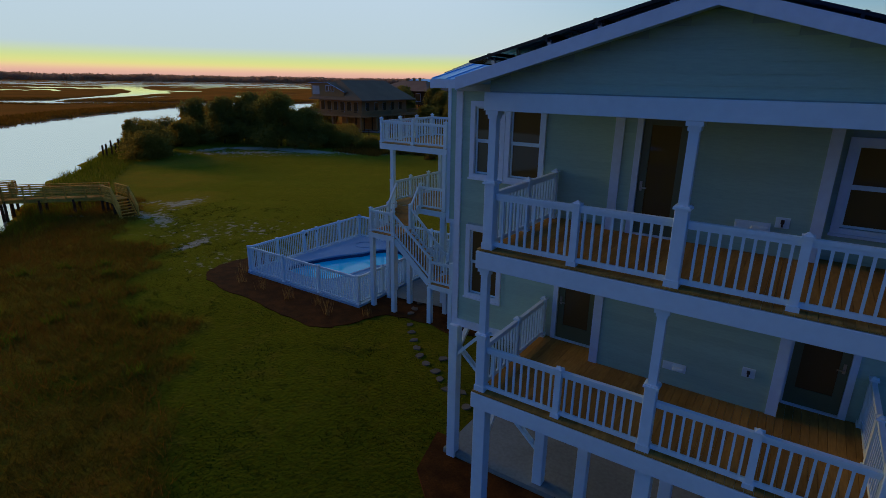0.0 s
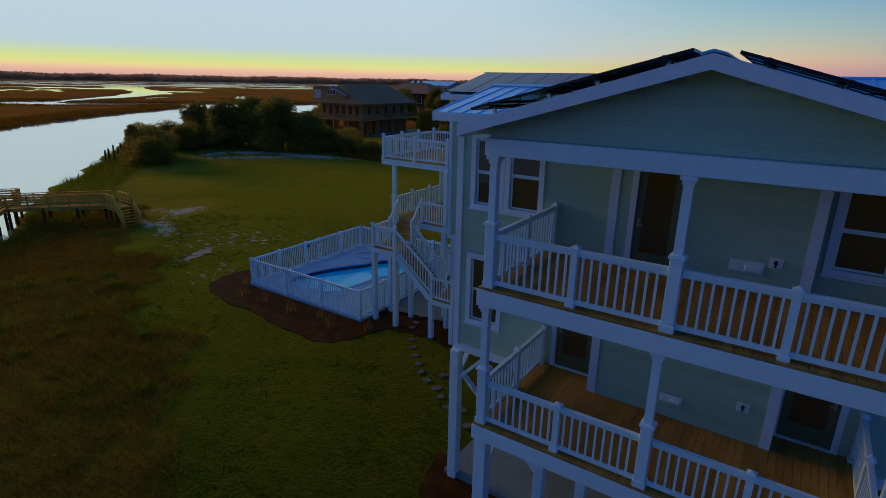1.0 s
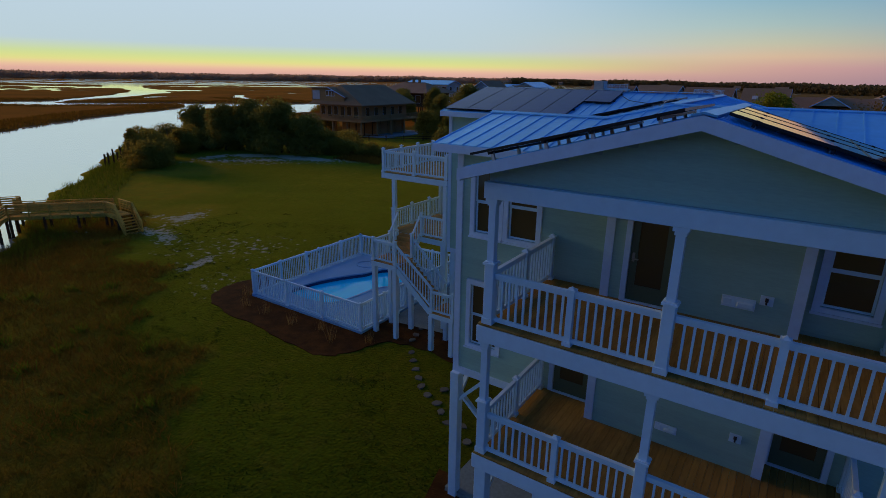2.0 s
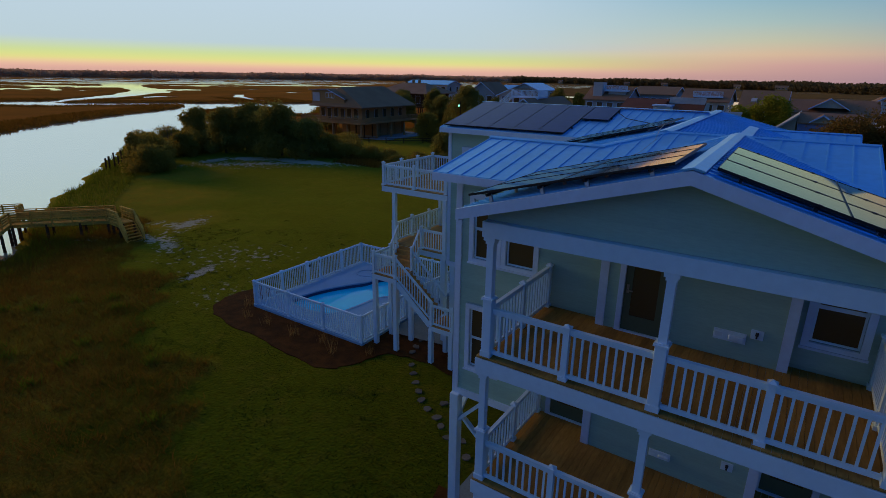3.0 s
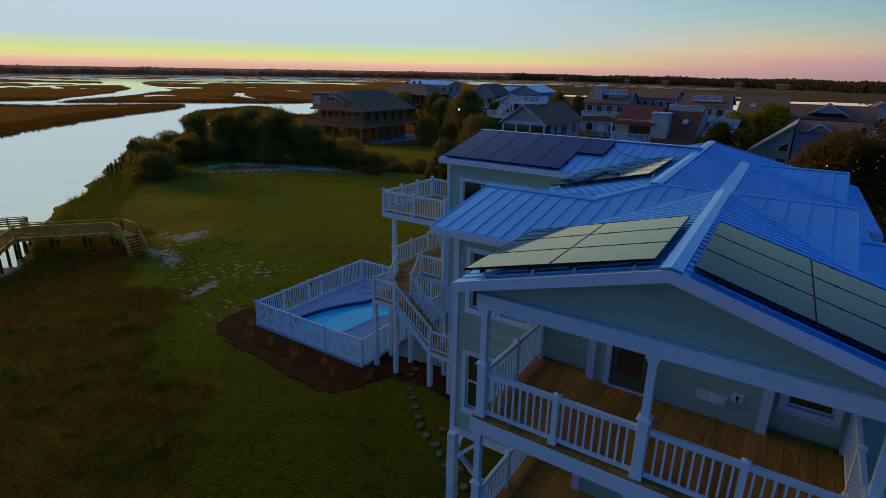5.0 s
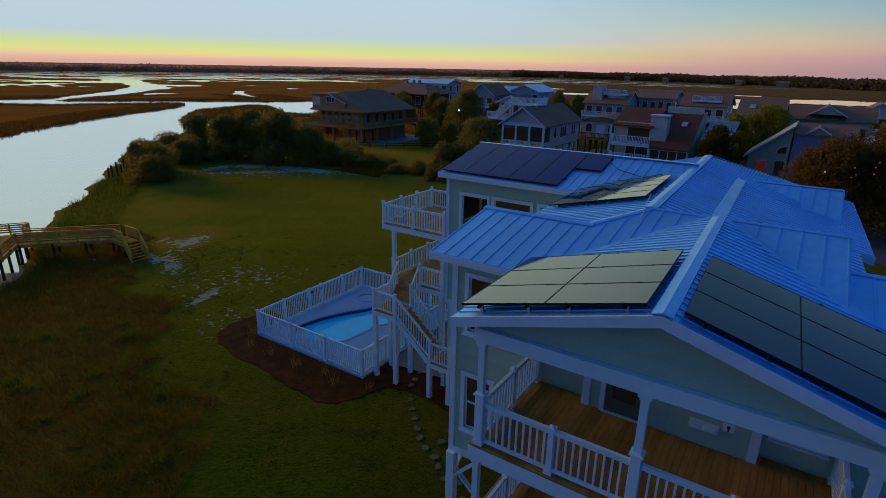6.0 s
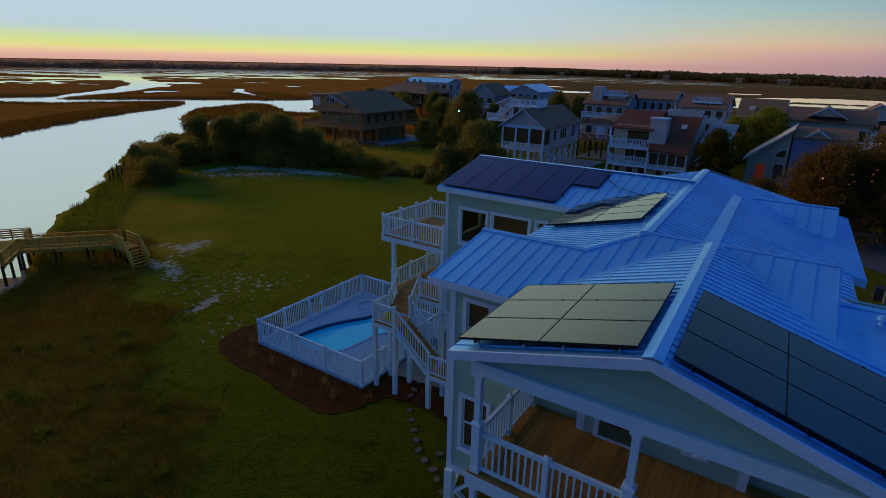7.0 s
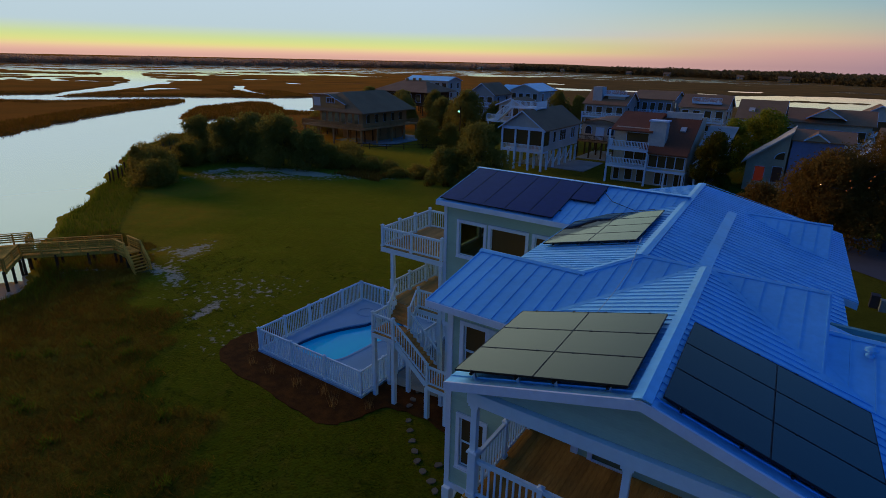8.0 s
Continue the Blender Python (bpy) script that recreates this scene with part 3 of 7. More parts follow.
ridge_cap(fp(-2.0, FY), fp(1.74, FY), 0.11, 0.03, 0.04)
part("rake_board", slab([fp(1.72, FY - 2.6, -0.01), fp(1.72, FY, -0.01), fp(1.72, FY, -0.4), fp(1.72, FY - 2.6, -0.3)], 0.04, (1, 0, 0)), M_metal, house)
# lower roof beside the porch gable
r = roof_plane([sp(1.50, SY), sp(7.6, SY), sp(7.6, 11.4), sp(1.50, 11.4)])
seam_run(r, sp(1.56, SY), sp(7.5, SY), sp(1.56, 11.4), sp(7.5, 11.4), 0.44)
roof_plane([sp(1.50, SY), sp(7.6, SY), sp(7.6, 16.9), sp(1.50, 16.9)])
ridge_cap(sp(1.48, SY), sp(7.62, SY), 0.12, 0.03, 0.04)
v = sp(2.38, 14.25)
bm = cyl(bmesh.new(), v - Vector((0, 0, 0.05)), v + Vector((0, 0, 0.14)), 0.06, None, 12)
cyl(bm, v + Vector((0, 0, 0.11)), v + Vector((0, 0, 0.15)), 0.14, 0.13, 14)
cyl(bm, v + Vector((0, 0, 0.15)), v + Vector((0, 0, 0.21)), 0.13, 0.04, 14)
cyl(bm, v - Vector((0, 0, 0.04)), v + Vector((0, 0, 0.04)), 0.13, 0.07, 12)
part("vent_pipe", bm, M_metal, house, "capped metal vent on the roof")
for side, d0, d1 in ((-1, 0.15, 3.2), (1, 0.15, 3.0)):
    ends = []
    for d in (d0, d1):
        y = (RZ + AF * 8.2 - AS * d - BEZ + BS * BE) / (BS + AF)
        ends.append(ap(side * d, min(y, 16.1), 0.012))
    part("valley_flashing", new_beam(*ends, 0.16, 0.02), M_metal, house)
# side walls
part("wall", new_box(-7.40, -7.24, BACK + 0.16, 21.2, 4.45, 10.98), M_siding, house)
part("wall", new_box(2.0, 2.16, 20.6, 28.0, 4.45, 10.45), M_siding, house)
part("wall", new_box(7.84, 8.0, BACK + 0.16, 17.2, 4.45, 11.0), M_siding, house)
part("wall", new_box(1.76, 8.0, 17.0, 17.16, 4.45, 10.9), M_siding, house)
part("wall", new_box(1.6, 1.76, 17.16, 20.6, 4.45, 10.55), M_siding, house)
part("wall", new_box(1.76, 2.0, 20.6, 20.76, 4.45, 10.45), M_siding, house)
part("wall", new_box(-7.06, 2.16, 28.0, 28.16, 4.45, 10.45), M_siding, house)
# wing towards the pool
DO = [(-12.98, -11.62, 8.55, 10.18), (-11.25, -9.45, 8.9, 10.2), (-9.0, -8.0, 8.9, 10.2), (-12.9, -11.8, 5.6, 7.2)]
wing = wall_box("wall", -13.85, -7.06, DY, DY + 0.16, 4.45, 11.05, DO)
clapboards(wing, -13.72, -7.22, DY, 4.62, 11.0, [(a - pad, b + pad, c - pad, d + pad) for a, b, c, d in DO], 0.25)
for o in DO:
    window(o[0], o[1], DY - 0.02, o[2], o[3], None, False, 0.14, M_clear if o is DO[0] else None)
for x in (-13.88,):
    part("corner_board", new_box(x, x + 0.17, DY - 0.055, DY, 4.45, 11.0), M_trim, house)
part("skirt_board", new_box(-13.88, -7.1, DY - 0.06, DY - 0.002, 4.42, 4.64), M_trim, house)
bm = bmesh.new()
WEST = [(22.25, 24.25), (24.6, 25.7)]
ys = [DY + 0.16] + [v for o in WEST for v in o] + [28.2]
for k, (a, b) in enumerate(zip(ys, ys[1:])):
    if k % 2:
        box(bm, -13.85, -13.69, a, b, 4.45, 8.5)
        box(bm, -13.85, -13.69, a, b, 10.15, 11.1)
    else:
        box(bm, -13.85, -13.69, a, b, 4.45, 11.1)
bmesh.ops.remove_doubles(bm, verts=bm.verts, dist=0.0005)
part("wall", bm, M_siding, house)
for a, b in WEST:
    bm = bmesh.new()
    for x in (-13.89, -13.69):
        box(bm, x, x + 0.04, a - 0.09, a, 8.41, 10.24)
        box(bm, x, x + 0.04, b, b + 0.09, 8.41, 10.24)
        box(bm, x, x + 0.04, a, b, 10.15, 10.24)
        box(bm, x, x + 0.04, a, b, 8.41, 8.5)
    w = part("window", bm, M_trim, house, "clear white-framed window on to the balcony")
    part("pane", new_box(-13.78, -13.77, a, b, 8.5, 10.15), M_clear, w)
part("wall", new_box(-13.69, -7.06, 28.04, 28.2, 4.45, 11.1), M_siding, house)
part("floor_slab", new_box(-13.69, -7.06, DY + 0.16, 28.0, 4.45, 4.8), M_wallcore, house)
part("floor_slab", new_box(-13.69, -7.06, DY + 0.16, 28.0, 7.62, 7.92), M_wallcore, house)
r = roof_plane([(-14.15, DE, DEZ), (-3.5, DE, DEZ), (-3.5, DRY, DRZ), (-14.15, DRY, DRZ)])
seam_run(r, (-14.1, DRY, DRZ), (-3.6, DRY, DRZ), (-14.1, DE, DEZ), (-3.6, DE, DEZ), 0.42, (over_c,))
roof_plane([(-14.15, DRY, DRZ), (-3.5, DRY, DRZ), (-3.5, 28.6, DEZ), (-14.15, 28.6, DEZ)])
part("ridge_cap", new_beam((-14.17, DRY, DRZ + 0.04), (-3.5, DRY, DRZ + 0.04), 0.26, 0.025), M_metal, house)
part("eave_board", new_box(-14.15, -7.0, DE - 0.035, DE + 0.005, DEZ - 0.24, DEZ - 0.02), M_trim, house)
part("soffit", new_box(-14.1, -7.0, DE + 0.006, DY + 0.1, DEZ - 0.22, DEZ - 0.19), M_trim, house)
part("barge_board", slab([(-14.17, DE, DEZ - 0.02), (-14.17, DRY, DRZ - 0.02), (-14.17, DRY, DRZ - 0.26), (-14.17, DE, DEZ - 0.26)], 0.04, (1, 0, 0)), M_trim, house)

# stilts, knee braces and slab below
tagged(part("pavement_under_house", box(new_box(-7.6, 2.3, 11.7, 28.4, -0.1, 0.22), 2.3, 8.2, 11.7, 17.2, -0.1, 0.22), M_concrete), "grey concrete slab under the raised house", "slab", "", "structure")
for x, y, z in [(x, FRONT + 0.05, 4.5) for x in (PX0, -1.3, PX1)] + [(-7.3, 11.75, 4.46), (-4.58, 12.0, 4.46), (-3.37, 12.0, 4.46), (-1.3, 11.9, 4.46), (0.9, 11.9, 4.46), (3.2, 11.9, 4.46)] + \
        [(x, y, 4.46) for x in (-7.0, -3.3, 0.9) for y in (16, 20, 25)] + [(-13.6, 21.4, 4.46), (-10.4, 21.4, 4.46), (-13.6, 27.5, 4.46), (-10.4, 25, 4.46)]:
    part("stilt", new_box(x - 0.14, x + 0.14, y - 0.14, y + 0.14, -0.05, z, bev=0.01), M_white, house)
for x, y, dx, dy in ((-7.3, 11.75, 0.9, 0), (-4.58, 12.0, -0.9, 0), (-7.3, 11.75, 0, 1.0), (PX0, FRONT + 0.05, 0, 0.9)):
    part("knee_brace", new_beam((x, y, 3.45), (x + dx, y + dy, 4.42), 0.09, 0.14, (dy, dx, 0)), M_white, house)
part("knee_brace", new_beam((-4.60, 11.98, 1.22), (-7.2, 11.86, 3.7), 0.09, 0.15, (0, 1, 0)), M_white, house)


# ---- ground, marsh and water ----
def inside(poly, X, Y):
    r = np.zeros(X.shape, bool)
    n = len(poly)
    for i in range(n):
        (x0, y0), (x1, y1) = poly[i], poly[(i + 1) % n]
        hit = ((y0 > Y) != (y1 > Y)) & (X < (x1 - x0) * (Y - y0) / (y1 - y0 + 1e-9) + x0)
        r ^= hit
    return r


def edge_distance(poly, X, Y):
    d = np.full(X.shape, 1e9)
    n = len(poly)
    for i in range(n):
        a, b = np.array(poly[i], float), np.array(poly[(i + 1) % n], float)
        v = b - a
        t = np.clip(((X - a[0]) * v[0] + (Y - a[1]) * v[1]) / (v @ v + 1e-9), 0, 1)
        d = np.minimum(d, np.hypot(X - a[0] - t * v[0], Y - a[1] - t * v[1]))
    return d


def wobble(X, Y, s, seed=0.0):
    """A cheap smooth noise over the plan, about -1 to 1."""
    return (np.sin(X / s + seed) * np.cos(Y / s * 1.13 - seed * 2) + 0.6 * np.sin((X * 0.8 + Y * 0.6) / s * 2.1 + seed * 3) + 0.4 * np.cos((X * 0.5 - Y * 0.9) / s * 4.3 - seed)
            + 0.3 * np.sin((X * 0.9 + Y * 0.3) / s * 8.7 + seed * 5)) / 1.7


CREEK = [(-20, -90), (-40, -10), (-50.6, 11.8), (-54.9, 16.0), (-65.4, 22.7), (-80.2, 32.9), (-95.0, 43.6), (-111, 53), (-129, 77.5), (-152, 92), (-168, 101), (-190, 120), (-198, 150), (-186, 151),
         (-150, 132), (-140, 150), (-170, 185), (-160, 260), (-185, 262), (-196, 200), (-212, 170), (-236, 150), (-259, 124), (-273, 107), (-286, 92), (-420, 30), (-420, -140)]
TONGUE = [(-100, -60), (-130, 20), (-151, 46), (-178, 76), (-210, 126), (-226, 136), (-234, 124), (-247, 98), (-266, 85), (-330, 50), (-330, -60)]
BEND = [(-268, 100), (-274, 107), (-285, 124), (-299, 144), (-317, 165), (-336, 182), (-364, 208), (-385, 223), (-422, 240), (-457, 248), (-493, 262), (-550, 292), (-600, 330), (-612, 286), (-516, 241), (-474, 236), (-404, 207),
        (-367, 187), (-346, 167), (-320, 140), (-293, 114), (-297, 95), (-284, 88)]
POOL_EDGE = [(-150, 97), (-150, 109), (-142, 102), (-136, 89)]
RUNNEL = [(-314, 224), (-307, 229), (-281, 208), (-247, 191), (-228, 185), (-228, 182), (-264, 193), (-271, 193), (-293, 212)]
POND = [(-204, 171), (-204, 189), (-161, 151), (-155, 130)]
FLATS = [[(-998, 535), (-966, 747), (-684, 728), (-800, 619), (-866, 463)], [(-688, 322), (-642, 398), (-570, 465), (-554, 343), (-600, 284)], [(-791, 260), (-650, 266), (-598, 239), (-718, 236)],
         [(-570, 465), (-444, 454), (-354, 459), (-411, 420)], [(-1133, 374), (-1037, 506), (-963, 470), (-1033, 341)], [(-496, 181), (-482, 202), (-466, 195), (-475, 173)], [(-342, 286), (-305, 278), (-303, 265)],
         [(-211, 483), (-190, 475), (-180, 452), (-195, 447)], [(-171, 400), (-141, 403), (-128, 369), (-144, 362)], [(-382, 641), (-314, 704), (-286, 641), (-342, 574)], [(-59, 482), (-37, 488), (-34, 457), (-55, 452)],
         [(-118, 410), (-109, 412), (-99, 372), (-106, 371)], [(-71, 420), (-50, 408), (-46, 378), (-64, 381)], [(-311, 163), (-316, 177), (-291, 179), (-296, 166), (-291, 155)]]      # shallow sheets left by the tide
LAGOON = [(-50, 399), (-23, 434), (9, 455), (60, 450), (150, 420), (90, 300), (31, 301), (-8, 261), (-31, 285)]

ang = np.radians(np.concatenate([np.arange(-14, 82, 0.25), np.arange(82, 346, 3.0)]))
rad = 2.0 * np.exp(np.arange(0, 530) * math.log(4600 / 2.0) / 529)
rad[0] = 0.01
A, R = np.meshgrid(ang, rad)
GX, GY = -np.sin(A) * R, np.cos(A) * R
edge = wobble(GX, GY, 9.0, 0.7) * 1.6 + wobble(GX, GY, 3.0, 2.1) * 0.5


def carve(poly, sign=1.0, grow=1.0):
    d = edge_distance(poly, GX, GY) + 0.0
    s = np.where(inside(poly, GX, GY), d, -d) + edge * grow
    return s


fwd, lat = GY * 0.83 - GX * 0.56, GX * 0.83 + GY * 0.56
main_s = np.minimum(carve(CREEK), -carve(TONGUE, grow=-1.0))
depth = np.maximum.reduce([main_s, carve(BEND), carve(RUNNEL, grow=0.3), carve(POOL_EDGE, grow=0.2), carve(POND, grow=0.6), np.minimum(carve(LAGOON), (0.95 - wobble(lat / 6.0, fwd, 11.0, 1.9) - 0.6 * wobble(lat / 3.0, fwd, 5.0, 0.4)) * 9), *(carve(p, grow=1.2) for p in FLATS)])
far = np.clip((R - 330) / 250, 0, 1) * np.clip((-GX + 0.05 * GY + 330) / 200, 0, 1)
pond = wobble(GX, GY, 42.0, 1.3) + 0.8 * wobble(GX, GY, 95.0, 4.2) + 0.5 * wobble(GX, GY, 17.0, 3.3)
creeks = wobble(lat / 5.0, fwd, 16.0, 2.7) + 0.7 * wobble(lat / 3.0 + 40, fwd, 9.0, 5.1)      # long tidal flats lie across the marsh
west = np.clip((np.degrees(A) - 52) / 10, 0, 1)
open_marsh = np.maximum(np.clip((R - 560) / 160, 0, 1), west * np.clip((R - 380) / 120, 0, 1))
creeks_s = (creeks - 1.05 + 0.85 * open_marsh + 0.30 * np.clip((R - 700) / 200, 0, 1)) * 9 - 30 * (far <= 0.3)
pond_s = (pond * 0.6 - 0.85 + 0.45 * open_marsh) * 18 - 30 * (far <= 0.2)
pond_s = np.maximum(pond_s, creeks_s)
across = A * 700
sheets = wobble(across / 3.2, R, 26.0, 1.1) + 0.7 * wobble(across / 3.0 + 9, R, 11.0, 2.2) + 0.5 * wobble(across / 1.6, R, 55.0, 0.6)
belt = np.clip((np.degrees(A) - 36) / 12, 0, 1) * np.clip((R - 430) / 90, 0, 1)
pond_s = np.maximum(pond_s, (sheets - 1.30 + 0.85 * belt + 0.35 * belt * np.clip((R - 640) / 150, 0, 1)) * 12 - 30 * (belt <= 0.3))
depth = np.maximum(depth, np.where(R > 1150, -9, pond_s))
marsh = np.clip((-GX * 0.75 + GY * 0.25 - 75) / 25, 0, 1)
marsh = np.maximum(marsh, np.clip((R - 190) / 50, 0, 1))
LEVEL = -0.8
land_z = -0.30 * marsh - 0.35 * np.clip((-GX - 38) / 14, 0, 1) * np.clip((60 - GY) / 20, 0, 1) + 0.05 * wobble(GX, GY, 4.0, 0.2) * np.clip((R - 24) / 20, 0, 1) + 0.02 * wobble(GX, GY, 1.3, 5.0)
land_z += 0.30 * np.clip((R - 1150) / 100, 0, 1)
land_z -= 0.0135 * np.clip(R - 900, 0, None) * np.clip((22 - np.degrees(A)) / 24, 0, 1) * (np.degrees(A) < 90)
land_z[(GX > -7.4) & (GX < 8.3) & (GY > 11.9) & (GY < 28.2)] = -0.06
GZ = np.where(depth > 0, LEVEL - np.clip(depth * 0.4, 0.02, 1.2), np.where(R > 900, land_z, np.maximum(LEVEL + 0.10, land_z - np.clip(1 + depth / 3.0, 0, 1) * (land_z - LEVEL - 0.12))))
GZ[(GX > -25.4) & (GX < -17.6) & (GY > 18.8) & (GY < 27.6)] = -1.9


def blob(cx, cy, rx, ry, turn=0.0):
    c, s = math.cos(turn), math.sin(turn)
    u, v = ((GX - cx) * c + (GY - cy) * s) / rx, (-(GX - cx) * s + (GY - cy) * c) / ry
    return np.clip(1.25 - np.hypot(u, v), 0, 1)


sand = np.maximum.reduce([blob(-44.5, 22.6, 2.2, 1.6), blob(-46.5, 27.2, 3.5, 1.5, 2.1), 1.15 * blob(-33.8, 20.0, 2.3, 0.85, 1.88), blob(-41.5, 22.2, 2.6, 1.2, 2.6), 0.8 * blob(-48.0, 26.0, 2.6, 1.6), 0.7 * blob(-50, 18.7, 3.4, 1.2, 0.85), 0.42 * blob(-35, 23.5, 7.5, 4.0, 0.7),
                          blob(-70, 53.5, 13, 1.9, 0.75), blob(-58, 62, 9, 1.2, 0.45), 2.6 * blob(-66.5, 58.9, 6.5, 1.6, 0.13), 2.6 * blob(-74, 56.4, 4.5, 1.6, 0.55), 1.6 * blob(-78.3, 51.5, 3.5, 1.3, 1.45), 0.55 * blob(-72, 52, 9, 4, 0.5), 0.38 * blob(-29.5, 18.5, 3.6, 2.2, 1.9), 0.5 * blob(-58, 60, 26, 2.2, 0.72)])
scrub = np.clip((16.2 - 0.52 * (GX + 33) - GY) / 3.0 + wobble(GX, GY, 2.6, 1.0) * 1.3, 0, 1) * (GX < -12)
shore = np.clip(1 + depth / 7.0, 0, 1) * (R < 190)
scrub = np.maximum(scrub, np.clip(shore * 1.5, 0, 1))
scrub = np.maximum(scrub, np.clip((GY - (62 - 0.35 * (GX + 60))) / 6 + wobble(GX, GY, 5, 2) * 0.5, 0, 1) * (GX < -40) * (0.35 + 0.45 * np.clip((-GX - 62) / 14, 0, 1)))
for cx, cy, rx, ry, turn in ((-62, 31, 9, 6, 0.6), (-50, 26, 7, 4, 0.9), (-70, 42, 6, 4, 1.0)):
    scrub = np.maximum(scrub, np.clip(1.4 * blob(cx, cy, rx, ry, turn) + 0.3 * wobble(GX, GY, 2.2, 3.0), 0, 0.85) * (blob(cx, cy, rx, ry, turn) > 0))
nr, na = GX.shape
verts = np.stack([GX, GY, GZ], -1).reshape(-1, 3)
i0 = np.arange(nr - 1)[:, None] * na + np.arange(na)[None, :]
i1 = np.arange(nr - 1)[:, None] * na + (np.arange(na)[None, :] + 1) % na
quads = np.stack([i0, i1, i1 + na, i0 + na], -1).reshape(-1, 4)


def big_mesh(name, v, f):
    me = bpy.data.meshes.new(name)
    k = f.shape[1]
    me.vertices.add(len(v))
    me.vertices.foreach_set("co", np.ascontiguousarray(v, dtype=np.float32).ravel())
    me.loops.add(f.size)
    me.loops.foreach_set("vertex_index", np.ascontiguousarray(f, dtype=np.int32).ravel())
    me.polygons.add(len(f))
    me.polygons.foreach_set("loop_start", np.arange(0, f.size, k, dtype=np.int32))
    me.update(calc_edges=True)
    me.validate()
    return me


me = big_mesh("ground", verts, quads)
# street: share by bearing from the origin, deepens the lawn and reed tones
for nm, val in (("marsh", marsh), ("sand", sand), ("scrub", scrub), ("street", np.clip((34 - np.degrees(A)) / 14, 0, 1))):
    at = me.attributes.new(nm, "FLOAT", "POINT")
    at.data.foreach_set("value", np.ascontiguousarray(val, dtype=np.float32).ravel())


def ground_material():
    m = bpy.data.materials.new("ground_cover")
    m.use_nodes = True
    nd, ln = m.node_tree.nodes, m.node_tree.links
    b = nd["Principled BSDF"]
    b.inputs["Roughness"].default_value = 0.95
    b.inputs["Specular IOR Level"].default_value = 0.0
    b.inputs["Sheen Weight"].default_value = 0.58
    b.inputs["Sheen Roughness"].default_value = 0.55
    geo = nd.new("ShaderNodeNewGeometry")

    def noise_of(scale, detail=5):
        t = nd.new("ShaderNodeTexNoise")
        t.inputs["Scale"].default_value, t.inputs["Detail"].default_value = scale, detail
        ln.new(geo.outputs["Position"], t.inputs["Vector"])
        return t

    def stretch(sock, a, c, lo=0.0, hi=1.0):
        r = nd.new("ShaderNodeMapRange")
        for k, v in ((1, a), (2, c), (3, lo), (4, hi)):
            r.inputs[k].default_value = v
        ln.new(sock, r.inputs[0])
        return r.outputs[0]

    def blend(fac, a, c):
        x = nd.new("ShaderNodeMix")
        x.data_type = "RGBA"
        ln.new(fac, x.inputs[0])
        for s, k in ((a, 6), (c, 7)):
            if isinstance(s, tuple):
                x.inputs[k].default_value = (*s, 1)
            else:
                ln.new(s, x.inputs[k])
        return x.outputs[2]

    def attr(n):
        a = nd.new("ShaderNodeAttribute")
        a.attribute_name = n
        return a.outputs["Fac"]

    def math_of(op, a, c):
        x = nd.new("ShaderNodeMath")
        x.operation = op
        for s, k in ((a, 0), (c, 1)):
            if isinstance(s, float):
                x.inputs[k].default_value = s
            else:
                ln.new(s, x.inputs[k])
        return x.outputs[0]

    wide, mid, fine = noise_of(0.16), noise_of(0.9), noise_of(7.0, 8)
    lawn = blend(stretch(wide.outputs[0], 0.38, 0.62), (0.017, 0.037, 0.002), (0.028, 0.054, 0.003))
    lawn = blend(stretch(mid.outputs[0], 0.52, 0.75), lawn, (0.062, 0.058, 0.007))
    clumps = noise_of(2.6, 6)
    lawn = blend(stretch(clumps.outputs[0], 0.50, 0.66, 0.0, 0.75), lawn, (0.010, 0.022, 0.001))
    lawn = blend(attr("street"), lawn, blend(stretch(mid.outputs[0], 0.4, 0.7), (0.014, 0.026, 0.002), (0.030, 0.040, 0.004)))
    rough = blend(stretch(mid.outputs[0], 0.36, 0.62), (0.20, 0.078, 0.009), (0.125, 0.085, 0.008))
    rough = blend(stretch(wide.outputs[0], 0.45, 0.65), rough, (0.13, 0.072, 0.009))
    col = blend(math_of("MULTIPLY", attr("scrub"), 0.95), lawn, rough)
    reeds = blend(stretch(noise_of(0.035).outputs[0], 0.4, 0.6), (0.25, 0.062, 0.009), (0.15, 0.040, 0.007))
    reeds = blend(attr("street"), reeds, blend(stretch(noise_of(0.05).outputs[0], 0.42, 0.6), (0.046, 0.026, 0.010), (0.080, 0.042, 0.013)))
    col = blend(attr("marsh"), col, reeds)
    open_reeds = blend(attr("street"), (0.35, 0.18, 0.030), (0.20, 0.14, 0.055))
    ln.new(blend(attr("marsh"), blend(attr("street"), (0.45, 0.41, 0.03), (0.20, 0.20, 0.03)), open_reeds), b.inputs["Sheen Tint"])
    wisps = noise_of(1.9, 9)
    sandy = stretch(math_of("ADD", attr("sand"), math_of("MULTIPLY", math_of("SUBTRACT", wisps.outputs[0], 0.5), 3.2)), 0.55, 0.95)
    sandy = math_of("MULTIPLY", sandy, stretch(attr("sand"), 0.05, 0.25))
    col = blend(sandy, col, (0.32, 0.28, 0.23))
    hs = nd.new("ShaderNodeHueSaturation")
    ln.new(col, hs.inputs["Color"])
    ln.new(stretch(fine.outputs[0], 0.3, 0.7, 0.68, 1.32), hs.inputs["Value"])
    ln.new(hs.outputs[0], b.inputs["Base Color"])
    bp = nd.new("ShaderNodeBump")
    bp.inputs["Strength"].default_value, bp.inputs["Distance"].default_value = 0.40, 0.12
    ln.new(fine.outputs[0], bp.inputs["Height"])
    ln.new(bp.outputs[0], b.inputs["Normal"])
    return m


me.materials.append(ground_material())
tagged(new("ground", me), "dark green lawn running into brown scrub and tidal marsh", "ground", "", "structure")


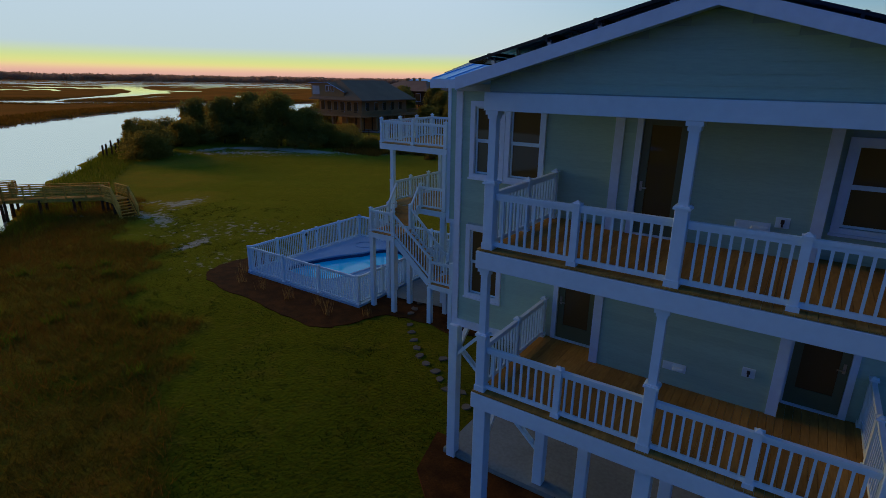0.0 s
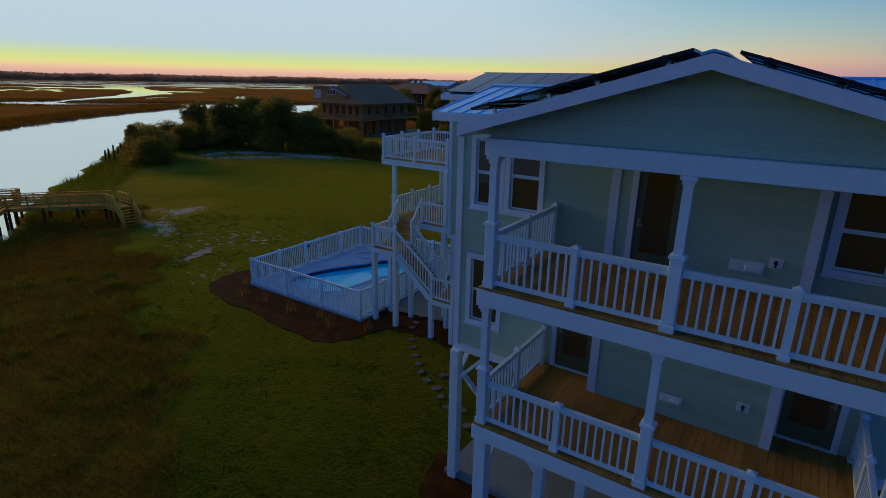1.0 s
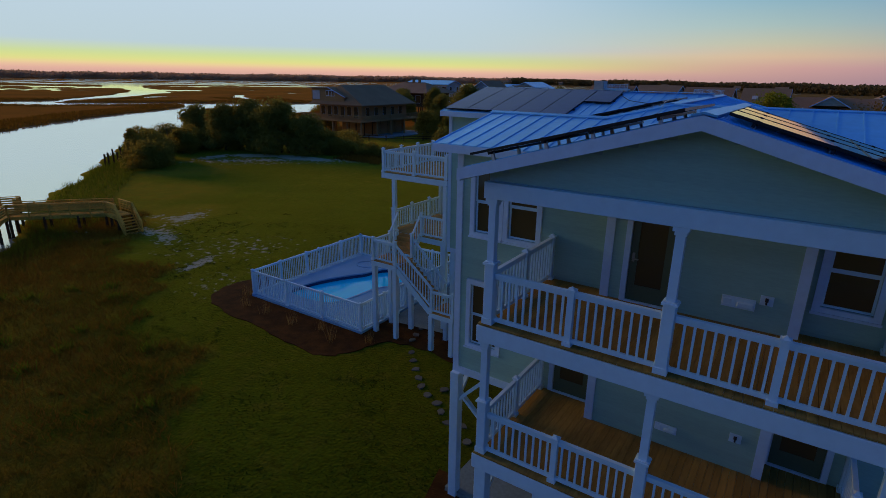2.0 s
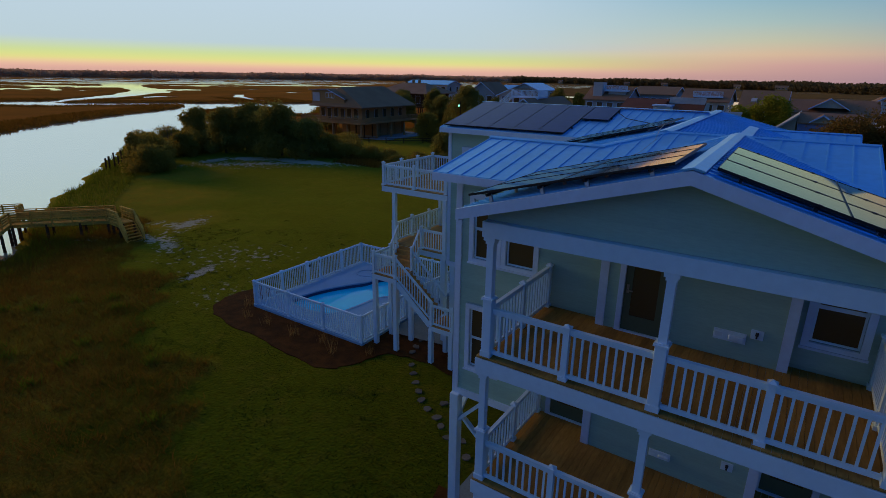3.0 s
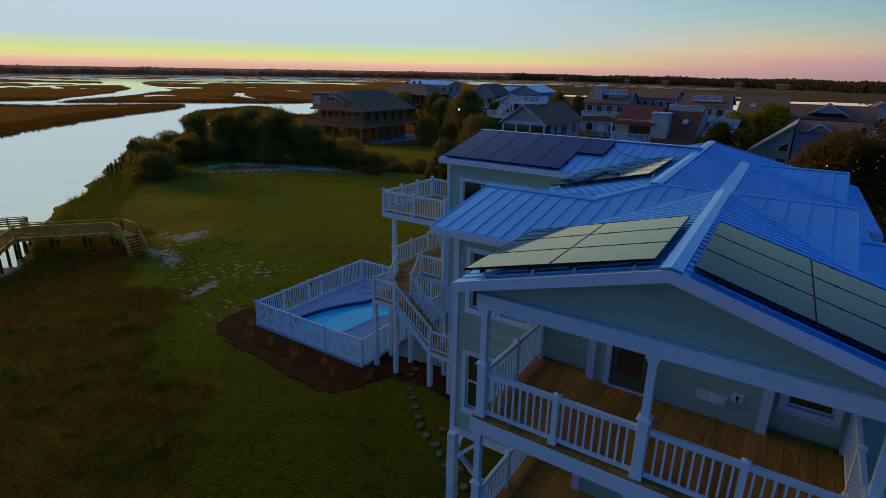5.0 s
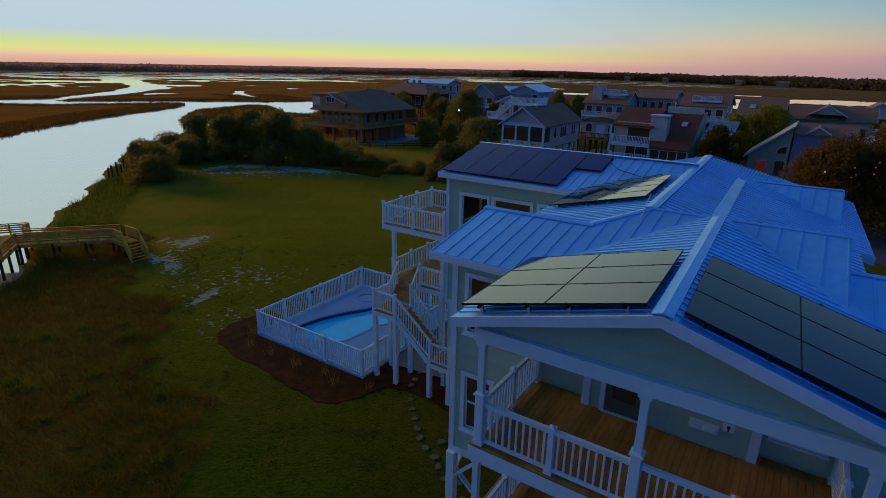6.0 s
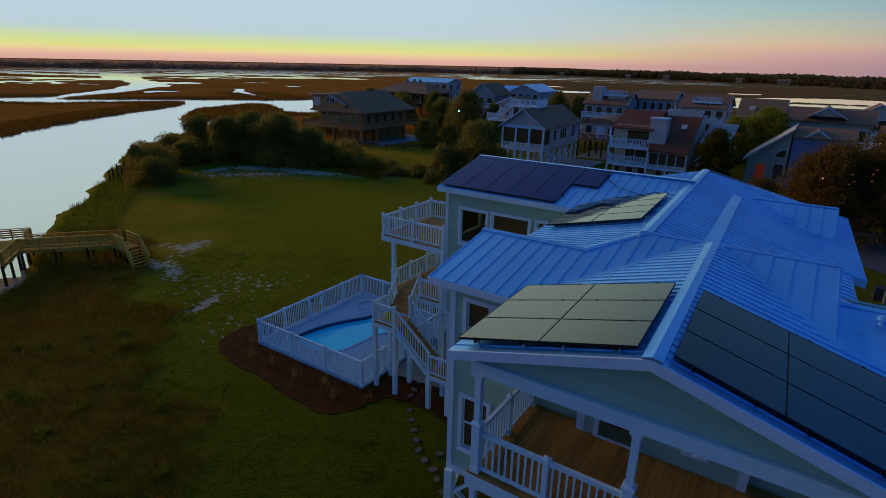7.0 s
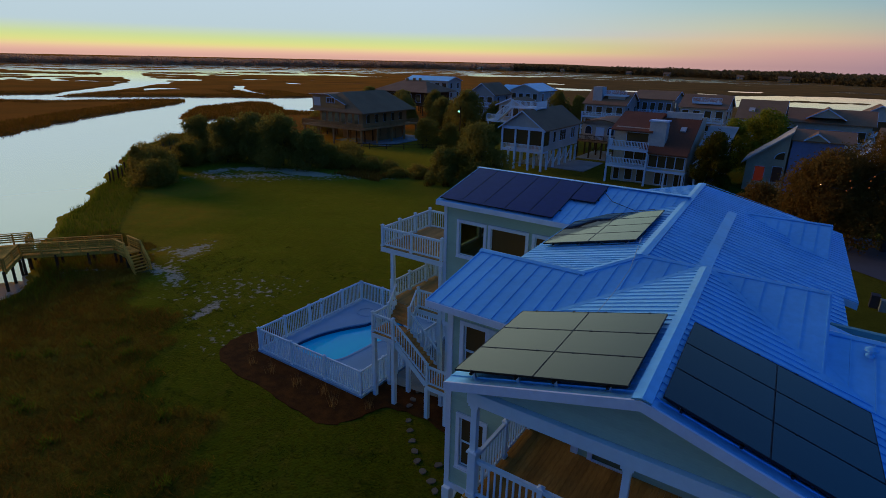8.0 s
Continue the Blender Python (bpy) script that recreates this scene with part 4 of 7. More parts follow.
def water_material(name, col, rough, wave, strength, spec=0.5, open_wind=0.0):
    m = bpy.data.materials.new(name)
    m.use_nodes = True
    nd, ln = m.node_tree.nodes, m.node_tree.links
    b = nd["Principled BSDF"]
    b.inputs["Base Color"].default_value = (*col, 1)
    b.inputs["Roughness"].default_value, b.inputs["IOR"].default_value = rough, 1.33
    b.inputs["Specular IOR Level"].default_value = spec
    geo = nd.new("ShaderNodeNewGeometry")
    t = nd.new("ShaderNodeTexNoise")
    t.inputs["Scale"].default_value, t.inputs["Detail"].default_value = wave, 3
    ln.new(geo.outputs["Position"], t.inputs["Vector"])
    bp = nd.new("ShaderNodeBump")
    bp.inputs["Strength"].default_value, bp.inputs["Distance"].default_value = strength, 0.02
    ln.new(t.outputs[0], bp.inputs["Height"])
    ln.new(bp.outputs[0], b.inputs["Normal"])
    if open_wind:
        far_off, wind = nd.new("ShaderNodeVectorMath"), nd.new("ShaderNodeMapRange")
        far_off.operation = "LENGTH"
        ln.new(geo.outputs["Position"], far_off.inputs[0])
        for k, v in ((1, 480.0), (2, 800.0), (3, rough), (4, open_wind)):
            wind.inputs[k].default_value = v
        ln.new(far_off.outputs["Value"], wind.inputs[0])
        ln.new(wind.outputs[0], b.inputs["Roughness"])
    return m


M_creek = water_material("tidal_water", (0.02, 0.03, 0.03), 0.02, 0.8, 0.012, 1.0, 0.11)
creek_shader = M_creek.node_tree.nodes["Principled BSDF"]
# gold of the mirrored sky put into a yellow, part-metal base colour
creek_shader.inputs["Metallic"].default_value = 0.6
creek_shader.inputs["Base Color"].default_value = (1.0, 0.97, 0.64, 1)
bm = bmesh.new()
ws = [bm.verts.new((x, y, LEVEL)) for x, y in ((-2500, -400), (300, -400), (300, 850), (-250, 850), (-700, 1400), (-2500, 1400))]
bm.faces.new(ws)
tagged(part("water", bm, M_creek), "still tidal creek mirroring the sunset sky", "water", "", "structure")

# ---- pool terrace ----
PXA, PXB, PYA, PYB, PZ = -25.85, -17.2, 18.38, 27.95, 0.16


def smooth_loop(pts, per=6):
    out, n = [], len(pts)
    for i in range(n):
        p0, p1, p2, p3 = (Vector(pts[(i + k) % n]) for k in (-1, 0, 1, 2))
        for k in range(per):
            t = k / per
            out.append(0.5 * ((2 * p1) + (p2 - p0) * t + (2 * p0 - 5 * p1 + 4 * p2 - p3) * t * t + (3 * p1 - p0 - 3 * p2 + p3) * t ** 3))
    return out


SHORE = smooth_loop([(-24.55, 20.5), (-24.45, 21.4), (-24.3, 22.1), (-23.94, 23.07), (-23.4, 24.1), (-22.85, 24.95), (-22.65, 25.6), (-22.3, 26.4), (-21.4, 26.8), (-20.4, 26.3), (-19.85, 25.4), (-19.95, 24.4), (-20.5, 23.4), (-20.62, 22.5), (-20.72, 21.5), (-20.85, 20.7), (-21.3, 20.05), (-22.3, 19.75), (-23.4, 19.75), (-24.3, 19.95)])


def ring_slab(outer, inner, z0, z1):
    bm = bmesh.new()
    loops = []
    for loop in (outer, inner):
        vs = [bm.verts.new((p[0], p[1], z1)) for p in loop]
        loops.append([bm.edges.new((vs[i], vs[(i + 1) % len(vs)])) for i in range(len(vs))])
    bmesh.ops.triangle_fill(bm, use_beauty=True, edges=loops[0] + loops[1])
    r = bmesh.ops.extrude_face_region(bm, geom=bm.faces[:])
    bmesh.ops.translate(bm, vec=(0, 0, z0 - z1), verts=[g for g in r["geom"] if isinstance(g, bmesh.types.BMVert)])
    return bm


def offset_loop(loop, d):
    c = sum((Vector(p) for p in loop), Vector((0, 0))) / len(loop)
    return [Vector(p) + (Vector(p) - c).normalized() * d for p in loop]


pool = thing("swimming_pool", (-21.5, 23, 0), "free-form swimming pool with turquoise water in a pale terrace", "pool")
part("terrace", ring_slab([(PXA, PYA), (PXB, PYA), (PXB, PYB), (PXA, PYB)], SHORE, -0.5, PZ), M_pooldeck, pool)
part("coping", ring_slab(offset_loop(SHORE, 0.16), offset_loop(SHORE, -0.03), PZ - 0.06, PZ + 0.03), M_pooldeck, pool)
bm = bmesh.new()
top = [bm.verts.new((p.x, p.y, PZ - 0.46)) for p in SHORE]
low = [bm.verts.new((p.x, p.y, -1.4)) for p in offset_loop(SHORE, -0.25)]
for i in range(len(top)):
    j = (i + 1) % len(top)
    bm.faces.new((top[i], top[j], low[j], low[i]))
bm.faces.new(low)
part("basin", bm, M_tile, pool)
# waterline tiles, darkened to navy to paint in the coping's shade
band = offset_loop(SHORE, -0.012)
bm = bmesh.new()
rims = [[bm.verts.new((p.x, p.y, z)) for p in band] for z in (PZ - 0.45, PZ - 0.062)]
for i in range(len(band)):
    j = (i + 1) % len(band)
    bm.faces.new((rims[0][i], rims[0][j], rims[1][j], rims[1][i]))
part("waterline_band", bm, M_band, pool, "waterline tiles, coping shade put into their dark navy")
M_pool = water_material("pool_water", (0.01, 0.78, 0.96), 0.08, 2.0, 0.1)
bm = bmesh.new()
bm.faces.new([bm.verts.new((p.x, p.y, PZ - 0.25)) for p in offset_loop(SHORE, -0.02)])
part("pool_water", bm, M_pool, pool, "turquoise pool water")

ring = [Vector((-23.95 + 0.62 * math.cos(k * math.pi / 12), 26.4 + 0.55 * math.sin(k * math.pi / 12))) for k in range(24)]
part("spa_coping", ring_slab(offset_loop(ring, 0.12), ring, PZ - 0.05, PZ + 0.035), M_pooldeck, pool)

fence = thing("pool_fence", (-21.5, 18.4, 0), "white vinyl picket fence round the swimming pool", "fence")
FH = 1.50
RUN_W = tuple((PYB - 0.1 - y) / (PYB - PYA - 0.2) for y in (PYB - 0.1, 25.8, 23.75, 22.66, 20.54))       # the narrow bay is a gate
for p, q, posts in (((PXA + 0.1, PYA + 0.1), (PXB - 0.1, PYA + 0.1), (0.0, 0.345, 0.675)), ((PXA + 0.1, PYB - 0.1), (PXA + 0.1, PYA + 0.1), RUN_W), ((PXA + 0.1, PYB - 0.1), (PXB - 0.1, PYB - 0.1), (0.0, 0.25, 0.5, 0.75)),
                    ((PXB - 0.1, PYA + 0.1), (PXB - 0.1, PYB - 0.1), (0.0, 0.2, 0.4, 0.6, 0.8))):
    railing(fence, (*p, PZ), (*q, PZ), FH, 0.145, posts, name="fence_run", pw=0.13, ph=FH + 0.01)
latch = box(new_box(PXA + 0.15, PXA + 0.21, 22.72, 22.86, PZ + 1.16, PZ + 1.30), PXA + 0.15, PXA + 0.19, 23.66, 23.70, PZ + 1.2, PZ + 1.34)
part("gate_latch", latch, M_dark, fence, "black gate latch and hinge")

# mulch bed round the terrace
BED = smooth_loop([(-28.0, 20.6), (-28.4, 18.2), (-27.2, 16.6), (-24.6, 16.0), (-21.6, 15.9), (-18.7, 15.55), (-17.2, 15.7), (-16.3, 16.8), (-15.6, 18.5), (-13.6, 18.9), (-12.0, 18.7), (-10.6, 19.6), (-11, 22), (-17, 22.5), (-20, 20), (-25, 20), (-27, 21)], 5)
bm = bmesh.new()
ragged = random.Random(21)
vs = [bm.verts.new((p.x + (ragged.uniform(-0.12, 0.12) if p.y < 19.2 else 0.0), p.y + (ragged.uniform(-0.10, 0.10) if p.y < 19.2 else 0.0), 0.0)) for p in BED]
f = bm.faces.new(vs)
r = bmesh.ops.extrude_face_region(bm, geom=[f])
bmesh.ops.translate(bm, vec=(0, 0, 0.035), verts=[g for g in r["geom"] if isinstance(g, bmesh.types.BMVert)])
tagged(part("mulch_bed", bm, M_mulch), "dark brown bark mulch bed around the pool terrace", "mulch", "", "structure")
bm = slab([(-8.3, 12.4, 0.08), (-7.8, 10.6, 0.08), (-5.6, 8.6, 0.08), (-3.0, 7.4, 0.08), (1.0, 6.9, 0.08), (8.4, 6.8, 0.08), (8.4, 11.68, 0.08), (-7.62, 11.68, 0.08), (-7.62, 12.4, 0.08)], 0.12)
tagged(part("mulch_bed", bm, M_mulch), "dark brown bark mulch along the front of the house", "mulch", "", "structure")
bm = bmesh.new()
bm.faces.new([bm.verts.new(p) for p in ((-17.15, 20.4, 0.10), (-13.2, 20.9, 0.10), (-8, 21.5, 0.10), (-8, 28.2, 0.10), (-17.15, 28.2, 0.10))])
tagged(part("pavement", bm, M_concrete), "pale concrete walk beneath the stairs", "pavement", "", "structure")

# stepping stones
rs = random.Random(5)
STONES = [(-15.1, 20.75), (-14.88, 19.95), (-14.68, 19.4), (-14.0, 18.37), (-13.44, 17.8), (-12.87, 17.22), (-12.34, 16.72), (-11.84, 16.25), (-11.25, 15.87), (-10.58, 15.6), (-10.1, 15.2), (-9.5, 14.75), (-10.9, 16.6), (-10.0, 15.95), (-8.95, 14.9), (-8.3, 14.2)]
for x, y in STONES:
    bm = bmesh.new()
    n = 9
    loop = [(math.cos(k * 2 * math.pi / n) * rs.uniform(0.15, 0.25), math.sin(k * 2 * math.pi / n) * rs.uniform(0.12, 0.20)) for k in range(n)]
    a = [bm.verts.new((u * 0.95, v * 0.95, 0.025)) for u, v in loop]
    b = [bm.verts.new((u, v, -0.06)) for u, v in loop]
    bm.faces.new(a)
    for k in range(n):
        bm.faces.new((a[k], b[k], b[(k + 1) % n], a[(k + 1) % n]))
    ob = new("stepping_stone", finish("stepping_stone", bm, M_stone))
    ob.matrix_basis = pose(x, y, 0.06 if y > 18.6 else 0.02, 0, 0, rs.uniform(0, 360))
    tagged(ob, "pale flat stepping stone set in the lawn", "stepping stone", "garden path stones")

# ---- outside stairs, deck and balcony of the wing ----
for z, x0, y1, nm in ((4.95, -17.35, 26.2, "pool_deck"), (UP, -17.95, 25.7, "balcony")):
    y0 = 21.1
    d = part(nm, new_box(x0 + 0.08, -13.88, y0 + 0.08, y1 - 0.08, z - 0.28, z - 0.045), M_trim, house)
    bm = new_box(x0, -13.88, y0, y0 + 0.078, z - 0.32, z - 0.04)
    box(bm, x0, x0 + 0.078, y0 + 0.08, y1, z - 0.32, z - 0.04)
    part("fascia_board", bm, M_white, d)
    deck_boards(x0, -13.88, y0, y1, z, d, M_boards)
railing(house, (-17.87, 21.18, UP), (-13.95, 21.18, UP), 1.07, 0.155, (0.0, 0.5, 0.99))
railing(house, (-17.87, 21.18, UP), (-17.87, 25.6, UP), 1.07, 0.155, (0.34, 0.67, 1.0))
railing(house, (-17.87, 25.6, UP), (-13.95, 25.6, UP), 1.07, 0.155, (0.33, 0.66))
railing(house, (-17.27, 21.18, 4.95), (-17.27, 26.1, 4.95), 1.07, 0.155, (0.0, 0.33, 0.66, 1.0))
railing(house, (-15.45, 21.18, 4.95), (-13.95, 21.18, 4.95), 1.07, 0.155, (0.0, 1.0))
railing(house, (-17.27, 26.1, 4.95), (-13.95, 26.1, 4.95), 1.07, 0.155, (0.5,))
for x, y in ((-17.2, 21.22), (-17.2, 25.5), (-13.98, 21.12)):
    part("balcony_post", new_box(x - 0.1, x + 0.1, y - 0.1, y + 0.1, 4.95, UP - 0.28, bev=0.008), M_white, house)
for x, y, z in ((-17.2, 21.3, 4.7), (-17.2, 25.8, 4.7), (-14.1, 21.3, 4.7), (-16.85, 19.15, 3.75), (-15.5, 19.1, 3.75), (-15.55, 20.42, 3.75), (-13.35, 19.1, 1.85), (-13.35, 20.4, 1.85), (-12.2, 19.12, 1.85), (-16.85, 20.4, 3.75)):
    part("stilt", new_box(x - 0.11, x + 0.11, y - 0.11, y + 0.11, 0.0, z, bev=0.008), M_white, house)


def stair(x0, x1, y0, y1, z0, z1, along):
    """Treads and stringers from the top edge (x0, y0, z0) to the foot (x1, y1, z1)."""
    n = max(2, round(abs(z0 - z1) / 0.185))
    st = None
    bm = bmesh.new()
    ends = [((x0, y, z0 - 0.24), (x1, y, z1 - 0.06)) for y in (y0 + 0.03, y1 - 0.03)] if along == "x" else [((x, y0, z0 - 0.14), (x, y1, z1 - 0.10)) for x in (x0 + 0.03, x1 - 0.03)]
    st = part("stair_flight", beam(bm, *ends[0], 0.05, 0.28), M_white, house)
    part("stringer", new_beam(*ends[1], 0.05, 0.28), M_white, st)
    for k in range(1, n):
        z = z0 + (z1 - z0) * k / n
        if along == "x":
            a = x0 + (x1 - x0) * (k - 1) / (n - 1) if n > 1 else x0
            b = a + (x1 - x0) / (n - 1) * 1.12
            part("tread", new_box(min(a, b), max(a, b), y0 + 0.06, y1 - 0.06, z - 0.04, z), M_tread, st)
            part("riser", new_box(a + 0.005, a + 0.025, y0 + 0.06, y1 - 0.06, z, z + abs(z0 - z1) / n - 0.042), M_tread, st)
        else:
            a = y0 + (y1 - y0) * (k - 1) / (n - 1)
            b = a + (y1 - y0) / (n - 1) * 1.12
            part("tread", new_box(x0 + 0.06, x1 - 0.06, min(a, b), max(a, b), z - 0.04, z), M_tread, st)
            part("riser", new_box(x0 + 0.06, x1 - 0.06, a - 0.01, a + 0.01, z + 0.002, z + abs(z0 - z1) / n - 0.042), M_tread, st)
    return st


L1, L2 = 3.95, 2.05
for x0, x1, z in ((-16.95, -15.42, L1), (-13.42, -12.08, L2)):
    d = part("stair_landing", new_box(x0, x1, 19.02, 20.46, z - 0.28, z - 0.04), M_white, house)
    deck_boards(x0, x1, 19.02, 20.46, z, d, M_tread, w=0.138)
stair(-16.9, -15.5, 21.1, 20.4, 4.95, L1, "y")
stair(-15.42, -13.42, 19.05, 20.42, L1, L2, "x")
stair(-13.35, -12.15, 20.4, 22.4, L2, 0.1, "y")
railing(house, (-16.88, 19.1, L1), (-15.5, 19.1, L1), 1.07, 0.155, (0.0, 1.0), ph=1.14)
railing(house, (-16.88, 19.1, L1), (-16.88, 20.42, L1), 1.07, 0.155, (1.0,))
railing(house, (-16.88, 20.42, L1 + 0.08), (-16.88, 21.1, 4.95), 1.07, 0.155)
railing(house, (-15.5, 20.42, L1 + 0.08), (-15.5, 21.1, 4.95), 1.07, 0.155, (0.0,))
railing(house, (-15.42, 19.08, L1 - 0.02), (-13.36, 19.08, L2 + 0.22), 1.05, 0.155, low=0.06)
railing(house, (-15.42, 20.42, L1), (-13.4, 20.42, L2), 1.07, 0.155)
railing(house, (-13.35, 19.1, L2), (-12.15, 19.1, L2), 1.07, 0.155, (0.0, 1.0))
railing(house, (-12.15, 19.1, L2), (-12.15, 20.42, L2), 1.07, 0.155, (1.0,))

# ---- solar panels on the roofs ----
def solar_panel(name_group, o, u, v, nrm, label, cells):
    """A framed module spanned by u and v from the corner o."""
    o, u, v, nrm = Vector(o), Vector(u), Vector(v), Vector(nrm).normalized()
    t = thing("solar_panel", tuple(o), label, "solar panel", name_group)
    U, V = u.normalized() * 0.009, v.normalized() * 0.009
    bm = bmesh.new()
    for a, b, side in ((o, o + u, v), (o + v - V, o + u + v - V, v), (o + V, o + v - V, u), (o + u - U + V, o + u - U + v - V, u)):
        w = (V if side is v else U)
        q = [a, b, b + w, a + w]
        vs = [bm.verts.new(p) for p in q] + [bm.verts.new(p - nrm * 0.045) for p in q]
        for f in ((0, 1, 2, 3), (7, 6, 5, 4), (0, 4, 5, 1), (1, 5, 6, 2), (2, 6, 7, 3), (3, 7, 4, 0)):
            bm.faces.new([vs[i] for i in f])
    part("frame", bm, M_panelframe, t)
    q = [o + U + V, o + u - U + V, o + u + v - U - V, o + v + U - V]
    part("cell_sheet", slab([p - nrm * 0.006 for p in q], 0.03, -nrm), cells, t)
    return t


def array(o, u, v, nu, nv, label, group, lift=0.16, cells=None):
    """nu by nv modules; o: lower corner on the roof, u along it, v up the slope."""
    o, u, v = Vector(o), Vector(u), Vector(v)
    nrm = u.cross(v).normalized()
    if nrm.z < 0:
        nrm = -nrm
    base = o + nrm * lift
    for i in range(nu):
        for j in range(nv):
            solar_panel(group, base + u * i * 1.010 + v * j * 1.006, u, v, nrm, label, cells or M_panel)
    rails = thing("mounting_rails", tuple(o), "black aluminium rails carrying the solar panels", "mounting rail")
    full_u, full_v = u * nu * 1.012, v * nv * 1.015
    for j in range(nv):
        for f in (0.22, 0.78):
            a = base + v * (j + f) * 1.015 - nrm * 0.075
            part("rail", new_beam(a - u.normalized() * 0.04, a + full_u + u.normalized() * 0.04, 0.045, 0.05, nrm), M_panelframe, rails)
            for k in range(nu + 1):
                p = base + v * (j + f) * 1.006 + u * k * 1.010 - u.normalized() * 0.004
                part("clamp", new_beam(p - u.normalized() * 0.022, p + u.normalized() * 0.022, 0.05, 0.012, nrm), M_panelframe, rails)
            n = max(2, round(full_u.length / 1.1))
            for k in range(n + 1):
                p = a + full_u * (0.03 + 0.94 * k / n)
                part("foot", new_beam(p, p - nrm * (lift - 0.06), 0.06, 0.05, u), M_steel, rails)


G = "solar panels on the roof"
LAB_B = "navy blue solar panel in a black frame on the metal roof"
LAB = "dark glossy solar panel in a black frame on the metal roof"
along = Vector((-AT, 1, -AF)) * 1.14
st_ = Vector((3.48, 0, 1.0)).normalized()
sp_ = Vector((3.75, 0, 1.0)).normalized()       # this array is propped flatter than its roof
array(Vector((-5.05, 8.36, 11.36)) - 0.27 * Vector((-sp_.z, 0, sp_.x)), along * 1.03, sp_ * 1.835, 3, 2, LAB, G, 0.27)
array(ap(3.61, 8.46), along, Vector((-st_.x, 0, st_.z)) * 1.74, 3, 2, LAB, G, 0.14)
sc = Vector((1, 0, 0.245)).normalized()
array(cp(-3.72, 17.6), Vector((-CT, 1, 0)) * 1.14, sc * 1.68, 4, 2, LAB, G, 0.17)
sd = Vector((0, DRY - DE, DRZ - DEZ)).normalized()
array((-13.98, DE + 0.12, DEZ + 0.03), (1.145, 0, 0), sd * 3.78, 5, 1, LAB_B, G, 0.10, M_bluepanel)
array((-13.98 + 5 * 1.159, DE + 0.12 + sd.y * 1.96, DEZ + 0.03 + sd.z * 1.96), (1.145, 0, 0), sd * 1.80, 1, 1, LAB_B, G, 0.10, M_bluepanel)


def wire(name, pts, r, mat, label, category, kind=""):
    bm = bmesh.new()
    for a, b in zip(pts, pts[1:]):
        cyl(bm, a, b, r, None, 6)
    return tagged(part(name, bm, mat), label, category, "", kind)


wire("roof_conduit", [(-3.75, 17.9, 12.1), (-3.5, 16.3, 12.1), (-3.35, 15.2, 11.9), (-3.3, 13.6, 11.75), (-3.25, 12.1, 11.75)], 0.009, M_steel, "thin pale cable running over the roof between solar panels", "cable")
wire("roof_cable", [(-7.0, 23.9, 12.05), (-6.4, 23.2, 11.85), (-5.2, 22.6, 11.75), (-4.4, 22.3, 12.02)], 0.014, M_panelframe, "loose black cable on the metal roof", "cable")

# ---- the dock over the marsh edge ----
dock = thing("dock", (-50, 18, -0.5), "weathered timber dock walkway with rails and steps down to the grass", "dock")
DZ = 1.0


def walkway(p, q, w, z=DZ, rails=(1, 1), posts=True):
    p, q = Vector((*p, z)), Vector((*q, z))
    d = (q - p)
    n = d.normalized()
    s = Vector((-n.y, n.x, 0)) * (w / 2)
    run = part("walkway", beam(beam(bmesh.new(), p + s - Vector((0, 0, 0.17)), q + s - Vector((0, 0, 0.17)), 0.06, 0.24), p - s - Vector((0, 0, 0.17)), q - s - Vector((0, 0, 0.17)), 0.06, 0.24), M_dock, dock)
    k = int(d.length / 0.145)
    rz = math.degrees(math.atan2(n.y, n.x))
    for i in range(k):
        c = p + d * ((i + 0.5) / k)
        piece("plank", ("plank", w), lambda: new_box(-0.068, 0.068, -w / 2 - 0.03, w / 2 + 0.03, -0.04, 0), M_dock, run, pose(c.x, c.y, c.z, 0, 0, rz))
    for side, on in ((1, rails[0]), (-1, rails[1])):
        if not on:
            continue
        for h, t in ((0.25, 0.13), (0.45, 0.13), (0.65, 0.13), (0.85, 0.13)):
            part("rail_board", new_beam(p + s * side + Vector((0, 0, h)), q + s * side + Vector((0, 0, h)), 0.035, t), M_dock, run)
        part("cap_rail", new_beam(p + s * side + Vector((0, 0, 1.02)), q + s * side + Vector((0, 0, 1.02)), 0.16, 0.045), M_dock, run)
        m = max(1, round(d.length / 1.6))
        for i in range(m + 1):
            c = p + d * (i / m) + s * side * 1.04
            part("rail_post", new_box(c.x - 0.05, c.x + 0.05, c.y - 0.05, c.y + 0.05, z - 0.3, z + 1.0), M_dock, run)
    if posts:
        m = max(1, round(d.length / 2.4))
        for i in range(m + 1):
            for side in (1, -1):
                c = p + d * (i / m) + s * side * 0.95
                part("piling", cyl(bmesh.new(), (c.x, c.y, -2.0), (c.x, c.y, z - 0.1), 0.12, 0.11, 9), M_piling, run)
    return run


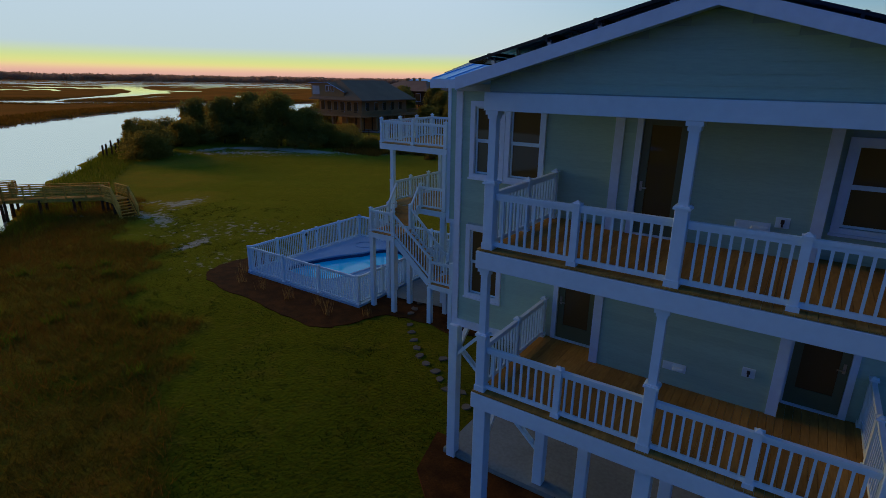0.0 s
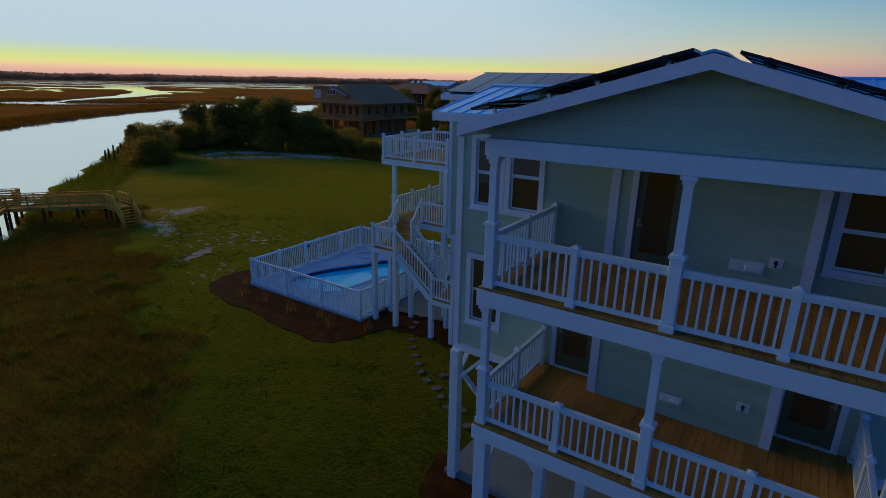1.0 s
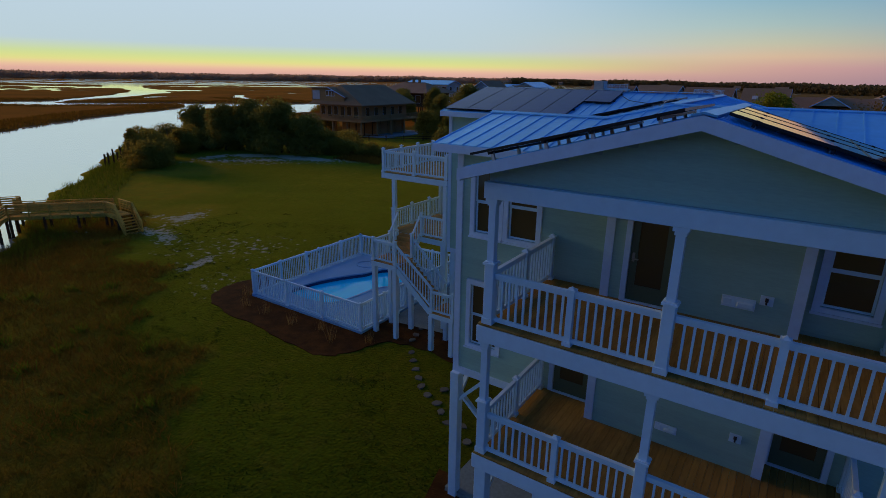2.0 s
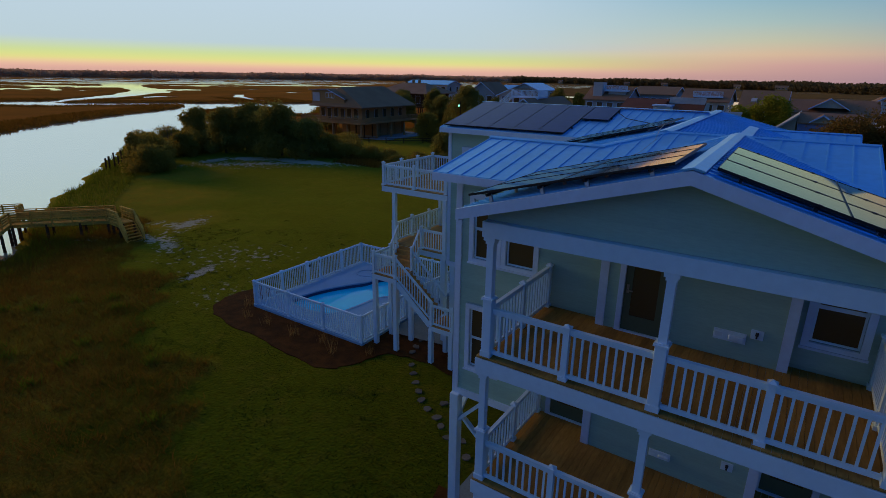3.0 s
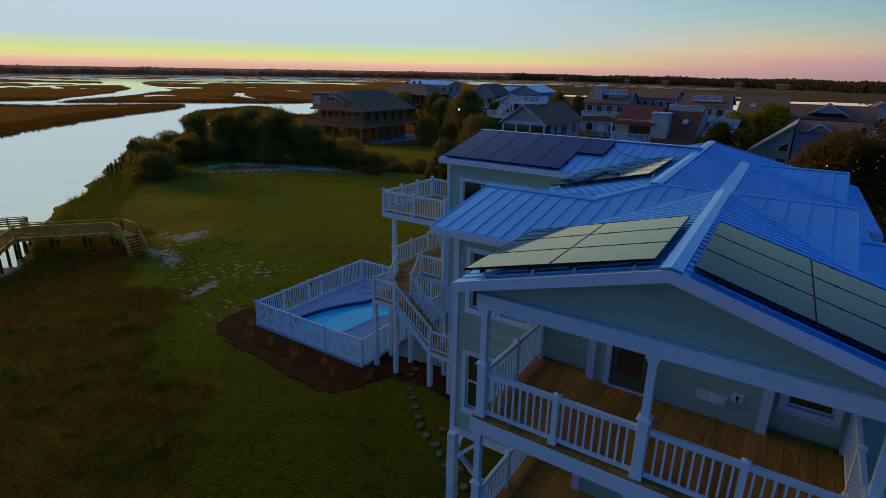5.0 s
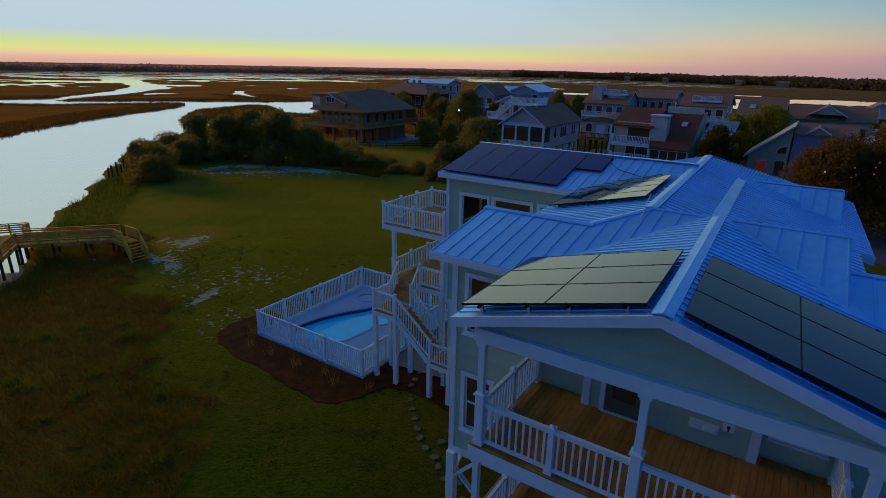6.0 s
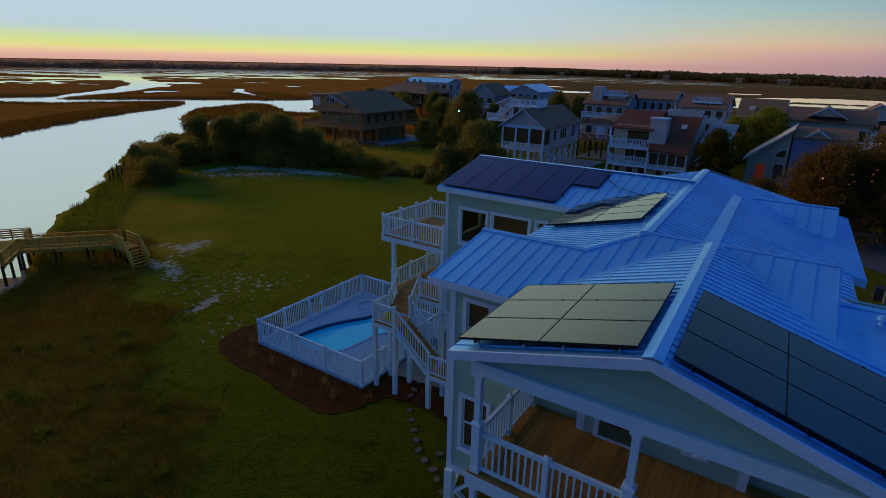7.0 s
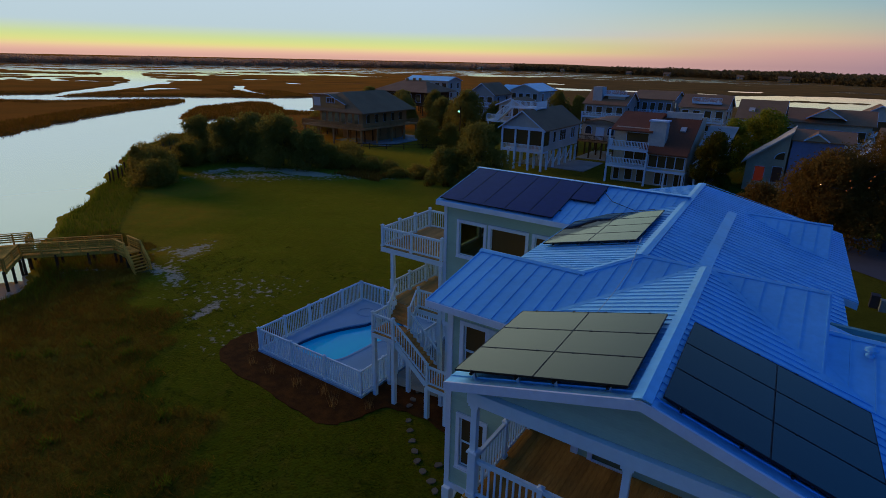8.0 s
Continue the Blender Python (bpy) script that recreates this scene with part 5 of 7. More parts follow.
walkway((-49.35, 22.0), (-54.3, 16.35), 1.25)
walkway((-49.3, 22.0), (-47.1, 21.9), 1.25)
SW = Vector((-0.57, -0.82)) * 0.8
walkway((-57.5 + SW.x, 16.9 + SW.y), (-56.3 + SW.x, 16.05 + SW.y), 4.0, DZ, (1, 1))
walkway((-56.3 + SW.x, 16.05 + SW.y), (-54.6 + SW.x, 14.85 + SW.y), 4.0, DZ, (0, 1))
walkway((-54.6 + SW.x, 14.85 + SW.y), (-51.6 + SW.x, 12.75 + SW.y), 4.0, DZ, (1, 1))
for p, q in (((-56.82, 17.88, DZ), (-59.1, 14.6, DZ)), ((-50.92, 13.73, DZ), (-53.2, 10.45, DZ))):
    p, q = Vector(p), Vector(q)
    run = part("end_rail", new_beam(p + Vector((0, 0, 1.02)), q + Vector((0, 0, 1.02)), 0.16, 0.045), M_dock, dock)
    for h in (0.25, 0.45, 0.65, 0.85):
        part("rail_board", new_beam(p + Vector((0, 0, h)), q + Vector((0, 0, h)), 0.035, 0.13), M_dock, run)
    for f in (0.02, 0.35, 0.68, 0.98):
        c = p.lerp(q, f)
        part("rail_post", new_box(c.x - 0.05, c.x + 0.05, c.y - 0.05, c.y + 0.05, DZ - 0.3, DZ + 1.0), M_dock, run)
d0, d1 = Vector((-47.1, 21.9, DZ)), Vector((-44.9, 21.4, -0.25))
steps = part("dock_steps", new_beam(d0 + Vector((0, 0.66, -0.15)), d1 + Vector((0, 0.66, -0.1)), 0.05, 0.28), M_dock, dock)
part("stringer", new_beam(d0 + Vector((0, -0.66, -0.15)), d1 + Vector((0, -0.66, -0.1)), 0.05, 0.28), M_dock, steps)
for i in range(1, 7):
    c = d0.lerp(d1, i / 7)
    part("tread", new_box(c.x - 0.15, c.x + 0.14, c.y - 0.66, c.y + 0.66, c.z - 0.04, c.z), M_dock, steps)
for sy in (-0.7, 0.7):
    for h in (0.3, 0.55, 0.8):
        part("rail_board", new_beam(d0 + Vector((0, sy, h)), d1 + Vector((0, sy, h)), 0.035, 0.13), M_dock, steps)
    part("cap_rail", new_beam(d0 + Vector((0, sy, 1.02)), d1 + Vector((0, sy, 1.02)), 0.15, 0.045), M_dock, steps)
    part("rail_post", new_box(d1.x - 0.05, d1.x + 0.05, d1.y + sy - 0.05, d1.y + sy + 0.05, -0.4, 0.8), M_dock, steps)

# old bulkhead posts at the water's edge
for k in range(7):
    x, y = -83.0 - k * 1.05 + rs.uniform(-0.15, 0.15), 37.2 + k * 1.12
    ob = new("bulkhead_post", finish("bulkhead_post", cyl(bmesh.new(), (0, 0, -1.5), (rs.uniform(-0.12, 0.12), rs.uniform(-0.1, 0.1), rs.uniform(1.4, 2.4)), 0.13, 0.12, 9), M_piling))
    ob.matrix_basis = pose(x, y, -0.6)
    tagged(ob, "dark weathered bulkhead post standing at the waterline", "post", "old bulkhead posts")

# ---- plants ----
def leaf_material(name, a, b):
    m = bpy.data.materials.new(name)
    m.use_nodes = True
    nd, ln = m.node_tree.nodes, m.node_tree.links
    p = nd["Principled BSDF"]
    p.inputs["Roughness"].default_value = 0.75
    p.inputs["Specular IOR Level"].default_value = 0.01
    g = nd.new("ShaderNodeNewGeometry")
    x = nd.new("ShaderNodeMix")
    x.data_type = "RGBA"
    x.inputs[6].default_value, x.inputs[7].default_value = (*a, 1), (*b, 1)
    ln.new(g.outputs["Random Per Island"], x.inputs[0])
    ln.new(x.outputs[2], p.inputs["Base Color"])
    tr = nd.new("ShaderNodeBsdfTranslucent")
    ln.new(x.outputs[2], tr.inputs["Color"])
    both = nd.new("ShaderNodeMixShader")
    both.inputs[0].default_value = 0.55
    ln.new(p.outputs[0], both.inputs[1])
    ln.new(tr.outputs[0], both.inputs[2])
    ln.new(both.outputs[0], nd["Material Output"].inputs["Surface"])
    return m


M_leaf = leaf_material("evergreen_leaves", (0.27, 0.225, 0.04), (0.32, 0.26, 0.045))
M_leaf2 = leaf_material("scrub_leaves", (0.34, 0.24, 0.035), (0.39, 0.28, 0.04))
M_leaf3 = leaf_material("yellowing_leaves", (0.26, 0.26, 0.02), (0.42, 0.36, 0.03))
M_leaf4 = leaf_material("russet_leaves", (0.22, 0.125, 0.026), (0.28, 0.15, 0.03))
M_leaf5 = leaf_material("dark_cypress_leaves", (0.11, 0.095, 0.010), (0.15, 0.125, 0.012))
M_grass = leaf_material("lawn_blades", (0.017, 0.034, 0.002), (0.028, 0.048, 0.003))
M_straw = leaf_material("dry_grass", (0.17, 0.080, 0.009), (0.28, 0.135, 0.02))
M_weed = leaf_material("rank_grass", (0.115, 0.085, 0.008), (0.18, 0.12, 0.014))
M_reed = leaf_material("marsh_reed", (0.13, 0.15, 0.009), (0.20, 0.21, 0.014))
M_bark = material("bark", (0.10, 0.075, 0.05), 0.9, var=0.4, fine=20, bump=0.4)


def leaf_mesh(name, centres, size, rng, mat, flat=0.0):
    n = len(centres)
    u = rng.normal(size=(n, 3))
    u /= np.linalg.norm(u, axis=1)[:, None]
    v = np.cross(u, rng.normal(size=(n, 3)))
    v /= np.linalg.norm(v, axis=1)[:, None]
    s = (size * rng.uniform(0.6, 1.4, n))[:, None]
    q = np.stack([centres - u * s, centres - v * s * 0.6, centres + u * s, centres + v * s * 0.6], 1).reshape(-1, 3)
    me = big_mesh(name, q, np.arange(4 * n).reshape(-1, 4))
    me.materials.append(mat)
    return me


def plant(name, x, y, h, r, label, category, seed, mat, n=2200, leaf=0.28, trunk=0.35, group="", lumps=11, z=0.0, dense=0.55):
    """A tree or bush: tapered trunk with limbs, and a crown of clumped leaves with gaps."""
    rng = np.random.default_rng(seed)
    t = thing(name, (x, y, z), label, category, group)
    ORIGIN[t.name] = Vector((0, 0, 0))
    base = h * trunk
    cs = []
    lumps = int(lumps * 2.6)
    for k in range(lumps):
        a, f = rng.uniform(0, 2 * math.pi), (k + 0.5) / lumps
        rr = r * 0.76 * math.sqrt(rng.uniform(0.04, 1)) * (1.05 - 0.65 * f ** 1.5)
        cs.append((rr * math.cos(a), rr * math.sin(a), base + (h - base) * (0.05 + 0.80 * f), r * rng.uniform(0.17, 0.40)))
    cs.append((0, 0, h - r * 0.30, r * 0.28))
    cs.append((0, 0, base + (h - base) * 0.4, r * 0.6))
    bm = bmesh.new()
    top = Vector((rng.uniform(-0.1, 0.1) * r, rng.uniform(-0.1, 0.1) * r, base + (h - base) * 0.55))
    w = max(0.06, h * 0.022)
    cyl(bm, (0, 0, -0.2), (top.x * 0.4, top.y * 0.4, top.z * 0.5), w, w * 0.75, 9)
    cyl(bm, (top.x * 0.4, top.y * 0.4, top.z * 0.5), top, w * 0.75, w * 0.35, 8)
    for cx, cy, cz, cr in cs[::2]:
        f = min(0.95, max(0.25, (cz - 0.35 * h) / max(0.1, top.z)))
        cyl(bm, tuple(top * f), (cx * 0.9, cy * 0.9, cz), w * 0.38, w * 0.12, 6)
    part("trunk", bm, M_bark, t)
    per = int(n * 6.2) // len(cs)
    pts = []
    for cx, cy, cz, cr in cs:
        d = rng.normal(size=(per, 3))
        d /= np.linalg.norm(d, axis=1)[:, None]
        rad_ = cr * rng.uniform(dense, 1.0, per) ** 0.5 * (1 + 0.22 * np.sin(d[:, 0] * 7 + cx) * np.cos(d[:, 1] * 6 + cy))
        rad_ *= 1 + 0.45 * rng.random(per) ** 6
        p = d * rad_[:, None] * np.array([1, 1, 0.80]) + np.array([cx, cy, cz])
        pts.append(p)
    pts = np.concatenate(pts)
    pts = pts[pts[:, 2] > 0.05]
    ob = new("crown", leaf_mesh("crown", pts, leaf * 0.46, rng, mat))
    ob.parent = t
    return t


TREE = "dense dark evergreen tree at the edge of the lawn"
BUSH = "dark waxy coastal shrub thicket near the creek"
for i, (x, y, h, r, mat, nm, lab, n, leaf, tr, lum) in enumerate([
        (-73.5, 61, 8.9, 5.4, M_leaf, "evergreen_tree", TREE, 4500, 0.30, 0.10, 15),
        (-79.5, 60, 8.8, 4.6, M_leaf, "evergreen_tree", TREE, 3800, 0.30, 0.08, 14),
        (-68.5, 62.5, 6.5, 4.6, M_leaf, "evergreen_tree", TREE, 3200, 0.28, 0.08, 13),
        (-93, 58, 7.4, 3.4, M_leaf, "evergreen_tree", TREE, 2600, 0.28, 0.15, 11),
        (-88.0, 58.5, 3.4, 3.6, M_leaf, "coastal_shrub", BUSH, 2600, 0.26, 0.05, 12),
        (-84.0, 44.0, 4.7, 3.4, M_leaf2, "coastal_shrub", BUSH, 3000, 0.24, 0.05, 12),
        (-80.0, 42.5, 4.4, 4.0, M_leaf2, "coastal_shrub", BUSH, 3000, 0.24, 0.05, 12),
        (-76.0, 40.0, 3.4, 3.6, M_leaf2, "coastal_shrub", BUSH, 2600, 0.24, 0.05, 12),
        (-81.3, 40.6, 5.0, 1.8, M_leaf2, "coastal_shrub", BUSH, 1600, 0.24, 0.05, 9),
        (-86.0, 51.0, 4.0, 3.0, M_leaf2, "coastal_shrub", BUSH, 2400, 0.24, 0.05, 11),
        (-88.5, 54.0, 4.0, 3.2, M_leaf2, "coastal_shrub", BUSH, 2400, 0.24, 0.05, 11),
        (-83.0, 57.0, 8.2, 4.2, M_leaf, "evergreen_tree", TREE, 3400, 0.26, 0.05, 12),
        (-66.0, 65.0, 4.0, 2.8, M_leaf2, "coastal_shrub", BUSH, 1800, 0.24, 0.05, 10),
        (-90, 51, 2.2, 3.2, M_leaf2, "coastal_shrub", BUSH, 2200, 0.24, 0.05, 11),
        (-99, 56, 3.2, 3.6, M_leaf2, "coastal_shrub", BUSH, 2000, 0.24, 0.05, 11),
        (-64.5, 66.5, 3.6, 3.0, M_leaf2, "garden_shrub", "rounded dark shrub among dry grasses", 1800, 0.24, 0.05, 10),
        (-60, 67.5, 2.6, 2.6, M_leaf2, "garden_shrub", "rounded dark shrub among dry grasses", 1500, 0.22, 0.05, 9),
        (-39.5, 69, 9.6, 4.8, M_leaf, "cedar_tree", "broad dark cedar behind the house wing", 5200, 0.27, 0.08, 16),
        (-44.0, 66.5, 5.6, 3.2, M_leaf, "cedar_tree", "smaller dark cedar beside a broad one", 2600, 0.26, 0.08, 12),
        (-66.5, 93, 6.4, 3.4, M_leaf2, "garden_shrub", "tall rounded shrub beside the brown house", 2200, 0.28, 0.06, 11),
        (-68.5, 113, 11.5, 5.2, M_leaf, "oak_tree", "tall dark oak behind the brown house", 3600, 0.34, 0.12, 14),
        (-74.0, 118, 9.5, 4.6, M_leaf, "oak_tree", "tall dark oak behind the brown house", 2800, 0.34, 0.12, 13),
        (-63.0, 117, 8.8, 4.2, M_leaf, "oak_tree", "tall dark oak behind the brown house", 2600, 0.34, 0.12, 13),
        (-82.0, 122, 8.5, 4.4, M_leaf, "oak_tree", "tall dark oak behind the brown house", 2400, 0.34, 0.12, 12),
        (-57.5, 141, 10.8, 3.8, M_leaf, "pine_tree", "dark pine standing between distant houses", 2200, 0.36, 0.15, 12),
        (-52.5, 142, 9.8, 3.4, M_leaf, "pine_tree", "dark pine standing between distant houses", 2000, 0.36, 0.15, 12),
        (-94, 121, 9.0, 4.4, M_leaf, "oak_tree", "tall dark oak behind the brown house", 2600, 0.34, 0.10, 13),
        (-100, 128, 9.6, 4.6, M_leaf, "oak_tree", "tall dark oak behind the brown house", 2600, 0.34, 0.10, 13),
        (-88, 127, 10.2, 4.4, M_leaf, "oak_tree", "tall dark oak behind the brown house", 2600, 0.34, 0.10, 13),
        (-63.5, 97, 5.2, 3.4, M_leaf2, "garden_shrub", "tall rounded shrub beside the brown house", 2200, 0.28, 0.06, 11),
        (-124, 140, 9.0, 4.8, M_leaf, "oak_tree", "dark tree on the marsh edge", 2200, 0.4, 0.1, 12),
        (-100, 112, 6.2, 4.2, M_leaf2, "coastal_shrub", BUSH, 2200, 0.3, 0.05, 11),
        (-105, 100, 4.8, 4.6, M_leaf2, "coastal_shrub", BUSH, 2200, 0.3, 0.05, 11),
        (-98.5, 96, 6.8, 3.2, M_leaf2, "coastal_shrub", BUSH, 2000, 0.28, 0.08, 10),
        (-10.5, 84.5, 9.3, 3.2, M_leaf5, "cypress_tree", "narrow dark tree beside a red-roofed house", 3000, 0.28, 0.05, 13),
        (-6.0, 104, 11.6, 5.0, M_leaf3, "maple_tree", "yellow-green leafy tree between the houses", 3400, 0.34, 0.15, 14),
        (-10.5, 101, 9.8, 3.6, M_leaf3, "maple_tree", "yellow-green leafy tree between the houses", 2400, 0.32, 0.15, 12),
        (-56.5, 68.5, 2.2, 2.2, M_leaf2, "garden_shrub", "rounded dark shrub among dry grasses", 1100, 0.22, 0.05, 9),
        (-53.0, 66.0, 1.8, 1.9, M_leaf2, "garden_shrub", "rounded dark shrub among dry grasses", 900, 0.22, 0.05, 9),
        (-49.5, 67.5, 2.6, 2.3, M_leaf2, "garden_shrub", "rounded dark shrub among dry grasses", 1100, 0.22, 0.05, 9),
        (-69.0, 72.0, 4.2, 3.0, M_leaf2, "garden_shrub", "rounded dark shrub among dry grasses", 1500, 0.24, 0.05, 9),
        (-73.0, 76.0, 3.6, 3.0, M_leaf2, "garden_shrub", "rounded dark shrub among dry grasses", 1400, 0.24, 0.05, 9),
        (2.6, 66, 10.2, 5.4, M_leaf4, "live_oak", "spreading russet-leaved oak beside the road", 6500, 0.27, 0.18, 18),
        (8.6, 68, 12.8, 6.6, M_leaf4, "live_oak", "spreading russet-leaved oak beside the road", 6500, 0.28, 0.18, 18),
        (-3.2, 71, 5.0, 3.4, M_leaf4, "live_oak", "spreading russet-leaved oak beside the road", 3200, 0.27, 0.12, 13),
        (16, 70, 11, 6.0, M_leaf4, "live_oak", "spreading russet-leaved oak beside the road", 4000, 0.3, 0.18, 15)]):
    if nm == "garden_shrub" and y < 80:
        h, r = h * 0.66, r * 1.15
    plant(nm, x, y, h, r, lab, "shrub" if "shrub" in nm else "tree", 100 + i, mat, n, leaf, tr, "", lum, -0.1)

# dead branches over the thicket
bm = bmesh.new()
for k in range(5):
    a = Vector((-90 + k * 0.7, 49 + k * 0.3, 0.2))
    b = a + Vector((rs.uniform(-1, 1), rs.uniform(-0.6, 0.6), rs.uniform(3.0, 4.4)))
    cyl(bm, a, b, 0.06, 0.025, 5)
    for _ in range(3):
        f = rs.uniform(0.4, 0.95)
        p = a.lerp(b, f)
        cyl(bm, p, p + Vector((rs.uniform(-1.0, 1.0), rs.uniform(-0.6, 0.6), rs.uniform(0.2, 0.9))), 0.025, 0.01, 4)
tagged(part("bare_branches", bm, M_bark), "bare dead branches above the shrubs", "branches")

rng = np.random.default_rng(11)


def blades(name, X, Y, Z, height, width, mat, label, lean=0.5, kind="stuff"):
    n = len(X)
    a = rng.uniform(0, 2 * math.pi, n)
    h = height * rng.uniform(0.5, 1.3, n)
    dx, dy = np.cos(a) * width, np.sin(a) * width
    b = rng.uniform(0, 2 * math.pi, n)
    tip = np.stack([X + np.cos(b) * h * lean, Y + np.sin(b) * h * lean, Z + h], -1)
    v = np.stack([np.stack([X - dx, Y - dy, Z - 0.03], -1), np.stack([X + dx, Y + dy, Z - 0.03], -1), tip], 1).reshape(-1, 3)
    me = big_mesh(name, v, np.arange(3 * n).reshape(-1, 3))
    me.materials.append(mat)
    return tagged(new(name, me), label, "grass", "", kind)


def scatter(n, x0, x1, y0, y1, keep):
    X, Y = rng.uniform(x0, x1, n), rng.uniform(y0, y1, n)
    k = keep(X, Y)
    return X[k], Y[k]


def in_scrub(X, Y):
    return (16.2 - 0.52 * (X + 33) - Y) / 3.0 + wobble(X, Y, 2.6, 1.0) * 0.8


def dry(X, Y):
    return -edge_distance(CREEK, X, Y) * np.where(inside(CREEK, X, Y), -1, 1) + wobble(X, Y, 9.0, 0.7) * 1.6 < -0.8


def clear_yard(X, Y):
    return ~(((X > -26.2) & (X < -17) & (Y > 18) & (Y < 28.3)) | ((X > -8) & (Y > 12) & (Y < 29)) | inside([(p.x, p.y) for p in BED], X, Y) | ((X > -17.3) & (X < -7) & (Y > 20.4) & (Y < 28.3)))


X, Y = scatter(200000, -50, -5, 5, 48, lambda X, Y: (in_scrub(X, Y) < 0.7) & clear_yard(X, Y) & dry(X, Y) & (rng.random(len(X)) < 0.6 * np.clip((27 - Y) / 14, 0, 1) * np.clip((X + 36) / 12, 0, 1)))
blades("grass", X, Y, np.zeros(len(X)) + 0.0, 0.040, 0.026, M_grass, "short dark green lawn grass", 0.9)
# paler tufts that the mower left, in drifts
X, Y = scatter(3400, -44, -8, 6, 33, lambda X, Y: (in_scrub(X, Y) < 0.5) & clear_yard(X, Y) & dry(X, Y) & (wobble(X, Y, 2.4, 6.0) + 0.6 * wobble(X, Y, 0.9, 2.0) > 0.12))
c = np.repeat(np.stack([X, Y], -1), 9, 0) + rng.normal(size=(len(X) * 9, 2)) * 0.09
blades("lawn_tufts", c[:, 0], c[:, 1], np.zeros(len(c)), 0.075, 0.020, leaf_material("pale_lawn_tufts", (0.042, 0.060, 0.005), (0.078, 0.088, 0.009)), "paler grass tufts scattered over the lawn", 0.9)
X, Y = scatter(34000, -60, -8, 0, 26, lambda X, Y: (in_scrub(X, Y) > 0.1) & dry(X, Y))
c = np.repeat(np.stack([X, Y], -1), 6, 0) + rng.normal(size=(len(X) * 6, 2)) * 0.22
pick = rng.random(len(c)) + 0.35 * wobble(c[:, 0], c[:, 1], 3.2, 4.0)
lowz = -0.35 * np.clip((-c[:, 0] - 38) / 14, 0, 1) - 0.02
for nm, mask, mat, hh, lab in (("dry_grass", pick > 0.66, M_straw, 0.34, "tall dry russet grass in the unmown scrub"), ("rank_grass", pick <= 0.66, M_weed, 0.28, "rank green and brown weeds in the unmown scrub")):
    blades(nm, c[mask, 0], c[mask, 1], lowz[mask], hh, 0.016, mat, lab, 0.8)
X, Y = scatter(16000, -74, -42, 61, 74, lambda X, Y: wobble(X, Y, 3.5, 2.2) > 0.05)
blades("dry_grass", X, Y, np.zeros(len(X)) - 0.05, 0.7, 0.05, M_straw, "tall tan grasses along the far edge of the lawn", 0.3)
X, Y = scatter(60000, -125, -44, 6, 80, lambda X, Y: dry(X, Y) & (edge_distance(CREEK, X, Y) < 6.5))
c = np.repeat(np.stack([X, Y], -1), 3, 0) + rng.normal(size=(len(X) * 3, 2)) * 0.12
blades("reeds", c[:, 0], c[:, 1], np.full(len(c), -0.55), 0.72, 0.035, M_reed, "fringe of marsh reeds along the creek", 0.3)
# pale green weeds standing out of the scrub
X, Y = scatter(34, -48, -12, 4, 22, lambda X, Y: in_scrub(X, Y) > 0.4)
c = np.repeat(np.stack([X, Y], -1), 60, 0) + rng.normal(size=(len(X) * 60, 2)) * 0.22
blades("weeds", c[:, 0], c[:, 1], -0.35 * np.clip((-c[:, 0] - 38) / 14, 0, 1), 0.42, 0.03, leaf_material("pale_weeds", (0.09, 0.13, 0.008), (0.16, 0.20, 0.014)), "pale green weeds scattered in the unmown scrub", 0.6)
# ornamental grasses in the mulch
M_tuft = leaf_material("pale_straw", (0.19, 0.125, 0.04), (0.27, 0.18, 0.06))
for x, y, s in ((-23.2, 17.3, 0.8), (-21.0, 17.2, 0.9), (-19.2, 17.5, 0.9), (-17.9, 17.0, 1.3), (-26.2, 18.2, 0.7), (-24.9, 17.2, 0.7), (-16.3, 18.0, 0.6)):
    n = 24
    X, Y = x + rng.normal(size=n) * 0.13, y + rng.normal(size=n) * 0.13
    ob = blades("ornamental_grass", X, Y, np.zeros(n) + 0.05, 0.95 * s, 0.010, M_tuft, "tuft of tan ornamental grass in the mulch bed", 0.28, "")
    tagged(ob, "", "grass", "tufts in the mulch bed")

# marsh reeds standing along the creek edges
bank = np.argwhere((depth < -0.8) & (depth > -14) & (R > 130) & (R < 330) & (GX < -108))
pick = bank[rng.integers(0, len(bank), 42000)]
bx = GX[pick[:, 0], pick[:, 1]] + rng.normal(0, 0.7, len(pick))
by = GY[pick[:, 0], pick[:, 1]] + rng.normal(0, 0.7, len(pick))
M_reed = leaf_material("marsh_reeds", (0.15, 0.075, 0.008), (0.25, 0.115, 0.014))
blades("marsh_reeds", bx, by, GZ[pick[:, 0], pick[:, 1]] - 0.1, 0.6, 0.16, M_reed, "ragged brown reeds along the edge of the tidal creek", 0.25)


# ---- neighbouring houses ----
def paint(name, col, **k):
    return material(name, col, 0.7, var=0.15, scale=0.3, fine=3, bump=0.05, spec=0.12, **k)


M_cedar = paint("brown_cedar_siding", (0.46, 0.24, 0.08))
M_shingle = paint("grey_shingles", (0.34, 0.19, 0.085))
M_redroof = paint("red_brown_shingles", (0.21, 0.075, 0.034))
M_brownroof = paint("brown_shingles", (0.34, 0.18, 0.085))
M_cream = paint("cream_siding", (0.66, 0.54, 0.36))
M_grey = paint("pale_grey_siding", (0.62, 0.56, 0.46))
M_bluegrey = paint("blue_grey_siding", (0.42, 0.40, 0.34))
M_blueside = paint("faded_blue_siding", (0.22, 0.25, 0.36))
M_tan = paint("tan_stucco", (0.55, 0.44, 0.26))
M_asphalt = material("asphalt", (0.10, 0.10, 0.10), 0.9, var=0.2, scale=0.3, fine=9, bump=0.2)


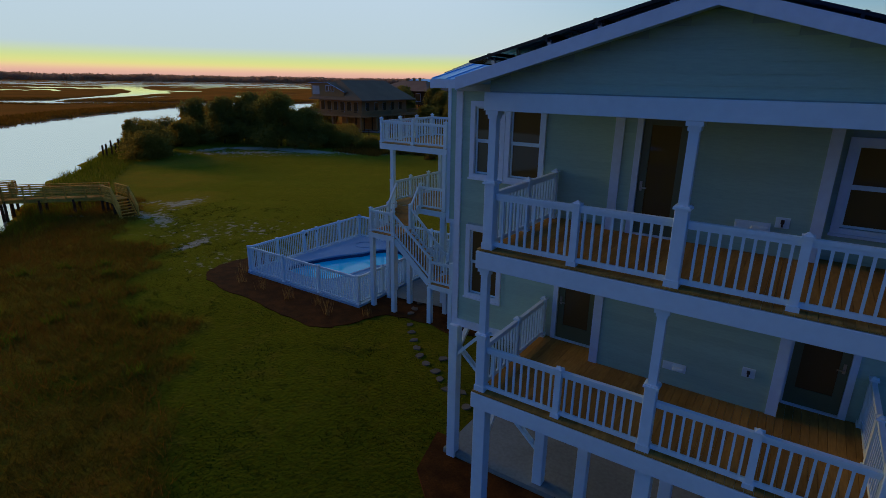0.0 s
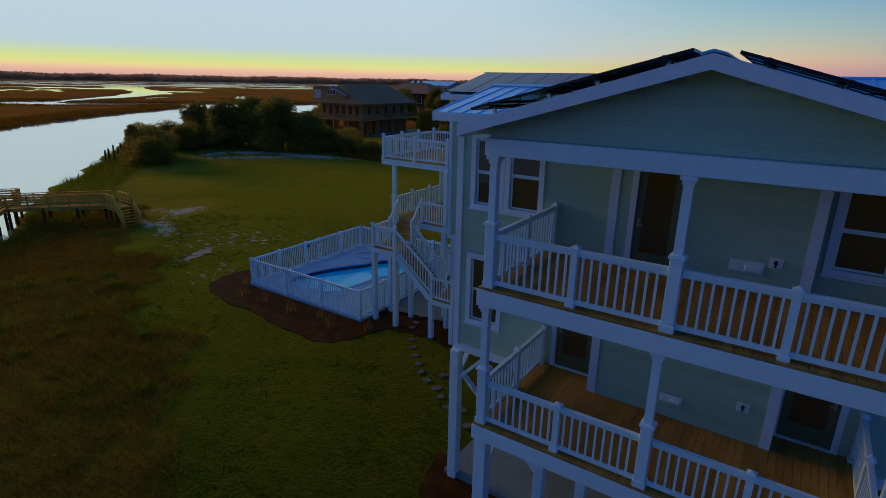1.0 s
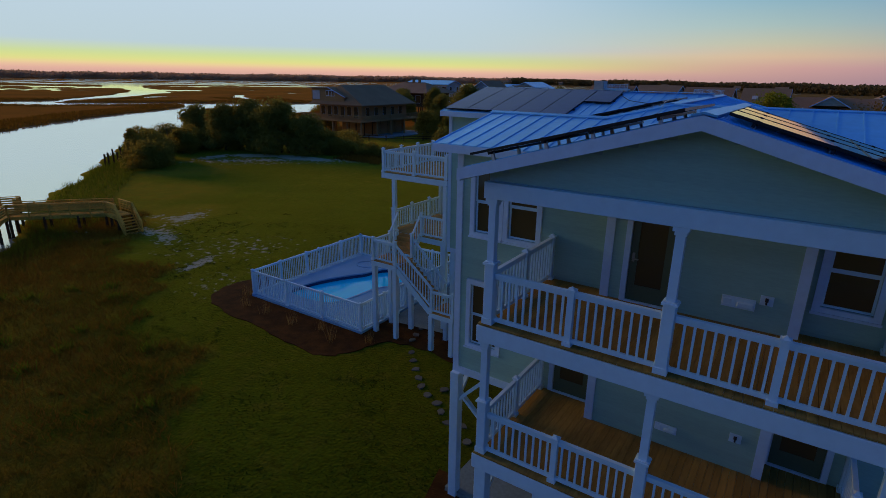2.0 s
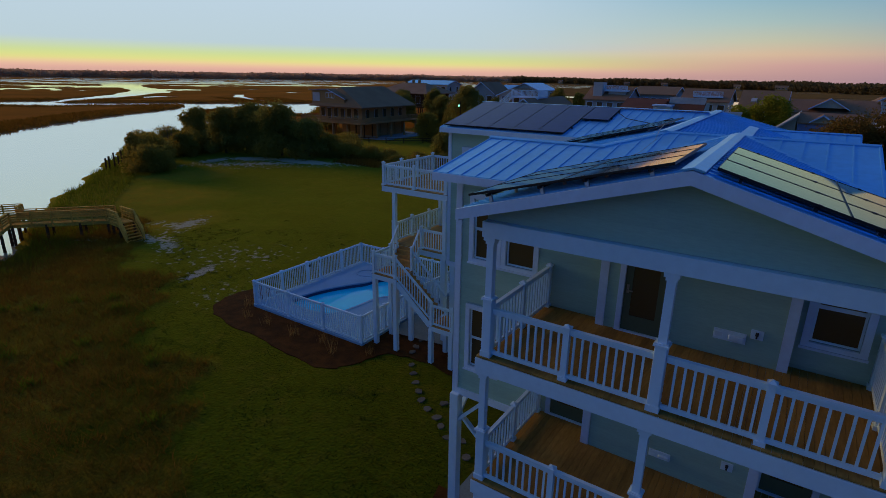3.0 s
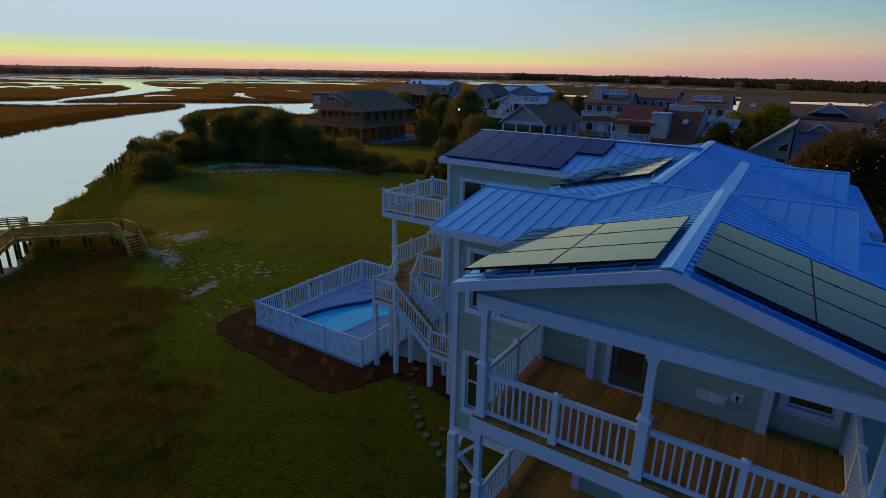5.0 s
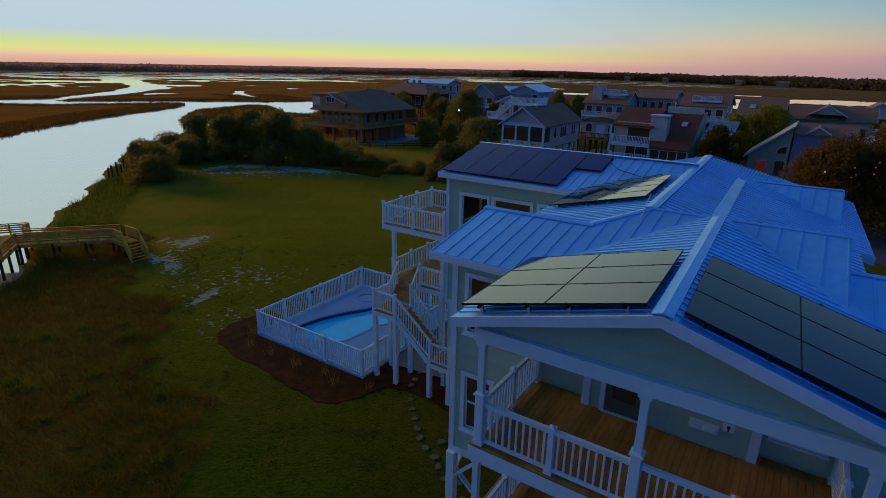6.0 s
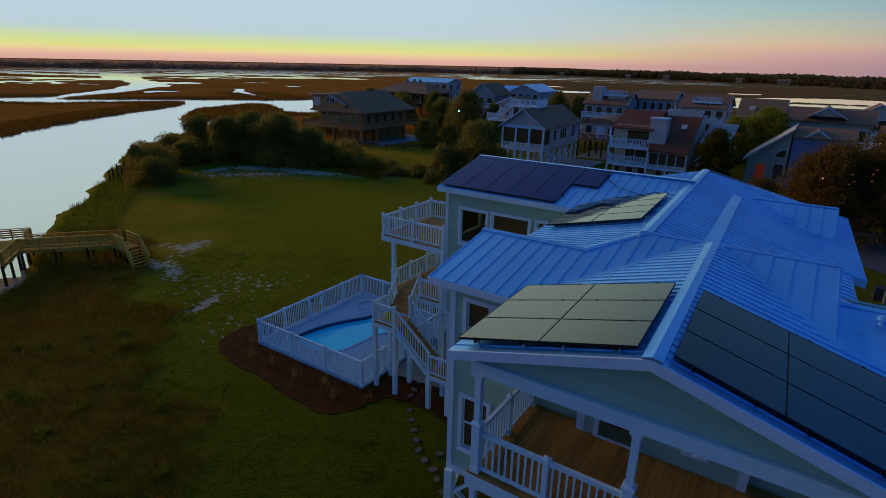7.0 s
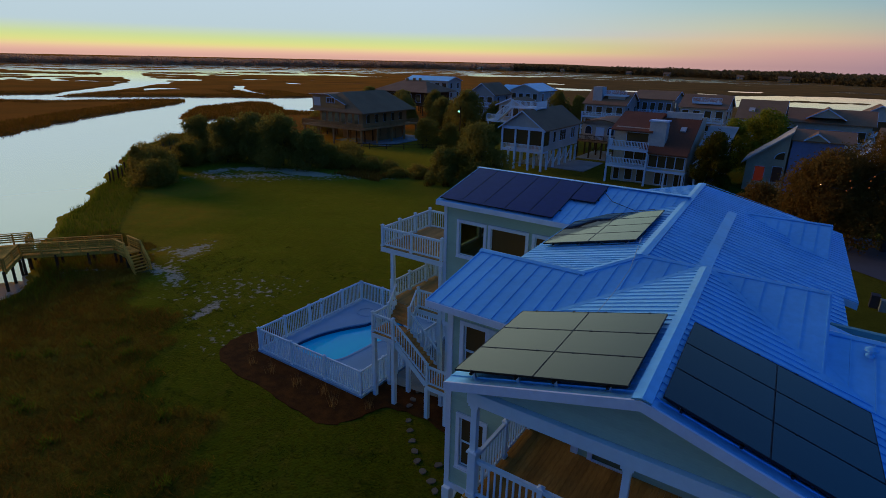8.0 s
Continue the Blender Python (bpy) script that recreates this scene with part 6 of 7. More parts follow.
def emitter(name, col, power):
    m = bpy.data.materials.new(name)
    m.use_nodes = True
    b = m.node_tree.nodes["Principled BSDF"]
    b.inputs["Base Color"].default_value = (0.02, 0.015, 0.01, 1)
    b.inputs["Emission Color"].default_value = (*col, 1)
    b.inputs["Emission Strength"].default_value = power
    return m


M_lit = emitter("lamplit_window", (1.0, 0.13, 0.025), 0.045)
M_bulb = emitter("warm_bulb", (1.0, 0.60, 0.25), 1.8)
M_amber = emitter("amber_patio_glow", (1.0, 0.22, 0.03), 0.30)
M_street = emitter("street_lamp_glow", (0.30, 1.0, 0.62), 2.0)


def lot(name, x, y, label, rz=0.0):
    t = thing(name, (x, y, 0), label, "house", "", "", rz)
    ORIGIN[t.name] = Vector((0, 0, 0))
    return t


def gable_roof(t, x0, x1, y0, y1, z, rise, axis, mat, over=0.5, wall=None, name="roof"):
    """Two slopes meeting in a ridge along the axis, with the gable ends closed."""
    xa, xb, ya, yb = x0 - over, x1 + over, y0 - over, y1 + over
    drop = rise / ((x1 - x0) / 2 if axis == "y" else (y1 - y0) / 2) * over
    r = None
    if axis == "y":
        m = (x0 + x1) / 2
        planes = [[(m, ya, z + rise), (m, yb, z + rise), (e, yb, z - drop), (e, ya, z - drop)] for e in (xa, xb)]
        ends = [[(x0, y, z), (x1, y, z), (m, y, z + rise - 0.08)] for y in (y0 + 0.02, y1 - 0.14)]
        down = (0, 1, 0)
    else:
        m = (y0 + y1) / 2
        planes = [[(xa, m, z + rise), (xb, m, z + rise), (xb, e, z - drop), (xa, e, z - drop)] for e in (ya, yb)]
        ends = [[(x, y0, z), (x, y1, z), (x, m, z + rise - 0.08)] for x in (x0 + 0.02, x1 - 0.14)]
        down = (1, 0, 0)
    for p in planes:
        r = part(name, slab(p, 0.16), mat, t)
    for e in ends:
        part("gable_end", slab(e, 0.12, down), wall or M_trim, t)
    if axis == "y":
        for s in (xa, xb):
            part("barge_board", slab([((x0 + x1) / 2, ya - 0.03, z + rise), (s, ya - 0.03, z - drop), (s, ya - 0.03, z - drop - 0.22), ((x0 + x1) / 2, ya - 0.03, z + rise - 0.22)], 0.03, (0, 1, 0)), M_trim, t)
    else:
        for s in (ya, yb):
            part("barge_board", slab([(xb + 0.03, (y0 + y1) / 2, z + rise), (xb + 0.03, s, z - drop), (xb + 0.03, s, z - drop - 0.22), (xb + 0.03, (y0 + y1) / 2, z + rise - 0.22)], 0.03, (-1, 0, 0)), M_trim, t)
    return r


def hip_roof(t, x0, x1, y0, y1, z, rise, inset, axis, mat):
    if axis == "y":
        m = (x0 + x1) / 2
        a, b = (m, y0 + inset, z + rise), (m, y1 - inset, z + rise)
    else:
        m = (y0 + y1) / 2
        a, b = (x0 + inset, m, z + rise), (x1 - inset, m, z + rise)
    c = [(x0, y0, z), (x1, y0, z), (x1, y1, z), (x0, y1, z)]
    bm = bmesh.new()
    vs = [bm.verts.new(p) for p in c + [a, b]] + [bm.verts.new((p[0], p[1], z - 0.18)) for p in c]
    faces = ((0, 1, 4), (1, 2, 5, 4), (2, 3, 5), (3, 0, 4, 5)) if axis == "y" else ((0, 1, 5, 4), (1, 2, 5), (2, 3, 4, 5), (3, 0, 4))
    for f in faces + ((0, 6, 7, 1), (1, 7, 8, 2), (2, 8, 9, 3), (3, 9, 6, 0), (9, 8, 7, 6)):
        bm.faces.new([vs[i] for i in f])
    return part("roof", bm, mat, t)


def pane_front(t, x0, x1, y, z0, z1, frame=0.10, mat=None, mull=1):
    w = part("window", new_box(x0 - frame, x1 + frame, y - 0.05, y - 0.005, z0 - frame, z1 + frame), M_trim, t)
    s = (x1 - x0) / mull
    for k in range(mull):
        part("pane", new_box(x0 + s * k + (0.07 if k else 0), x0 + s * (k + 1) - (0.07 if k < mull - 1 else 0), y - 0.065, y - 0.051, z0, z1), mat or M_glass, w)
    return w


def pane_side(t, x, y0, y1, z0, z1, frame=0.10, mat=None, mull=1):
    w = part("window", new_box(x + 0.005, x + 0.05, y0 - frame, y1 + frame, z0 - frame, z1 + frame), M_trim, t)
    s = (y1 - y0) / mull
    for k in range(mull):
        part("pane", new_box(x + 0.051, x + 0.065, y0 + s * k + (0.07 if k else 0), y0 + s * (k + 1) - (0.07 if k < mull - 1 else 0), z0, z1), mat or M_glass, w)
    return w


def far_rail(t, p, q, h=1.0, mat=None, gap=0.22, solid=False):
    """A railing seen from afar: two rails and close pickets in one mesh."""
    p, q = Vector(p), Vector(q)
    bm = bmesh.new()
    beam(bm, p + Vector((0, 0, h)), q + Vector((0, 0, h)), 0.10, 0.09)
    beam(bm, p + Vector((0, 0, 0.12)), q + Vector((0, 0, 0.12)), 0.07, 0.09)
    n = max(2, int((q - p).length / gap))
    for i in range(n + 1):
        c = p.lerp(q, i / n)
        w = 0.06 if i % 8 == 0 else 0.035
        beam(bm, c + Vector((0, 0, 0.05)), c + Vector((0, 0, h)), w * 2, w * 2, (1, 0, 0))
    return part("railing", bm, mat or M_white, t)


def stilts(t, pts, z, mat, w=0.16, z0=-0.2):
    for x, y in pts:
        part("stilt", new_box(x - w, x + w, y - w, y + w, z0, z), mat, t)


# brown cedar house with a wrap-round deck
t = lot("cedar_house", -85.8, 95.5, "brown cedar house on pilings with grey hipped roof and deck")
part("wall", new_box(-6.3, 6.3, -7.6, 7.6, 3.5, 6.7), M_cedar, t)
hip_roof(t, -7.9, 7.9, -9.2, 9.2, 6.6, 3.95, 2.0, "y", M_shingle)
part("deck", new_box(-9.4, 8.4, -10.4, 9.4, 3.2, 3.48), M_cedar, t)
far_rail(t, (-9.3, -10.3, 3.48), (8.3, -10.3, 3.48), 1.0, M_cedar, 0.3)
far_rail(t, (8.3, -10.3, 3.48), (8.3, 9.3, 3.48), 1.0, M_cedar, 0.3)
far_rail(t, (-9.3, -10.3, 3.48), (-9.3, 9.3, 3.48), 1.0, M_cedar, 0.3)
for k in range(6):
    pane_front(t, -5.7 + k * 1.95, -4.6 + k * 1.95, -7.6, 3.9 if k % 2 else 4.3, 6.1, 0.02)
for k in range(5):
    pane_side(t, 6.3, -6.4 + k * 2.8, -5.4 + k * 2.8, 4.3, 6.0, 0.02)
stilts(t, [(x, y) for x in (-9.0, -4.6, 0, 4.2, 8.0) for y in (-10.0, -5.0, 0, 4.6, 9.0)], 3.2, M_cedar)
part("knee_brace", new_beam((7.6, -9.2, 2.0), (6.3, -9.2, 3.2), 0.12, 0.16, (0, 1, 0)), M_cedar, t)
part("wall", new_box(-5, 5.4, -2, 7, 0.0, 3.2), M_cedar, t)
part("dormer", slab([(-7.15, -8.9, 6.9), (2.6, -8.9, 6.9), (2.6, -8.9, 8.2), (-1.8, -8.9, 9.9), (-7.15, -8.9, 9.8)], 7.6, (0, 1, 0)), M_cedar, t)
part("dormer_roof", slab([(-7.55, -9.3, 9.95), (-1.8, -9.3, 10.08), (-1.8, -1.2, 10.08), (-7.55, -1.2, 9.95)], 0.14), M_shingle, t)
part("dormer_roof", slab([(-1.8, -9.3, 10.08), (3.2, -9.3, 8.15), (3.2, -1.2, 8.15), (-1.8, -1.2, 10.08)], 0.14), M_shingle, t)
for p, q in (((-7.6, -9.35, 9.9), (-1.8, -9.35, 10.03)), ((-1.8, -9.35, 10.03), (3.2, -9.35, 8.1))):
    part("fascia_board", new_beam(p, q, 0.05, 0.24, (0, 1, 0)), M_trim, t)
pane_front(t, -2.7, -0.4, -8.9, 8.3, 9.3, 0.10, None, 3)
# pale panel added to stand for the sky's reflection beside the dormer window
part("shutter", new_box(-6.8, -4.7, -8.96, -8.9, 7.5, 9.3), M_grey, t, "pale grey panel standing for reflected sky")
part("parking_pad", new_box(-3.0, 11.5, -6.5, 11.0, -0.05, 0.07), M_concrete, t)
for k in range(7):
    part("lattice_post", new_box(5.2, 5.4, -8.6 + k * 2.6, -8.4 + k * 2.6, 0.0, 3.2), M_piling, t)

# white house on stilts with a screened porch
t = lot("stilt_house", -40.2, 84, "white two-storey house on tall white stilts with a screened gable porch")
part("wall", new_box(-3.9, 3.9, 2.6, 16.0, 3.2, 7.2), M_grey, t)
gable_roof(t, -3.9, 3.9, 0.0, 16.0, 7.2, 2.7, "y", M_brownroof, 0.5, M_grey)
part("porch_floor", new_box(-3.9, 3.9, 0, 2.6, 3.0, 3.3), M_trim, t)
part("porch_beam", new_box(-3.9, 3.9, 0.0, 0.3, 6.7, 7.2), M_trim, t)
for x in (-3.75, -1.25, 1.25, 3.75):
    part("porch_post", new_box(x - 0.16, x + 0.16, 0.0, 0.3, 3.3, 6.7), M_white, t)
part("porch_side_wall", new_box(3.7, 3.9, 0.3, 2.6, 3.3, 4.2), M_grey, t)
part("screen", new_box(3.78, 3.82, 0.3, 2.6, 4.2, 6.9), M_glass, t)
for a in (-3.6, -1.1, 1.4):
    part("screen", new_box(a, a + 2.2, 0.16, 0.19, 4.3, 6.7), M_glass, t)
    far_rail(t, (a, 0.1, 3.3), (a + 2.2, 0.1, 3.3), 0.95)
for y, n in ((4.2, 1), (7.0, 3), (12.2, 2)):
    pane_side(t, 3.9, y, y + n * 0.85, 4.6, 6.3, 0.1, None, n)
stilts(t, [(x, y) for x in (-3.7, -1.3, 1.3, 3.7) for y in (0.2, 2.6, 5.4, 8.2, 11, 13.6, 15.8)], 3.0, M_white)
for y in (2.6, 5.4, 8.2, 11):
    part("cross_brace", new_beam((3.7, y, 0.4), (3.7, y + 2.6, 2.9), 0.08, 0.16, (1, 0, 0)), M_white, t)
part("driveway", new_box(-3.5, 9.5, 5, 15.5, -0.05, 0.08), M_concrete, t)
part("wall", new_box(-8.4, -3.2, 7.0, 13.0, 7.0, 10.2), M_grey, t, "upper storey with a low gable")
gable_roof(t, -8.4, -3.2, 6.9, 13.0, 10.2, 1.1, "y", M_brownroof, 0.5, M_grey)
pane_front(t, -7.8, -6.3, 6.98, 8.0, 9.8)
pane_front(t, -5.9, -4.4, 6.98, 8.0, 9.8)
part("roof_deck", new_box(-4.4, 0.6, 4.0, 8.0, 9.75, 10.0), M_white, t)
for p, q in (((-4.4, 4.0, 10.0), (0.6, 4.0, 10.0)), ((0.6, 4.0, 10.0), (0.6, 8.0, 10.0)), ((-10.4, 6.2, 7.2), (-7.0, 6.2, 7.2)), ((-7.4, 4.4, 7.6), (-4.4, 4.4, 10.0))):
    far_rail(t, p, q, 1.05)
part("roof_stair", new_beam((-7.4, 4.9, 7.3), (-4.4, 4.9, 9.9), 1.0, 0.25), M_white, t)
part("side_balcony", new_box(-10.4, -3.9, 6.1, 12, 6.9, 7.2), M_white, t)
for x, y in ((-4.2, 4.2), (0.4, 4.2), (-10.2, 6.3)):
    part("deck_post", new_box(x - 0.12, x + 0.12, y - 0.12, y + 0.12, 8.0 if x > -5 else 0, 9.8 if x > -5 else 7.0), M_white, t)

# house with the long red-brown roof
t = lot("red_roof_house", -18.5, 84, "cream three-storey house with red-brown shingle roof and white balconies")
part("wall", new_box(-6.6, -1.0, 1.9, 12, 0.0, 8.4), M_cream, t)
part("wall", new_box(-1.0, 4.5, 0.6, 12, 2.4, 5.0), M_cream, t)
part("wall", new_box(-1.0, 4.5, 1.6, 12, 0.0, 2.4), M_cream, t)
part("side_wall", slab([(4.35, 0.6, 4.9), (4.35, 12, 4.9), (4.35, 12, 9.8), (4.35, 8.0, 9.8)], 0.15, (1, 0, 0)), M_cream, t)
part("roof", slab([(-2.4, 0.0, 5.1), (4.6, 0.0, 5.1), (4.6, 8.0, 10.0), (-2.4, 8.0, 10.0)], 0.2), M_redroof, t)
part("roof", slab([(-7.2, 1.0, 8.0), (-0.9, 1.0, 8.0), (-0.9, 8.0, 10.3), (-7.2, 8.0, 10.3)], 0.2), M_redroof, t)
part("roof", slab([(-7.2, 8.0, 10.3), (-0.9, 8.0, 10.3), (-0.9, 13, 8.6), (-7.2, 13, 8.6)], 0.2), M_redroof, t)
part("clerestory", new_box(-0.6, 4.5, 7.5, 8.3, 9.4, 10.6), M_grey, t)
part("chimney", new_box(-1.5, 0.9, 1.4, 3.2, 5.0, 9.5), M_grey, t)
part("chimney_cap", new_box(-1.65, 1.05, 1.25, 3.35, 9.5, 9.7), M_trim, t)
for sx in (2.6,):
    part("skylight", new_beam((sx, 4.6, 8.02), (sx, 5.5, 8.57), 0.8, 0.2), M_grey, t)
for z, x1 in ((2.75, -0.9), (5.35, -1.0)):
    part("balcony", new_box(-7.0, x1, -0.2, 1.9, z - 0.3, z), M_white, t)
    far_rail(t, (-7.0, -0.1, z), (x1, -0.1, z), 1.15)
    far_rail(t, (-7.0, -0.1, z), (-7.0, 1.9, z), 1.15)
for x in (-6.9, -1.0, 1.8, 4.4):
    part("post", new_box(x - 0.13, x + 0.13, -0.15, 0.12, 0.0, 8.0 if x < -5 else 5.0 if x < 0 else 2.5), M_white, t)
part("porch_roof", new_box(-0.95, 4.6, 0.0, 1.6, 2.35, 2.6), M_trim, t)
for x0, x1, z0, z1, yy, n in ((-4.8, -1.6, 5.6, 7.6, 1.9, 1), (-4.8, -2.0, 3.0, 4.9, 1.9, 2), (-4.4, -3.4, 0.4, 2.0, 1.9, 1), (-0.8, 4.2, 3.0, 4.7, 0.6, 4), (3.0, 4.4, 0.3, 2.0, 1.6, 2), (-1.9, -1.2, 2.9, 4.9, 1.9, 1), (-6.2, -5.4, 0.3, 2.0, 1.9, 1), (0.2, 2.0, 0.3, 2.0, 1.6, 2), (-2.6, -1.6, 0.3, 2.1, 1.9, 1)):
    pane_front(t, x0, x1, yy, z0, z1, 0.1, None, n)
part("annex_wall", new_box(5.4, 8.6, 4.5, 12, 0, 6.4), M_bluegrey, t)
gable_roof(t, 5.6, 8.6, 1.0, 6.0, 4.4, 1.2, "y", M_brownroof, 0.3, M_cream)
for x in (5.8, 8.4):
    part("post", new_box(x - 0.12, x + 0.12, 1.0, 1.24, 0, 4.4), M_white, t)
part("annex_roof", slab([(5.2, 4.0, 6.4), (9.2, 4.0, 6.4), (9.2, 12.4, 8.6), (5.2, 12.4, 8.6)], 0.18), M_bluegrey, t)
pane_front(t, 6.0, 8.0, 4.5, 2.2, 5.4, 0.1, None, 2)
part("side_balcony", new_box(5.2, 8.6, 3.4, 4.5, 1.7, 2.0), M_white, t)
far_rail(t, (5.3, 3.5, 2.0), (8.6, 3.5, 2.0), 1.0)

# low tan house with lamplit windows
t = lot("tan_house", -2.0, 92, "tan stucco house with a steep lean-to roof and lamplit windows")
part("wall", slab([(-5.0, 0, 0), (0.0, 0, 0), (0.0, 0, 8.5), (-5.0, 0, 4.5)], 10, (0, 1, 0)), M_tan, t)
part("roof", slab([(-5.6, -0.6, 4.2), (0.2, -0.6, 8.95), (0.2, 10.6, 8.95), (-5.6, 10.6, 4.2)], 0.25), M_grey, t)
pane_front(t, -3.75, -2.5, 0, 1.5, 3.65, 0.05, M_lit)
pane_front(t, -1.5, -0.3, 0, 1.6, 3.8, 0.05, M_redroof)
for nm, r0, y0, mt in (("window", 1.28, -0.05, M_trim), ("pane", 1.16, -0.065, M_glass)):
    fan = [(-0.35, y0, 4.88)] + [(-0.35 - r0 * math.cos(k * math.pi / 16), y0, 4.88 + 0.86 * r0 * math.sin(k * math.pi / 16)) for k in range(9)]
    part(nm, slab(fan, 0.04, (0, 1, 0)), mt, t)
part("wall", new_box(0.0, 11, 2.0, 11, 0, 6.4), M_tan, t)
part("upper_wall", new_box(0.24, 6.3, 0.2, 9.0, 0, 7.85), M_blueside, t, "faded blue upper wall")
gable_roof(t, 0.3, 7.4, 0.2, 9.0, 7.85, 1.15, "x", M_brownroof, 0.2, M_tan)
gable_roof(t, 1.75, 4.35, 0.1, 3.0, 8.1, 0.85, "y", M_brownroof, 0.25, M_tan)
part("dormer", new_box(1.85, 4.25, 0.12, 3.0, 7.6, 8.12), M_tan, t)
gable_roof(t, 7.4, 11.6, -1.0, 8.0, 5.8, 2.0, "y", M_grey, 0.4, M_tan)
part("wall", new_box(7.5, 11.5, -0.8, 6.0, 0, 5.8), M_tan, t)


def plain_house(name, label, x, y, w, d, z0, z1, rise, axis, wall, roof, cols=3, rows=((0.4, 0.8),), deck=0.0, lift=True, side=2):
    """A distant stilt house: walls, roof, windows row by row, a deck and its railing."""
    t = lot(name, x, y, label)
    h = w / 2
    part("wall", new_box(-h, h, 0, d, z0, z1), wall, t)
    gable_roof(t, -h, h, 0, d, z1, rise, axis, roof, 0.5, wall)
    for f0, f1 in rows:
        a, b = z0 + (z1 - z0) * f0, z0 + (z1 - z0) * f1
        for k in range(cols):
            c = -h + w * (k + 0.5) / cols
            pane_front(t, c - w / cols * 0.28, c + w / cols * 0.28, 0, a, b, 0.1)
        for k in range(side):
            c = d * (k + 0.5) / side
            pane_side(t, h, c - 0.6, c + 0.6, a, b, 0.1)
    if deck:
        for f0, f1 in rows:
            zd = z0 + (z1 - z0) * f0 - 0.5
            part("deck", new_box(-h, h, -deck, 0, zd - 0.25, zd), M_white, t)
            far_rail(t, (-h, -deck + 0.1, zd), (h, -deck + 0.1, zd), 1.0)
        for x_ in (-h + 0.15, 0, h - 0.15):
            part("deck_post", new_box(x_ - 0.12, x_ + 0.12, -deck, -deck + 0.24, -0.1, zd + 1.0), M_white, t)
    if lift:
        stilts(t, [(a, b) for a in (-h + 0.3, 0, h - 0.3) for b in (0.3, d / 2, d - 0.3)], z0, M_trim)
    return t


W1 = ((0.12, 0.38), (0.58, 0.86))
t = lot("cottage", -33.8, 105, "cream cottage with arched dark shutters and a brown timber deck")
part("wall", new_box(-3.7, 3.7, 0, 9, 2.9, 6.5), M_cream, t)
arch = [(-4.3 + 8.6 * k / 10, 6.35 + 0.85 * math.sin(math.pi * k / 10)) for k in range(11)]
part("gable_end", slab([(x * 0.86, 0.0, z) for x, z in arch], 0.12, (0, 1, 0)), M_cream, t)
for (ax, az), (bx, bz) in zip(arch, arch[1:]):
    part("roof", slab([(ax, -0.7, az + 0.16), (bx, -0.7, bz + 0.16), (bx, 9.4, bz + 0.16), (ax, 9.4, az + 0.16)], 0.16), M_brownroof, t)
for x in (-2.3, 2.1):
    for nm, r0, y0, mt in (("window", 0.72, -0.05, M_trim), ("shutter", 0.60, -0.09, M_dark)):
        fan = [(x - r0, y0, 4.5), (x + r0, y0, 4.5)] + [(x + r0 * math.cos(k * math.pi / 8), y0, 5.35 + r0 * math.sin(k * math.pi / 8)) for k in range(9)]
        part(nm, slab(fan, 0.04, (0, 1, 0)), mt, t)
pane_front(t, -0.7, 0.7, 0, 3.6, 5.7, 0.12, M_white, 2)
part("deck", new_box(-4.0, 4.0, -2.0, 0, 3.1, 3.36), M_cedar, t)
far_rail(t, (-3.9, -1.9, 3.36), (3.9, -1.9, 3.36), 1.0, M_piling)
stilts(t, [(x, y) for x in (-3.6, -1.2, 1.2, 3.6) for y in (-1.7, 2.5, 6.0, 8.7)], 3.1, M_piling, 0.13)
for s_ in (-1, 1):
    part("knee_brace", new_beam((s_ * 0.2, -1.7, 1.4), (s_ * 1.4, -1.7, 3.0), 0.10, 0.16, (0, 1, 0)), M_piling, t)
part("parking_pad", new_box(-3.4, 4.4, -3.0, 8.5, -0.05, 0.07), M_concrete, t)
plain_house("blue_roof_house", "pale house with a blue metal roof among trees", -72, 150, 9, 12, 2.5, 9.6, 1.8, "y", M_grey, M_metal, 4, W1, 1.8)
plain_house("blue_roof_house", "small pale house with a blue metal roof", -79, 153, 6, 10, 2.5, 9.0, 1.6, "x", M_grey, M_metal, 3, W1)
t = plain_house("tower_house", "grey stilt house with white roof deck tower", -41.5, 130, 9.6, 11, 2.6, 8.6, 2.6, "x", M_bluegrey, M_brownroof, 4, W1, 1.8)
part("roof_tower", new_box(-3.4, -1.2, 1.0, 4.0, 8.4, 12.2), M_grey, t)
part("roof_terrace", new_box(-1.0, 4.4, 1.5, 5.0, 10.2, 10.5), M_white, t)
far_rail(t, (-1.0, 1.5, 10.5), (4.4, 1.5, 10.5), 1.0)
part("terrace_support", new_box(0, 4, 2.0, 4.8, 8.6, 10.2), M_grey, t)
plain_house("balcony_house", "blue-grey two-storey stilt house with rows of white windows", -33, 140, 9.2, 11, 2.4, 9.8, 1.6, "x", M_bluegrey, M_shingle, 5, W1, 1.6)
t = plain_house("balcony_house", "taupe two-storey stilt house with upper terrace", -21, 135, 9.4, 11, 2.4, 8.8, 2.4, "x", M_cream, M_brownroof, 4, W1, 1.8)
part("roof_terrace", new_box(-2.5, 3.5, 0.6, 4.0, 9.4, 9.7), M_white, t)
far_rail(t, (-2.5, 0.6, 9.7), (3.5, 0.6, 9.7), 1.0)
t = plain_house("gable_house", "dark-roofed house with a white balcony and skylight", -8.6, 120, 7.2, 10, 2.4, 8.4, 3.0, "x", M_bluegrey, M_shingle, 3, W1, 1.8)
part("skylight", new_beam((-1.6, 1.4, 9.35), (-1.6, 2.4, 9.95), 1.0, 0.2), M_grey, t)
t = plain_house("long_house", "long low cream building with a dark shingle roof", 2.0, 130, 15, 9, 0.0, 7.6, 2.2, "x", M_cream, M_brownroof, 4, ((0.55, 0.8),), 0.0, False)
